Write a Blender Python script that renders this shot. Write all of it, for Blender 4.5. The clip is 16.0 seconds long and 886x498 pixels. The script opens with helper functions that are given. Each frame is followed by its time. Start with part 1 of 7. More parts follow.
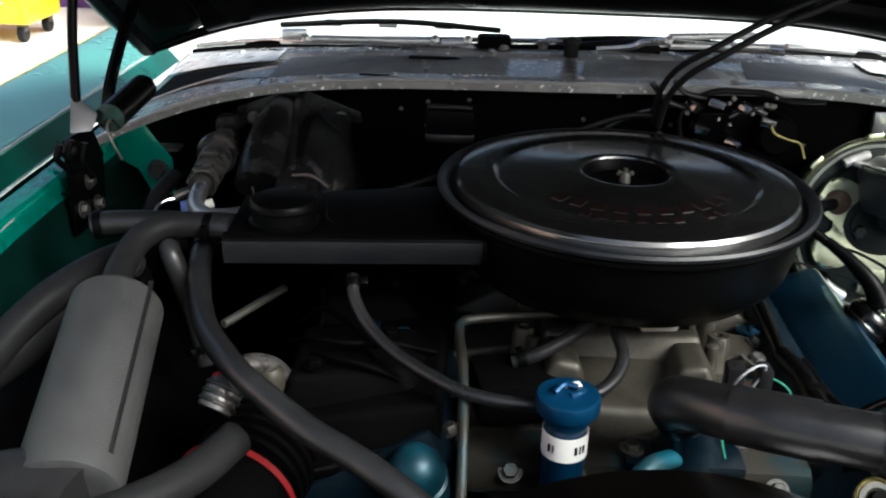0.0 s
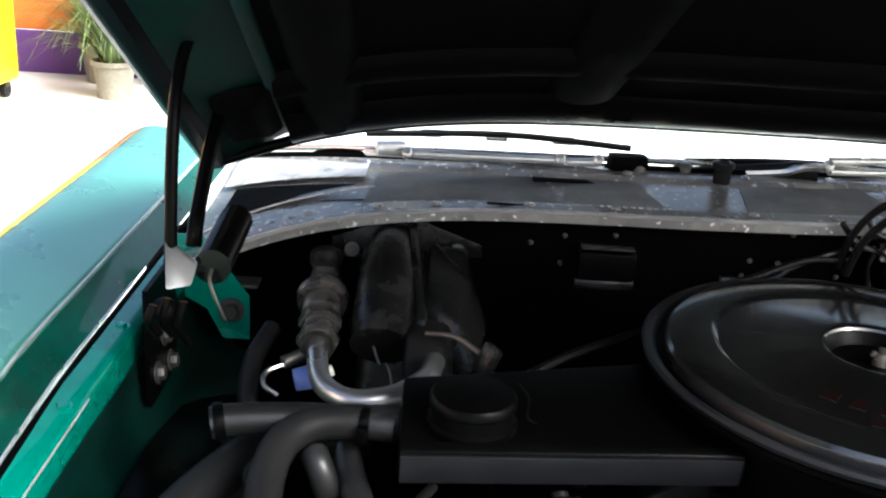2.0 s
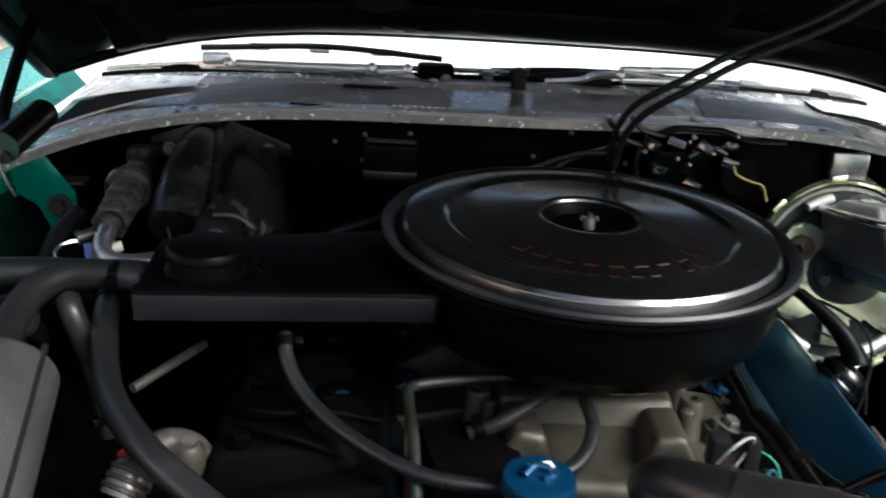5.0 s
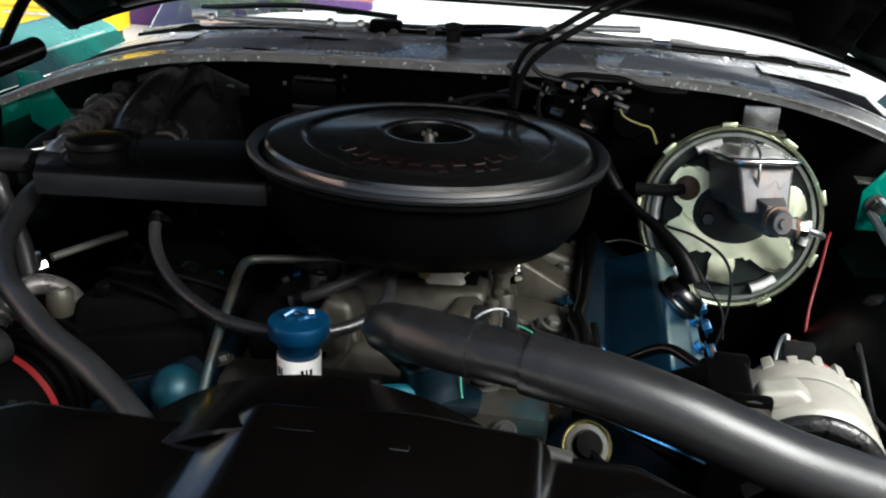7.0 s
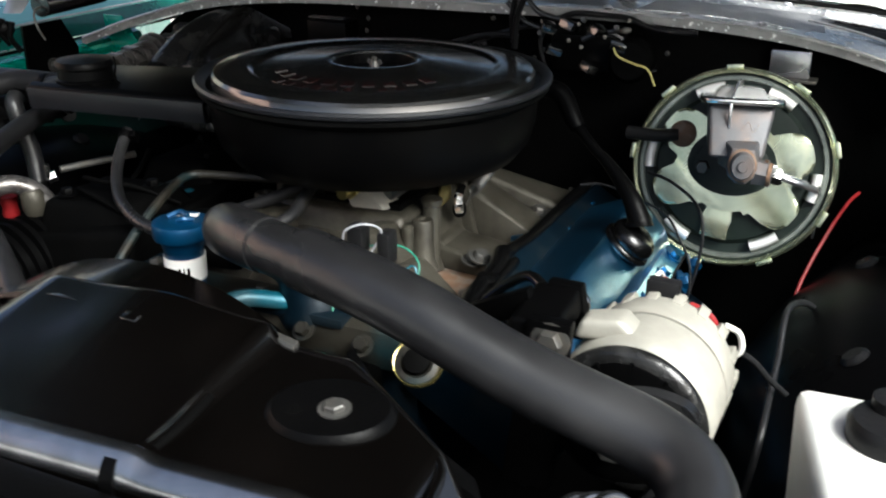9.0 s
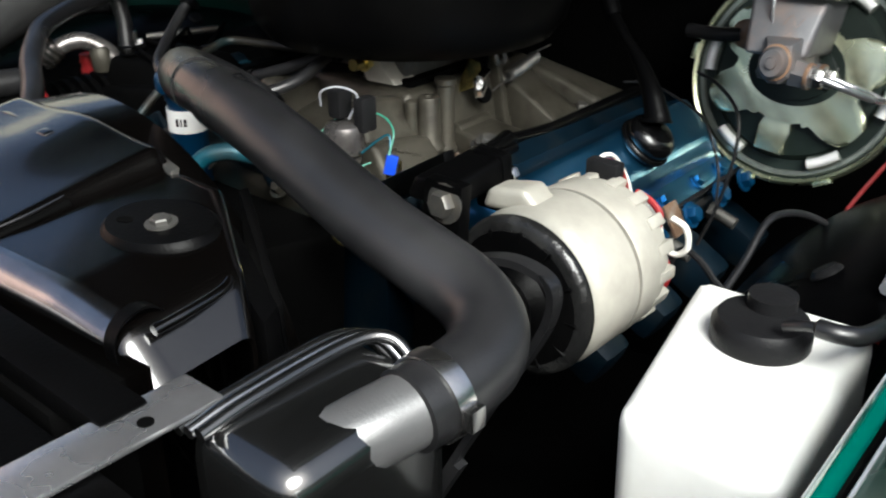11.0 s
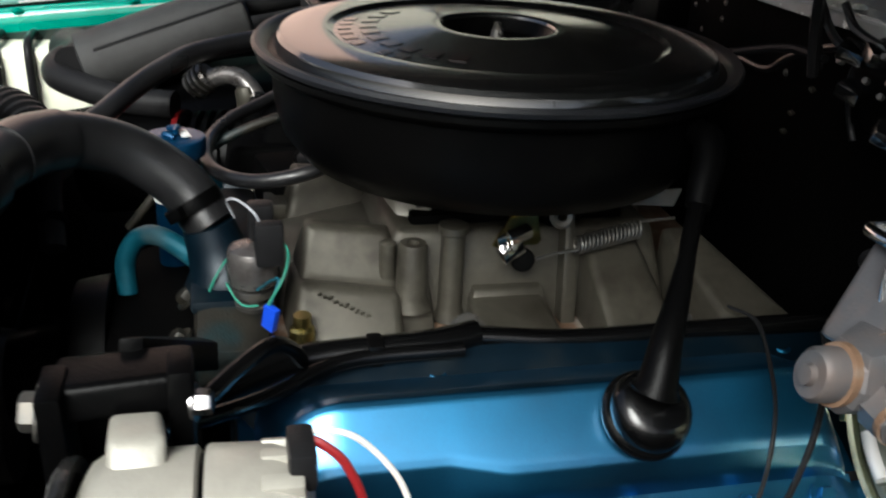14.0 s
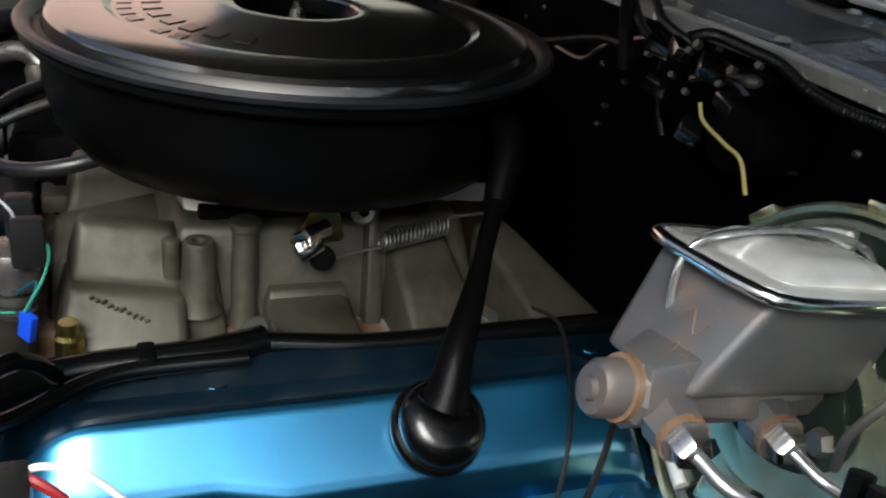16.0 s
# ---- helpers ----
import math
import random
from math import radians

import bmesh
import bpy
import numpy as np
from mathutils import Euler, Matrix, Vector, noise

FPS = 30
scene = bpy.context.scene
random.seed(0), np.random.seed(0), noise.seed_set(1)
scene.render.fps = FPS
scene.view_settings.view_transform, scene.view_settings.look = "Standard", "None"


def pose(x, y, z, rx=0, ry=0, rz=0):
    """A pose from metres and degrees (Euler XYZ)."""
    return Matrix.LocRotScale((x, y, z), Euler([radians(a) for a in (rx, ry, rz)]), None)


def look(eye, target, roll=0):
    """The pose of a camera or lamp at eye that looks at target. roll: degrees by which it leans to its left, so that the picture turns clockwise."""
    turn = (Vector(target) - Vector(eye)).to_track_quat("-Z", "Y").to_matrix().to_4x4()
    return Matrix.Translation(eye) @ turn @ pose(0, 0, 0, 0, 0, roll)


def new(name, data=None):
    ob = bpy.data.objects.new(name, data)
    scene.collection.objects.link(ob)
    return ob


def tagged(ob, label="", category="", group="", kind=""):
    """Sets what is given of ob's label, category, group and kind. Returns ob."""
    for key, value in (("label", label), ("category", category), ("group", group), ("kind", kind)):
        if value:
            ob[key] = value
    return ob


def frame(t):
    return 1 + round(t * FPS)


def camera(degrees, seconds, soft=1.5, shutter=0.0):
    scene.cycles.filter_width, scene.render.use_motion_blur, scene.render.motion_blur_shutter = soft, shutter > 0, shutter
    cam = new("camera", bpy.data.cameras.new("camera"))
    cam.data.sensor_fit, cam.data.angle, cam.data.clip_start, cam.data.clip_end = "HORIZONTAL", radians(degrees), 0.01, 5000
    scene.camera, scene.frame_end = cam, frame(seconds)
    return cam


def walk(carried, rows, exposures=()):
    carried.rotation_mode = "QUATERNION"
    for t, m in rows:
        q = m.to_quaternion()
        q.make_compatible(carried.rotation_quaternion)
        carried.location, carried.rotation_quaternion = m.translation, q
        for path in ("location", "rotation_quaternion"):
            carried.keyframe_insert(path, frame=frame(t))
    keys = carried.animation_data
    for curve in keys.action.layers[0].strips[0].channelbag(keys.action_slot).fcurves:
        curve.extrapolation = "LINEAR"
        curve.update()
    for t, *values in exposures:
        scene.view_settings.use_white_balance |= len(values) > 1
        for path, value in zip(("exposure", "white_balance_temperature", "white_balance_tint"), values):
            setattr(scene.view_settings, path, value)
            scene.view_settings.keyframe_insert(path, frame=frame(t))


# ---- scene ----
cam = camera(49.83, 16.0, soft=2.0, shutter=0.4)
PATH = [
    (0.0, -0.1608, -1.0179, 1.3219, 66.25, -1.55, 2.95),
    (0.5, -0.2003, -0.9717, 1.3067, 66.05, -1.86, 3.69),
    (1.0, -0.2606, -0.9088, 1.3068, 67.05, -2.35, 3.54),
    (1.5, -0.3342, -0.8329, 1.3133, 68.95, -2.77, 2.38),
    (2.0, -0.4175, -0.7680, 1.3282, 70.21, -3.57, -0.24),
    (2.5, -0.4604, -0.7305, 1.3334, 70.48, -4.12, -1.60),
    (3.0, -0.4441, -0.7221, 1.3243, 69.96, -3.59, -1.54),
    (3.5, -0.3939, -0.7492, 1.3089, 69.36, -2.82, -0.79),
    (4.0, -0.3238, -0.7858, 1.3141, 68.12, -2.51, -0.36),
    (4.5, -0.2631, -0.8378, 1.3095, 67.76, -2.88, -1.14),
    (5.0, -0.1940, -0.9008, 1.2955, 68.17, -3.74, -1.57),
    (5.2, -0.1680, -0.9310, 1.2900, 68.33, -4.10, -1.69),
    (7.3, 0.2291, -1.0713, 1.2548, 68.46, -2.32, 11.39),
    (7.5, 0.2650, -1.0719, 1.2497, 68.54, -2.17, 12.93),
    (8.0, 0.3529, -1.0551, 1.2464, 68.17, -1.76, 17.17),
    (8.5, 0.4556, -1.0213, 1.2370, 67.48, -0.74, 21.90),
    (9.0, 0.5411, -0.9868, 1.2067, 67.31, -0.27, 24.68),
    (9.5, 0.6088, -0.9595, 1.1731, 66.67, -0.23, 25.71),
    (9.7, 0.6312, -0.9528, 1.1614, 66.24, -0.37, 26.07),
    (11.8, 0.8135, -0.7353, 1.1351, 63.46, -1.11, 53.56),
    (12, 0.8075, -0.6998, 1.1511, 63.56, -2.02, 56.65),
    (12.5, 0.8114, -0.6097, 1.1763, 65.29, -4.06, 64.17),
    (13, 0.8178, -0.4702, 1.2011, 66.47, -4.17, 71.41),
    (13.5, 0.8168, -0.3163, 1.1746, 67.11, -2.38, 76.54),
    (14, 0.7956, -0.2378, 1.1475, 65.17, -3.13, 77.28),
    (14.5, 0.7883, -0.1904, 1.1360, 63.45, -3.63, 77.38),
    (15, 0.7718, -0.1797, 1.1324, 63.28, -4.84, 75.47),
    (15.5, 0.7624, -0.1745, 1.1263, 64.72, -5.85, 72.97),
    (16, 0.7604, -0.1740, 1.1394, 64.86, -6.54, 69.80),
]
walk(cam, [(t, pose(x, y, z, rx, ry, rz)) for t, x, y, z, rx, ry, rz in PATH], [(0.0, 0.95, 6000, 3), (2.5, 1.6, 6000, 3), (5.0, 1.0, 6000, 3), (8.0, 0.65, 6000, 3), (9.5, 1.05, 6000, 3), (12.0, 0.45, 6000, 3), (14.5, 0.38, 6000, 3), (16.0, 0.38, 6000, 3)])

# ---- light ----
world = bpy.data.worlds.new("sky")
scene.world = world
world.use_nodes = True
wn = world.node_tree.nodes
sky = wn.new("ShaderNodeTexSky")
sky.sky_type, sky.sun_disc = "NISHITA", False
sky.sun_elevation, sky.sun_rotation = radians(44), radians(121)
sky.air_density, sky.dust_density, sky.ozone_density = 0.7, 9.0, 1.0
wn["Background"].inputs["Strength"].default_value = 0.125
world.node_tree.links.new(sky.outputs[0], wn["Background"].inputs["Color"])
sun_data = bpy.data.lights.new("sun", "SUN")
sun_data.energy, sun_data.angle, sun_data.color = 4.3, radians(36), (1.0, 0.97, 0.93)
sun = new("sun", sun_data)
sun.matrix_world = look((0, 0, 0), (-0.617, 0.37, -0.695))


# ---- materials ----
def material(name, base, rough=0.5, metal=0.0, vary=0.15, grain=60.0, blotch=6.0, bump=0.0, bump_scale=200.0,
             coat=0.0, dirt=None, dirt_amount=0.0, random_tint=0.0, spec=0.5, dirt_scale=9.0, coat_rough=0.06, floor=0.5, edge=0.72):
    m = bpy.data.materials.new(name)
    m.use_nodes = True
    n, l = m.node_tree.nodes, m.node_tree.links
    b = n["Principled BSDF"]
    b.inputs["Roughness"].default_value, b.inputs["Metallic"].default_value = rough, metal
    b.inputs["Coat Weight"].default_value = coat
    b.inputs["Coat Roughness"].default_value = coat_rough
    b.inputs["Specular IOR Level"].default_value = spec
    co = n.new("ShaderNodeTexCoord")

    def noise_at(scale, detail=4.0):
        t = n.new("ShaderNodeTexNoise")
        t.inputs["Scale"].default_value, t.inputs["Detail"].default_value = scale, detail
        l.new(co.outputs["Object"], t.inputs["Vector"])
        return t

    def mix(kind, fac, a, c):
        x = n.new("ShaderNodeMix")
        x.data_type, x.blend_type = "RGBA", kind
        for s, v in ((x.inputs[0], fac), (x.inputs[6], a), (x.inputs[7], c)):
            if isinstance(v, (int, float, tuple)):
                s.default_value = v
            else:
                l.new(v, s)
        return x.outputs[2]

    def ramp(sock, lo, hi, a, c):
        r = n.new("ShaderNodeValToRGB")
        r.color_ramp.elements[0].position, r.color_ramp.elements[1].position = lo, hi
        r.color_ramp.elements[0].color, r.color_ramp.elements[1].color = (a, a, a, 1), (c, c, c, 1)
        l.new(sock, r.inputs[0])
        return r.outputs[0]

    big, small = noise_at(blotch), noise_at(grain)
    col = mix("MULTIPLY", 1.0, (*base, 1), ramp(big.outputs[0], 0.3, 0.7, 1 - vary, 1 + vary * 0.6))
    col = mix("MULTIPLY", 1.0, col, ramp(small.outputs[0], 0.25, 0.75, 1 - vary * 0.7, 1 + vary * 0.4))
    if random_tint:
        oi = n.new("ShaderNodeObjectInfo")
        col = mix("MULTIPLY", 1.0, col, ramp(oi.outputs["Random"], 0.0, 1.0, 1 - random_tint, 1 + random_tint))
    if dirt:
        d = noise_at(dirt_scale, 8.0)
        col = mix("MIX", ramp(d.outputs[0], floor, edge, 0.0, dirt_amount), col, (*dirt, 1))
    l.new(col, b.inputs["Base Color"])
    l.new(ramp(big.outputs[0], 0.25, 0.75, max(0.02, rough * 0.8), min(1, rough * 1.25)), b.inputs["Roughness"])
    if bump:
        bt = noise_at(bump_scale, 3.0)
        bn = n.new("ShaderNodeBump")
        bn.inputs["Strength"].default_value, bn.inputs["Distance"].default_value = bump, 0.002
        l.new(bt.outputs[0], bn.inputs["Height"])
        l.new(bn.outputs[0], b.inputs["Normal"])
    return m


GLOSS = material("gloss_black_paint", (0.0030, 0.0031, 0.0031), 0.42, spec=0.28, coat=1.0, coat_rough=0.13, vary=0.2, dirt=(0.010, 0.010, 0.0095), dirt_amount=0.25, bump=0.03, bump_scale=500)
GLOSS.node_tree.nodes["Principled BSDF"].inputs["Coat IOR"].default_value = 2.2
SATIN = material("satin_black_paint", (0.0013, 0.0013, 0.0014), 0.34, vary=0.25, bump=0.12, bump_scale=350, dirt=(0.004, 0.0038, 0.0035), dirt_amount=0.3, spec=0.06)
# Satin black lifted towards blue, with a lit sheen in its colour.
SHEEN = material("satin_black_sheen_paint", (0.006, 0.0066, 0.0085), 0.38, vary=0.25, bump=0.08, bump_scale=300, dirt=(0.020, 0.021, 0.024), dirt_amount=0.4, spec=0.5)
# Black paint, also used where deep shade is put into the colour.
FLAT = material("flat_black_paint_and_shade", (0.0016, 0.0016, 0.0016), 0.6, vary=0.3, bump=0.2, bump_scale=250, spec=0.025)
RUBBER = material("black_rubber", (0.0105, 0.0105, 0.0112), 0.38, vary=0.25, bump=0.2, bump_scale=600, dirt=(0.022, 0.021, 0.020), dirt_amount=0.3, spec=0.10)
BOOT = material("glossy_black_boot", (0.0016, 0.0016, 0.0017), 0.2, vary=0.2, bump=0.06, bump_scale=300, spec=0.45)
HOSE = material("satin_rubber_hose", (0.011, 0.011, 0.0118), 0.30, vary=0.25, bump=0.12, bump_scale=800, dirt=(0.040, 0.040, 0.041), dirt_amount=0.45, spec=0.5)
UNDER = material("glossy_black_underside", (0.0016, 0.0016, 0.0018), 0.30, spec=0.07, vary=0.2, bump=0.05, bump_scale=60)
FOAM = material("grey_foam_insulation", (0.030, 0.0305, 0.0305), 0.6, vary=0.25, blotch=14, bump=0.5, bump_scale=700, dirt=(0.016, 0.0155, 0.014), dirt_amount=0.6, dirt_scale=14)
PLASTIC = material("black_plastic", (0.0008, 0.0006, 0.0005), 0.22, spec=0.6, coat=0.55, coat_rough=0.10, vary=0.2, bump=0.06, bump_scale=120, dirt=(0.004, 0.003, 0.0025), dirt_amount=0.3)
PLASTIC.node_tree.nodes["Principled BSDF"].inputs["Coat IOR"].default_value = 1.75
# Outer green is paled in its base colour to carry the sky reflection.
GREEN = material("sky_paled_green_metallic_paint", (0.11, 0.36, 0.295), 0.28, metal=0.3, vary=0.1, grain=900, coat=1.0, coat_rough=0.03)
GREEN.node_tree.nodes["Principled BSDF"].inputs["Coat IOR"].default_value = 2.1
GREEN_IN = material("green_inner_paint", (0.0, 0.27, 0.195), 0.26, metal=0.3, vary=0.15, coat=1.0, dirt=(0.05, 0.05, 0.045), dirt_amount=0.12)
# Darker copies of the body green; fender gutter and skirt shade is painted in.
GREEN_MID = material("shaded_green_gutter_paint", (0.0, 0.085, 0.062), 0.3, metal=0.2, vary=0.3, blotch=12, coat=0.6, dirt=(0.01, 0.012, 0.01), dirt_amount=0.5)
GREEN_DK = material("dark_green_paint_and_shade", (0.0, 0.016, 0.012), 0.4, vary=0.4, blotch=12, dirt=(0.004, 0.004, 0.004), dirt_amount=0.8)
BLUE = material("blue_metallic_engine_paint", (0.012, 0.19, 0.40), 0.33, metal=1.0, vary=0.12, grain=700, coat=1.0, coat_rough=0.26, dirt=(0.0, 0.05, 0.10), dirt_amount=0.3)
BLUE.node_tree.nodes["Principled BSDF"].inputs["Coat IOR"].default_value = 1.7
# Near-black copy of the engine blue with shade painted in, plus grey wear blotches.
BLUE_DK = material("worn_shaded_blue_engine_paint", (0.0007, 0.008, 0.016), 0.42, metal=0.4, vary=0.3, dirt=(0.022, 0.027, 0.027), dirt_amount=0.5, dirt_scale=25)
TEAL = material("teal_overspray_paint", (0.008, 0.10, 0.145), 0.4, metal=0.3, vary=0.3, dirt=(0.10, 0.11, 0.10), dirt_amount=0.5, dirt_scale=30)
TEAL_DK = material("dark_teal_overspray", (0.003, 0.04, 0.06), 0.45, metal=0.3, vary=0.4, blotch=25, dirt=(0.01, 0.012, 0.012), dirt_amount=0.8, dirt_scale=40)
BLUE_CAP = material("deep_blue_engine_paint", (0.002, 0.05, 0.13), 0.42, metal=0.6, vary=0.15, coat=0.3)
CAST = material("cast_aluminium_grey", (0.063, 0.058, 0.045), 0.42, metal=0.45, vary=0.3, grain=120, bump=0.22, bump_scale=1400, dirt=(0.014, 0.011, 0.007), dirt_amount=0.85, dirt_scale=26)
ALT = material("alternator_aluminium", (0.36, 0.345, 0.30), 0.45, metal=0.25, vary=0.2, bump=0.12, bump_scale=400, dirt=(0.3, 0.28, 0.24), dirt_amount=0.4, dirt_scale=20)
ALT_DK = material("satin_grey_casting", (0.11, 0.11, 0.112), 0.34, metal=0.4, vary=0.2, bump=0.1, bump_scale=600)
IRON = material("bare_cast_iron", (0.098, 0.098, 0.104), 0.5, metal=0.5, vary=0.18, bump=0.12, bump_scale=420, dirt=(0.19, 0.10, 0.05), dirt_amount=0.28, dirt_scale=30)
GRIME = material("oily_grimy_casting", (0.022, 0.020, 0.015), 0.45, metal=0.3, vary=0.4, blotch=18, bump=0.3, bump_scale=500, dirt=(0.008, 0.03, 0.036), dirt_amount=0.8, dirt_scale=24)
RUST = material("rusty_steel", (0.17, 0.10, 0.06), 0.6, metal=0.35, vary=0.4, bump=0.4, bump_scale=300, dirt=(0.20, 0.19, 0.17), dirt_amount=0.8, dirt_scale=60)
STEEL = material("bright_steel", (0.62, 0.61, 0.60), 0.24, metal=1.0, vary=0.12, dirt=(0.3, 0.28, 0.25), dirt_amount=0.4, dirt_scale=40)
DULL = material("dull_zinc_steel", (0.12, 0.117, 0.11), 0.5, metal=0.8, vary=0.2, dirt=(0.2, 0.17, 0.13), dirt_amount=0.5, dirt_scale=40)
TUBE = material("dull_aluminium_tube", (0.58, 0.58, 0.60), 0.27, metal=0.9, vary=0.15, dirt=(0.2, 0.2, 0.2), dirt_amount=0.3)
ZINC = material("yellow_zinc_plate", (0.68, 0.71, 0.50), 0.24, metal=0.9, vary=0.15, blotch=14, dirt=(0.26, 0.34, 0.20), dirt_amount=0.7, dirt_scale=11)
# Near-black copy of the zinc; shade of gaps and pockets is in the colour.
ZINC_DK = material("recess_shaded_green_zinc", (0.010, 0.016, 0.013), 0.42, spec=0.2, vary=0.3, blotch=10, dirt=(0.03, 0.04, 0.035), dirt_amount=0.6)
ZINC_GREY = material("dulled_zinc_plate", (0.20, 0.22, 0.19), 0.3, metal=0.4, vary=0.35, blotch=20, dirt=(0.03, 0.035, 0.03), dirt_amount=0.7, dirt_scale=30)
FITTING = material("grimy_aluminium_fitting", (0.17, 0.16, 0.155), 0.28, metal=0.7, vary=0.4, blotch=40, bump=0.2, bump_scale=300, dirt=(0.03, 0.02, 0.015), dirt_amount=0.8, dirt_scale=45)
COWL = material("worn_black_cowl_paint", (0.24, 0.238, 0.232), 0.27, coat=0.6, coat_rough=0.12, vary=0.25, blotch=9, floor=0.62, edge=0.66, dirt=(0.92, 0.92, 0.91), dirt_amount=0.85, dirt_scale=120, bump=0.2, bump_scale=200)
WHITE = material("white_plastic_bottle", (0.80, 0.80, 0.76), 0.35, vary=0.05, dirt=(0.6, 0.55, 0.4), dirt_amount=0.25)
MOULD = material("dusty_black_moulding", (0.010, 0.010, 0.010), 0.24, vary=0.3, blotch=20, bump=0.5, bump_scale=160, dirt=(0.05, 0.05, 0.048), dirt_amount=0.4, dirt_scale=30, spec=0.4)
PLATED = material("bright_plated_steel", (0.80, 0.80, 0.79), 0.22, metal=0.6, vary=0.12, dirt=(0.35, 0.34, 0.33), dirt_amount=0.4, dirt_scale=40)
# Bright metal used on black mouldings, where it paints a sky highlight.
GLINT = material("highlight_bright_metal", (0.52, 0.52, 0.53), 0.22, metal=1.0, vary=0.2, dirt=(0.06, 0.06, 0.06), dirt_amount=0.5, dirt_scale=20)
WORN = material("bare_worn_metal", (0.70, 0.70, 0.69), 0.30, metal=0.3, vary=0.2, blotch=22, floor=0.52, edge=0.62, dirt=(0.05, 0.05, 0.05), dirt_amount=0.4, dirt_scale=38)
INSET = material("dusty_perforated_steel", (0.17, 0.17, 0.17), 0.45, vary=0.5, grain=420, blotch=16, bump=0.6, bump_scale=420, dirt=(0.3, 0.3, 0.3), dirt_amount=0.35, dirt_scale=30)
SLOT = material("pale_slot_plating", (0.85, 0.84, 0.82), 0.3, metal=0.2, vary=0.1)
CHROME = material("bright_chrome_plate", (0.9, 0.9, 0.89), 0.17, metal=1.0, vary=0.06, dirt=(0.4, 0.38, 0.35), dirt_amount=0.3, dirt_scale=60)
CREAM = material("yellowed_plastic_bottle", (0.86, 0.87, 0.70), 0.4, vary=0.08, dirt=(0.5, 0.45, 0.2), dirt_amount=0.3)
LABEL = material("white_paper_label", (0.78, 0.78, 0.76), 0.5, vary=0.05)
RED = material("red_plastic", (0.22, 0.010, 0.012), 0.4, vary=0.15)
RED_DK = material("faded_red_print", (0.010, 0.0032, 0.0032), 0.25, vary=0.2, coat=0.6, coat_rough=0.13)
GREY_W = material("pale_grey_sleeve", (0.34, 0.35, 0.38), 0.45, vary=0.15)
GREEN_W = material("green_wire", (0.03, 0.22, 0.15), 0.45)
YELLOW_W = material("yellow_wire", (0.42, 0.36, 0.12), 0.5)
WHITE_W = material("white_wire", (0.7, 0.68, 0.62), 0.5)
BLUE_P = material("bright_blue_plastic", (0.01, 0.06, 0.55), 0.4)
LILAC = material("pale_blue_cap", (0.16, 0.24, 0.62), 0.4)
BRASS = material("gold_zinc_hardware", (0.62, 0.52, 0.20), 0.25, metal=1.0, vary=0.2)
CONCRETE = material("pale_concrete", (0.62, 0.61, 0.58), 0.8, vary=0.12, grain=5, blotch=0.6, bump=0.3, bump_scale=30)
ORANGE = material("orange_wall_paint", (0.62, 0.17, 0.02), 0.7, vary=0.12, grain=4, blotch=0.5)
SALMON = material("salmon_render_paint", (0.54, 0.37, 0.31), 0.75, vary=0.12, grain=4, blotch=0.5)
RENDER = material("grey_green_render", (0.26, 0.255, 0.21), 0.8, vary=0.15, grain=4, blotch=0.6)
PURPLE = material("purple_skirting_paint", (0.09, 0.03, 0.16), 0.7)
YELLOW = material("yellow_enamel", (0.75, 0.50, 0.01), 0.3, coat=0.4, vary=0.06)
POT = material("weathered_pot_clay", (0.22, 0.20, 0.16), 0.8, vary=0.3, bump=0.4, bump_scale=40)
LEAF = material("grassy_leaf", (0.11, 0.16, 0.05), 0.55, vary=0.35, grain=8, blotch=3)
GLASS = bpy.data.materials.new("windshield_glass")
GLASS.use_nodes = True
_g = GLASS.node_tree.nodes["Principled BSDF"]
_g.inputs["Base Color"].default_value = (0.9, 0.95, 0.93, 1)
_g.inputs["Roughness"].default_value, _g.inputs["Transmission Weight"].default_value, _g.inputs["IOR"].default_value = 0.02, 1.0, 1.5

# ---- mesh helpers ----
HOME = {}


def link_mesh(name, bm, mat, smooth=40):
    me = bpy.data.meshes.new(name)
    bmesh.ops.recalc_face_normals(bm, faces=bm.faces)
    bm.to_mesh(me)
    bm.free()
    for p in me.polygons:
        p.use_smooth = True
    me.set_sharp_from_angle(angle=radians(smooth))
    me.materials.append(mat)
    return new(name, me)


def thing(name, label, category, at, group=""):
    ob = new(name)
    ob.location = at
    ob.empty_display_size = 0.02
    HOME[ob] = Vector(at)
    return tagged(ob, label, category, group)


def part(name, bm, mat, parent, label="", smooth=40):
    bmesh.ops.translate(bm, verts=bm.verts, vec=-HOME[parent])
    ob = link_mesh(name, bm, mat, smooth)
    ob.parent = parent
    HOME[ob] = HOME[parent]
    return tagged(ob, label) if label else ob


def solo(name, bm, mat, label, category, group="", kind="", smooth=40):
    c = Vector((0, 0, 0))
    if bm.verts:
        lo = [min(v.co[i] for v in bm.verts) for i in range(3)]
        hi = [max(v.co[i] for v in bm.verts) for i in range(3)]
        c = Vector(((lo[0] + hi[0]) / 2, (lo[1] + hi[1]) / 2, lo[2]))
    bmesh.ops.translate(bm, verts=bm.verts, vec=-c)
    ob = link_mesh(name, bm, mat, smooth)
    ob.location = c
    HOME[ob] = c
    return tagged(ob, label, category, group, kind)


def join(*bms):
    out = bmesh.new()
    for b in bms:
        tmp = bpy.data.meshes.new("tmp")
        b.to_mesh(tmp)
        out.from_mesh(tmp)
        bpy.data.meshes.remove(tmp)
        b.free()
    return out


def moved(bm, m):
    bmesh.ops.transform(bm, matrix=m, verts=bm.verts)
    return bm


def aim(at, way):
    """A pose at a point whose z axis runs along way."""
    return Matrix.Translation(at) @ Vector(way).to_track_quat("Z", "Y").to_matrix().to_4x4()


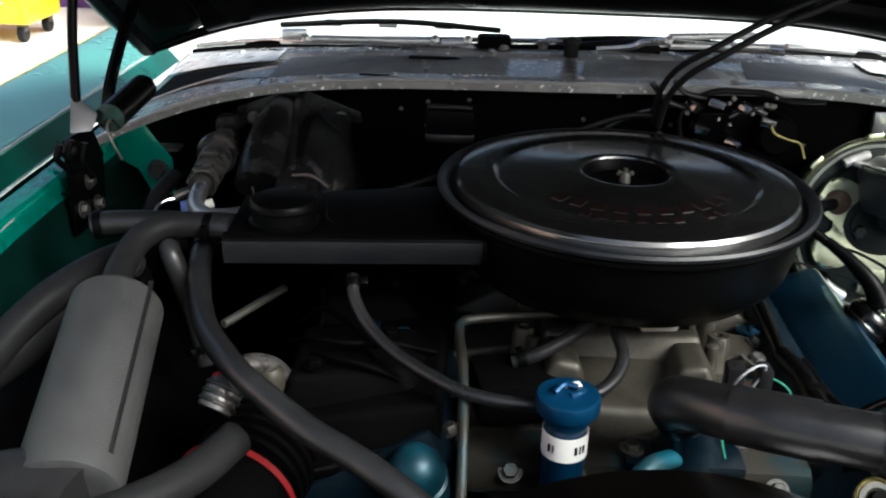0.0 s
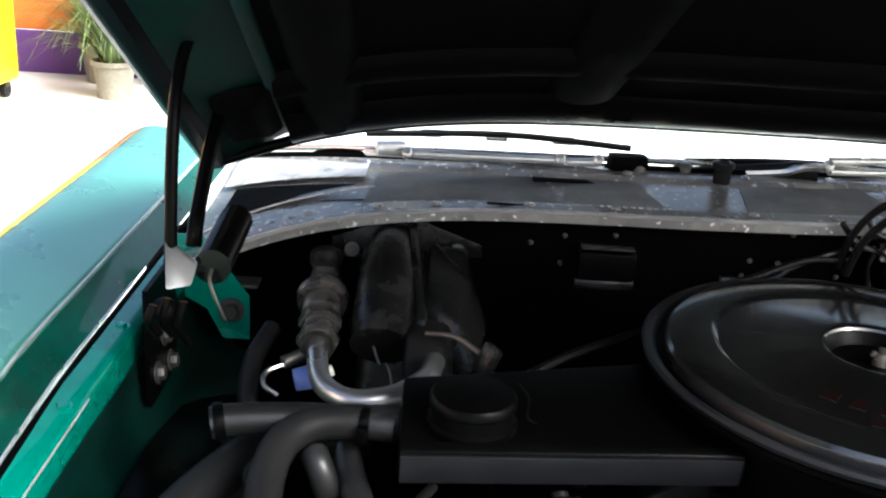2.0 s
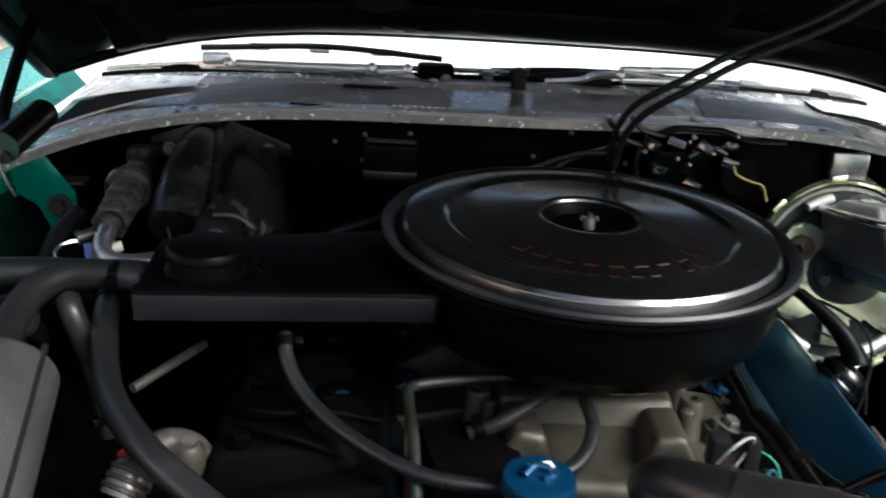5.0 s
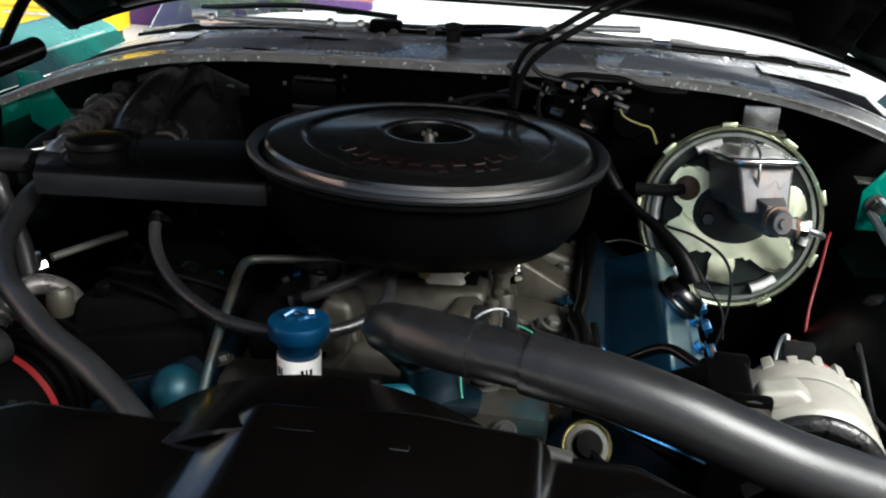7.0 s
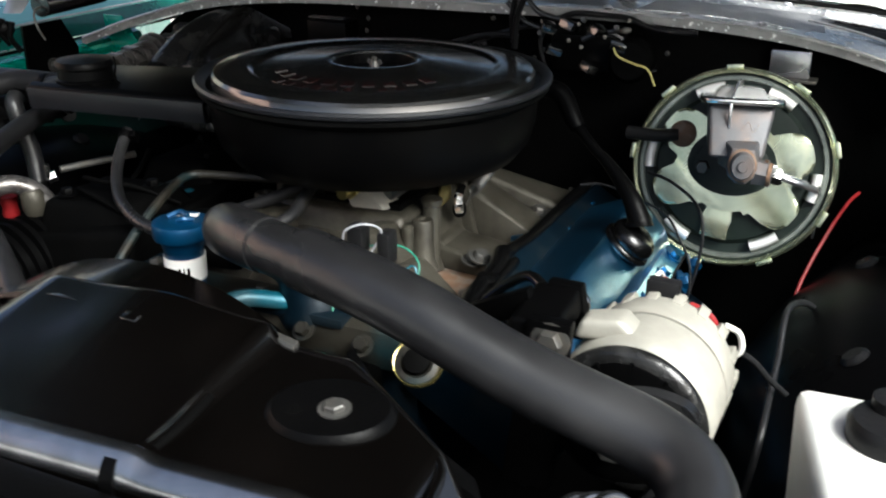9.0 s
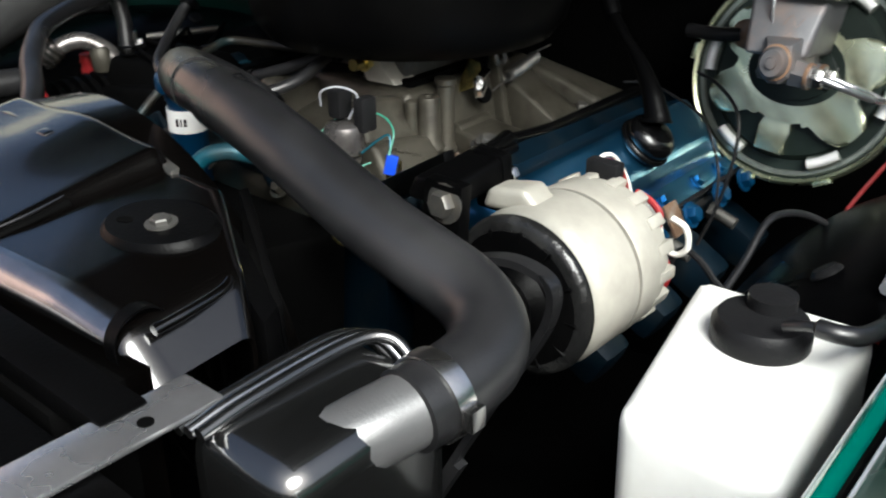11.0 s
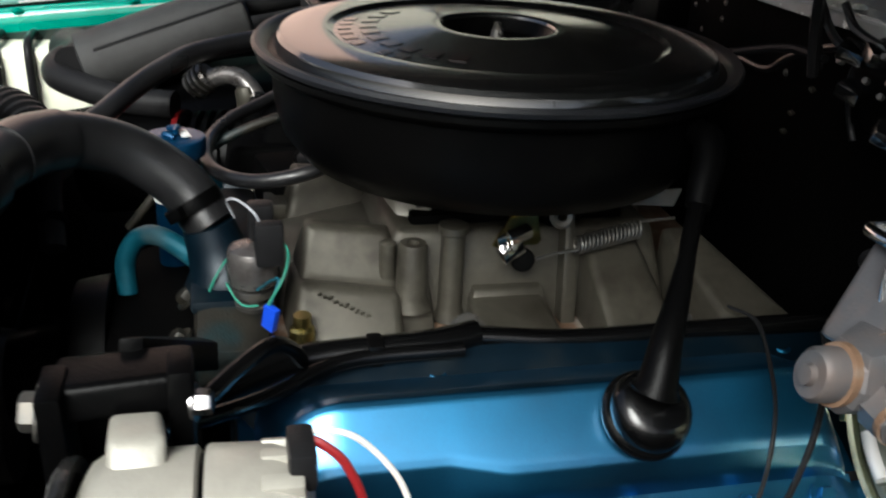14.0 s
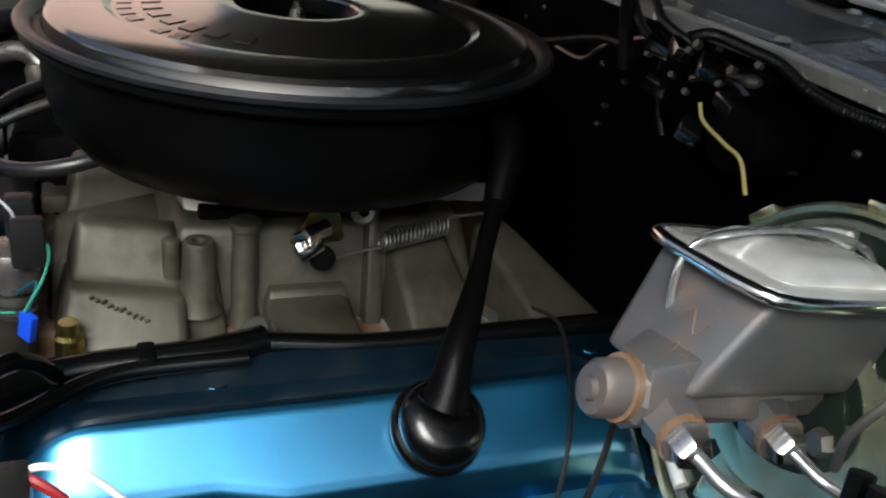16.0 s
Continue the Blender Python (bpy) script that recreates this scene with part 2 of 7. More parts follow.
def spline(pts, per=8):
    p = [Vector(q) for q in pts]
    if len(p) == 2:
        return [p[0].lerp(p[1], i / per) for i in range(per + 1)]
    p = [2 * p[0] - p[1], *p, 2 * p[-1] - p[-2]]
    out = []
    for i in range(1, len(p) - 2):
        a, b, c, d = p[i - 1:i + 3]
        for k in range(per):
            u = k / per
            out.append(0.5 * (2 * b + (c - a) * u + (2 * a - 5 * b + 4 * c - d) * u * u + (3 * b - a - 3 * c + d) * u ** 3))
    out.append(p[-2])
    return out


def tube(pts, r, seg=12, per=8, smooth=True, hollow=0.0):
    """A round tube along pts; r is a radius or a function of the share of its length."""
    line = spline(pts, per) if smooth else [Vector(q) for q in pts]
    bm = bmesh.new()
    way = (line[1] - line[0]).normalized()
    side = way.orthogonal().normalized()
    rings = []
    n = len(line) - 1
    for i, q in enumerate(line):
        nxt = (line[min(i + 1, n)] - line[max(i - 1, 0)]).normalized()
        side = (side - side.dot(nxt) * nxt).normalized()
        up = nxt.cross(side)
        rr = r(i / n) if callable(r) else r
        rings.append([bm.verts.new(q + rr * (math.cos(a) * side + math.sin(a) * up)) for a in (2 * math.pi * k / seg for k in range(seg))])
    for a, b in zip(rings, rings[1:]):
        for k in range(seg):
            bm.faces.new((a[k], a[(k + 1) % seg], b[(k + 1) % seg], b[k]))
    for ring in (rings[0], rings[-1]):
        if hollow:
            c = sum((v.co for v in ring), Vector()) / seg
            inner = [bm.verts.new(c + (v.co - c) * hollow) for v in ring]
            for k in range(seg):
                bm.faces.new((ring[k], ring[(k + 1) % seg], inner[(k + 1) % seg], inner[k]))
            bm.faces.new(inner)
        else:
            bm.faces.new(ring)
    return bm


def lathe(profile, seg=32, m=None):
    """A solid of revolution about z from (radius, height) pairs."""
    bm = bmesh.new()
    rings = []
    for r, z in profile:
        if r < 1e-6:
            rings.append([bm.verts.new((0, 0, z))])
        else:
            rings.append([bm.verts.new((r * math.cos(2 * math.pi * k / seg), r * math.sin(2 * math.pi * k / seg), z)) for k in range(seg)])
    for a, b in zip(rings, rings[1:]):
        for k in range(seg):
            k2 = (k + 1) % seg
            if len(a) == 1 and len(b) == 1:
                continue
            if len(a) == 1:
                bm.faces.new((a[0], b[k], b[k2]))
            elif len(b) == 1:
                bm.faces.new((a[k], a[k2], b[0]))
            else:
                bm.faces.new((a[k], a[k2], b[k2], b[k]))
    if len(rings[0]) > 2 and len(rings[-1]) > 2:
        for k in range(seg):
            k2 = (k + 1) % seg
            bm.faces.new((rings[-1][k], rings[-1][k2], rings[0][k2], rings[0][k]))
    else:
        for ring in (rings[0], rings[-1]):
            if len(ring) > 2:
                bm.faces.new(ring)
    return moved(bm, m) if m else bm


def box(c, s, bevel=0.0, rot=(0, 0, 0), seg=2):
    bm = bmesh.new()
    bmesh.ops.create_cube(bm, size=1.0)
    bmesh.ops.scale(bm, vec=s, verts=bm.verts)
    if bevel:
        bmesh.ops.bevel(bm, geom=bm.edges[:], offset=bevel, segments=seg, affect="EDGES", profile=0.6)
    return moved(bm, pose(*c, *rot))


def hull(bottom, top, bevel=0.0, seg=2):
    """A block between two rings of points."""
    bm = bmesh.new()
    a = [bm.verts.new(p) for p in bottom]
    b = [bm.verts.new(p) for p in top]
    n = len(a)
    for k in range(n):
        bm.faces.new((a[k], a[(k + 1) % n], b[(k + 1) % n], b[k]))
    bm.faces.new(a)
    bm.faces.new(b)
    if bevel:
        bmesh.ops.bevel(bm, geom=bm.edges[:], offset=bevel, segments=seg, affect="EDGES", profile=0.6)
    return bm


def plate(outline, thick, m=None, bevel=0.0, seg=2):
    bm = hull([(x, y, 0) for x, y in outline], [(x, y, thick) for x, y in outline], bevel, seg)
    return moved(bm, m) if m else bm


def sheet(at, nu, nv, thick=0.0):
    """A panel from a function of two shares; thick moves its back along -normal."""
    bm = bmesh.new()
    g = [[bm.verts.new(at(i / nu, j / nv)) for j in range(nv + 1)] for i in range(nu + 1)]
    for i in range(nu):
        for j in range(nv):
            bm.faces.new((g[i][j], g[i + 1][j], g[i + 1][j + 1], g[i][j + 1]))
    if thick:
        bmesh.ops.recalc_face_normals(bm, faces=bm.faces)
        bmesh.ops.solidify(bm, geom=bm.faces[:], thickness=thick)
    return bm


def hexhead(at, way, r=0.008, h=0.006, washer=True):
    bm = lathe([(0, 0), (r, 0), (r, h * 0.8), (r * 0.85, h), (0, h)], 6)
    if washer:
        bm = join(bm, lathe([(0, -0.001), (r * 1.5, -0.001), (r * 1.5, 0.001), (0, 0.001)], 16))
    return moved(bm, aim(at, way))


def ring_clamp(at, way, r, w=0.012):
    bm = lathe([(r, -w / 2), (r + 0.0015, -w / 2), (r + 0.002, 0), (r + 0.0015, w / 2), (r, w / 2)], 28)
    bm = join(bm, box((r + 0.004, 0, 0), (0.008, 0.014, w * 0.9), 0.001))
    return moved(bm, aim(at, way))


def cowl_front(x):
    """The front edge of the cowl panel."""
    k = x + 0.02
    return Vector((x, 0.2704 + 0.0428 * k + 0.4913 * k ** 2 - 0.9397 * k ** 4, 1.0093 + 0.0067 * k - 0.0845 * k ** 2 - 0.2559 * k ** 4))


def cowl_back(x):
    """The rear edge of the cowl panel, below the windshield."""
    k = x + 0.02
    return Vector((x, 0.4418 + 0.0715 * k + 0.8383 * k ** 2 - 0.3054 * k ** 4, 1.0205 + 0.0043 * k - 0.1724 * k ** 2 - 0.0286 * k ** 4))


def cowl_at(x, k, dz=0.0):
    return cowl_front(x).lerp(cowl_back(x), k) + Vector((0, 0, dz))


# ---- the place ----
ground = sheet(lambda u, v: (-150 + 300 * u, -150 + 300 * v, 0.0), 6, 6)
solo("ground", ground, CONCRETE, "pale sunlit concrete yard floor", "ground", kind="structure")


def wall_of(name, c, s, label, mat=ORANGE):
    w = solo(name, box((c[0], c[1], c[2] + 0.15), (s[0], s[1], s[2] - 0.3), 0.01), mat, label, "wall", kind="structure")
    return w


wall_of("wall_north", (-4.6, 6.4, 0.55), (6.2, 0.2, 1.1), "low orange painted masonry wall behind the yard")
wall_of("wall_west", (-7.8, -3.3, 2.35), (0.2, 8.0, 4.7), "tall salmon rendered house wall along the yard", SALMON)
# Unseen wall, added to shape what the air cleaner lid reflects.
wall_of("wall_far_west", (-7.8, 5.1, 1.5), (0.2, 8.8, 3.0), "unseen grey-green wall added for reflections along the yard", RENDER)
solo("baseboard", box((-4.6, 6.27, 0.15), (6.2, 0.06, 0.30), 0.01), PURPLE, "purple painted skirting band on the wall", "baseboard", kind="structure")


def tool_cabinet(at):
    c = thing("tool_cabinet", "yellow enamelled rolling tool cabinet on casters", "cabinet", at)
    x, y, z = at
    part("body", box((x, y, z + 0.62), (0.75, 0.5, 1.0), 0.02), YELLOW, c)
    for k in range(6):
        d = part("drawer", box((x, y - 0.258, z + 0.22 + 0.155 * k), (0.66, 0.02, 0.135), 0.006), YELLOW, c)
        part("handle", box((x, y - 0.28, z + 0.265 + 0.155 * k), (0.5, 0.02, 0.018), 0.004), STEEL, d, "steel drawer pull")
    for sx in (-0.3, 0.3):
        for sy in (-0.18, 0.18):
            w = part("caster", lathe([(0, -0.02), (0.05, -0.02), (0.055, 0), (0.05, 0.02), (0, 0.02)], 20, aim((x + sx, y + sy, z + 0.056), (1, 0, 0))), RUBBER, c)
            part("fork", box((x + sx, y + sy, z + 0.095), (0.06, 0.05, 0.05), 0.006), DULL, w)


tool_cabinet((-3.42, 5.15, 0.0))


def potted_grass(at, scale, seed):
    rnd = random.Random(seed)
    x, y, z = at
    p = thing("potted_plant", "grassy plant spilling from a weathered clay pot", "plant", at, "plants by the wall")
    part("pot", lathe([(0, 0), (0.17 * scale, 0), (0.21 * scale, 0.34 * scale), (0.235 * scale, 0.35 * scale), (0.235 * scale, 0.4 * scale), (0.2 * scale, 0.4 * scale), (0.19 * scale, 0.34 * scale), (0, 0.33 * scale)], 28, Matrix.Translation(at)), POT, p)
    bm = bmesh.new()
    for k in range(420):
        a, reach, rise = rnd.uniform(0, 6.283), rnd.uniform(0.15, 0.95) * scale, rnd.uniform(0.35, 1.25) * scale
        base = Vector((x + 0.1 * scale * math.cos(a) * rnd.random(), y + 0.1 * scale * math.sin(a) * rnd.random(), z + 0.34 * scale))
        tip_drop = rnd.uniform(0.0, 0.6) * rise
        w = rnd.uniform(0.007, 0.014) * scale
        sd = Vector((-math.sin(a), math.cos(a), 0)) * w
        prev = None
        for i in range(6):
            u = i / 5
            q = base + Vector((math.cos(a) * reach * u, math.sin(a) * reach * u, rise * (1 - (1 - u) ** 2) - tip_drop * u * u * 1.6))
            ww = sd * (1 - 0.85 * u)
            cur = (bm.verts.new(q - ww), bm.verts.new(q + ww))
            if prev:
                bm.faces.new((prev[0], prev[1], cur[1], cur[0]))
            prev = cur
    part("leaves", bm, LEAF, p)


potted_grass((-2.48, 5.52, 0), 0.62, 3)
potted_grass((-2.12, 6.0, 0), 0.55, 5)
potted_grass((-2.72, 6.05, 0), 0.7, 8)

# ---- car body ----
def fender(side):
    """Front fender with its crown, gutter and inner flange; side is -1 or 1."""
    cx = -0.02
    f = thing("fender", "green metallic front fender with a rolled inner gutter", "fender", (cx + side * 0.86, 0.0, 0.3), "fenders")

    def rise(y):
        return 0.936 + (0.10 * y if y < 0 else 0.006 * y)

    crown = [(0.90, -0.60), (0.93, -0.42), (0.925, -0.2), (0.912, -0.07), (0.890, -0.004), (0.86, 0.020), (0.83, 0.026), (0.79, 0.018), (0.756, 0.005), (0.749, 0.002), (0.7455, -0.002), (0.7445, -0.005)]
    prof = [p.to_2d() for p in spline([(*p, 0) for p in crown], 5)]

    def at(u, v):
        y = -1.0 + 1.75 * u
        k = v * (len(prof) - 1)
        i = min(int(k), len(prof) - 2)
        a, b = Vector(prof[i]), Vector(prof[i + 1])
        q = a.lerp(b, k - i)
        return (cx + side * q.x, y, rise(y) + q.y)

    part("outer_skin", sheet(at, 40, 55, 0.0012), GREEN, f)
    part("gutter_wall", sheet(lambda u, v: (cx + side * (0.7445 - 0.0245 * v), -1.0 + 1.75 * u, rise(-1.0 + 1.75 * u) - 0.005 - 0.028 * v), 30, 4, 0.001), GREEN_MID, f, "gutter wall in green darkened for shade")
    inner = [(0.714, -0.037), (0.700, -0.039), (0.691, -0.042), (0.687, -0.047), (0.685, -0.056), (0.684, -0.07)]
    skirt = [(0.684, -0.07), (0.682, -0.11), (0.66, -0.17), (0.61, -0.20)]

    def at2(u, v, row=inner):
        y = -1.0 + 1.4 * u
        k = v * (len(row) - 1)
        i = min(int(k), len(row) - 2)
        q = Vector(row[i]).lerp(Vector(row[i + 1]), k - i)
        g = min(1, max(0, (0.03 - y) / 0.25))
        q.x += 0.012 * g * min(1, max(0, (0.712 - q.x) / 0.012))
        g = min(1, max(0, (-0.30 - y) / 0.12))
        q.x += 0.060 * g * g * (3 - 2 * g) * min(1, max(0, (0.696 - q.x) / 0.02))
        return (cx + side * q.x, y, rise(y) + q.y)

    part("inner_flange", sheet(at2, 36, 15, 0.0012), GREEN_IN, f)
    # Below the flange the green turns nearly black, as painted shade.
    part("inner_skirt", sheet(lambda u, v: at2(u, v, skirt), 36, 9, 0.0012), GREEN_DK, f, "inner skirt in green darkened for shade")
    line = lambda x, dz, y0, y1: [(cx + side * x, y0 + (y1 - y0) * k / 12, rise(y0 + (y1 - y0) * k / 12) + dz) for k in range(13)]
    # Bright tube along the crown corner, a highlight line put into the shape.
    part("crown_edge", tube(line(0.7452, -0.001, -0.95, 0.70), 0.0017, 8), PLATED, f, "bright crown edge line painted as a highlight")
    # A black tube fills the gutter gap in place of its shadow.
    part("gutter_gap", tube(line(0.7165, -0.0375, -0.95, 0.55), 0.0036, 6), FLAT, f, "black strip painted as shadow in the gutter gap")
    part("worn_edge", tube([at2((y + 1.0) / 1.4, 0.62) for y in [-0.60 + 0.05 * k for k in range(13)]], 0.0011, 5), PLATED, f, "bare worn metal edge")
    for y0, y1 in ((-0.80, -0.56), (-0.52, -0.30), (-0.26, -0.08), (-0.072, 0.02), (0.028, 0.12), (0.128, 0.24)):
        part("worn_edge", tube(line(0.7195, -0.0315, y0, y1), 0.0013, 5), PLATED, f, "bare worn metal edge")
    for k in range(8):
        y = -0.85 + 0.165 * k
        part("bolt", hexhead((cx + side * 0.702, y, rise(y) - 0.040), (0, 0, 1), 0.006, 0.004), GREEN_IN, f)
    return f


fender(-1)
fender(1)


def apron(side):
    cx = -0.02

    def at(u, v):
        y = -0.95 + 1.45 * u
        bulge = math.exp(-((y - 0.0) / 0.34) ** 2)
        a = v * math.pi / 2
        x = 0.66 - (0.10 + 0.10 * bulge) * math.sin(a)
        z = 0.60 + (0.10 + 0.10 * bulge) * math.cos(a) - 0.0 * v
        if v > 0.8:
            z -= (v - 0.8) * 1.4
        return (cx + side * x, y, z)

    ob = thing("inner_fender", "black painted inner fender apron over the wheel", "fender apron", (cx + side * 0.55, 0, 0.3), "inner fenders")
    part("panel", sheet(at, 40, 18, 0.0015), UNDER, ob)
    for y in (-0.40, -0.12, 0.12):
        part("plug", lathe([(0, 0.004), (0.010, 0.004), (0.014, 0.0), (0.014, -0.002), (0, -0.002)], 18, aim((cx + side * 0.585, y, 0.775 if abs(y) < 0.2 else 0.72), (-side * 0.6, 0, 0.8))), RUBBER, ob)


apron(-1)
apron(1)


def firewall():
    def at(u, v):
        x = -0.82 + 1.60 * u
        return (x, 0.31 + 0.40 * (x + 0.02) ** 2 - 0.006 * v, cowl_front(x).z - 0.004 - 0.75 * v)
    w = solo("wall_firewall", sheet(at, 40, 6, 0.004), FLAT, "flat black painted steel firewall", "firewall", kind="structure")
    rnd = random.Random(11)
    for k in range(15):
        x = -0.30 + 0.62 * rnd.random()
        z = cowl_front(x).z - 0.02 - 0.07 * rnd.random()
        part("screw", lathe([(0, 0.003), (0.0025, 0.0025), (0.004, 0), (0, 0)], 8, aim((x, 0.306 + 0.40 * (x + 0.02) ** 2, z), (0, -1, 0.1))), DULL, w)


firewall()


def cowl():
    c = thing("cowl_panel", "worn black cowl panel with bright screws and scuffed edges", "cowl", (-0.02, 0.36, 0.99))

    def at(u, v):
        x = -0.715 + 1.38 * u
        if v < 0.1:
            return cowl_at(x, 0, -0.012 * (1 - v / 0.1))
        k = (v - 0.1) / 0.9
        dip = 0.006 * min(1, max(0, (k - 0.20) * 14)) * min(1, max(0, (0.86 - k) * 14))
        return cowl_at(x, k, -dip)

    part("panel", sheet(at, 70, 40, 0.0015), COWL, c)
    pan = lambda: lathe([(0, 0.0035), (0.0045, 0.003), (0.007, 0.0), (0, 0)], 14)
    for x in (-0.60, -0.575, -0.555, -0.47, -0.40, -0.29, -0.19, -0.03, 0.07, 0.19, 0.29, 0.39, 0.50):
        part("screw", moved(pan(), Matrix.Translation(cowl_at(x, 0.12, 0.001))), PLATED, c, "bright pan-head screw")
    for x in (-0.58, -0.50, -0.35, -0.153, 0.0, 0.12, 0.27, 0.40, 0.52):
        part("screw", moved(pan(), Matrix.Translation(cowl_at(x, 0.90, 0.001))), PLATED, c, "bright pan-head screw")
    for x0, x1 in ((-0.485, -0.255), (-0.24, -0.135), (-0.02, 0.17), (0.225, 0.46)):
        part("inset_panel", sheet(lambda u, v: cowl_at(x0 + (x1 - x0) * u + 0.016 * (0.5 - v) * (2 * u - 1), 0.24 + 0.58 * v, -0.0045), 12, 6, 0.0012), INSET, c, "dark perforated inset panel")
    part("front_lip", sheet(lambda u, v: cowl_at(-0.70 + 1.34 * u, 0.004 + (0.020 + 0.10 * max(0.0, abs(u - 0.45) - 0.3)) * v, 0.0018), 60, 3, 0.0008), WORN, c, "scuffed bare metal front lip")
    edge = [cowl_front(-0.712 + 1.375 * k / 40) + Vector((0, -0.002, 0.0008)) for k in range(41)]
    part("worn_edge", tube(edge, 0.0026, 6, smooth=False), PLATED, c, "bare worn metal edge")
    part("bump_stop", moved(lathe([(0, 0), (0.011, 0), (0.011, 0.018), (0.014, 0.02), (0.014, 0.027), (0.006, 0.029), (0.005, 0.02), (0, 0.02)], 18), Matrix.Translation((-0.035, 0.413, 1.016))), RUBBER, c, "black rubber bump stop")
    for x0, k0, w, d in ((-0.235, 0.72, 0.085, 0.016), (-0.315, 0.12, 0.05, 0.005)):
        q = cowl_at(x0, k0, 0.0)
        part("label_patch", box((q.x, q.y, q.z - 0.003 + (0.004 if k0 < 0.2 else 0)), (w, d, 0.002), 0.0006), FLAT, c)
    for k in range(9):
        q = cowl_at(-0.205 + 0.009 * k, 0.16, 0.001)
        part("scuff", box((q.x, q.y, q.z), (0.004, 0.006, 0.001), 0.0003, (0, 0, 20 * k)), WORN, c)
    for sx in (-1, 1):
        X = lambda x: -0.02 + sx * x
        part("worn_end", sheet(lambda u, v: cowl_at(X(0.475 + 0.21 * u), (0.62 + 0.04 * u) + (0.24 + 0.08 * u) * v, 0.002), 12, 8, 0.0008), WORN, c, "bare worn metal panel end")
        part("worn_end", sheet(lambda u, v: cowl_at(X(0.47 + 0.22 * u), 0.02 + (0.16 + 0.14 * u) * v, 0.0022), 12, 8, 0.0008), COWL, c, "grey scuffed lower panel end")
        part("end_slot", sheet(lambda u, v: cowl_at(X(0.485 + 0.175 * u), 0.47 - 0.20 * u * (1 - v) + 0.13 * u * v, 0.0035), 10, 4, 0.001), FLAT, c, "dark slot at the panel end")
        part("slot_edge", tube([cowl_at(X(0.46 + 0.21 * k / 8), 0.43 - 0.19 * k / 8 - 0.015, 0.004) for k in range(9)], 0.0016, 8, 2), WORN, c, "bright folded slot edge")


cowl()


def windshield():
    w = thing("windshield", "raked windshield glass reflecting a bright sky", "windshield", (-0.02, 0.55, 1.02))

    def at(u, v):
        x = -0.70 + 1.36 * u
        q = cowl_back(x)
        return (x * (1 - 0.12 * v), q.y + 0.036 + 0.62 * v, q.z + 0.006 + 0.50 * v)
    g = part("pane", sheet(at, 40, 14, 0.005), GLASS, w)
    g.visible_shadow = False
    part("seal", tube([cowl_back(-0.70 + 1.36 * k / 40) + Vector((0, 0.004, 0.001)) for k in range(41)], 0.0055, 8, 2), FLAT, w, "black rubber cowl seal")
    for x in (-0.545, 0.505):
        part("seal_tab", sheet(lambda u, v: cowl_back(x - 0.045 + 0.09 * u) + Vector((0, 0.005, 0.003 + 0.009 * v * math.sin(math.pi * u) ** 0.5)), 10, 3, 0.003), FLAT, w, "raised black seal tab")
    part("reveal_strip", tube([Vector(at(k / 40, 0.0)) + Vector((0, -0.010, 0.001)) for k in range(41)], 0.0045, 8, 2), STEEL, w, "bright reveal strip")

    def dash(u, v):
        x = -0.66 + 1.28 * u
        q = cowl_back(x)
        return (x, q.y + 0.13 + 0.35 * v, q.z - 0.03)
    solo("dashboard", sheet(dash, 20, 4, 0.02), WHITE, "pale dashboard top behind the windshield", "dashboard")


windshield()


def wiper(pts, blade, label):
    w = thing("windshield_wiper", label, "wiper", pts[0], "wipers")
    part("arm", tube(pts, 0.006, 8), STEEL, w, "bright steel arm")
    part("pivot", lathe([(0, 0), (0.016, 0), (0.014, 0.016), (0.008, 0.022), (0, 0.022)], 18, Matrix.Translation(Vector(pts[0]) - Vector((0, 0, 0.006)))), DULL, w)
    b = part("blade", tube(blade, 0.005, 6), RUBBER, w)
    for k in (0.25, 0.5, 0.75):
        q = Vector(blade[0]).lerp(Vector(blade[-1]), k)
        part("claw", box(q + Vector((0, -0.004, 0.006)), (0.03, 0.012, 0.01), 0.002), STEEL, b)


wiper([(-0.136, 0.452, 1.014), (-0.24, 0.462, 1.016), (-0.36, 0.485, 1.012), (-0.50, 0.55, 0.995)],
      [(-0.14, 0.49, 1.036), (-0.31, 0.50, 1.042), (-0.50, 0.555, 1.02)], "bright steel wiper arm with a black blade")
wiper([(-0.075, 0.452, 1.014), (0.05, 0.447, 1.026), (0.101, 0.445, 1.036), (0.30, 0.49, 1.018)],
      [(-0.07, 0.47, 1.028), (0.10, 0.465, 1.036), (0.42, 0.53, 1.01)], "bright steel wiper arm with a black blade")


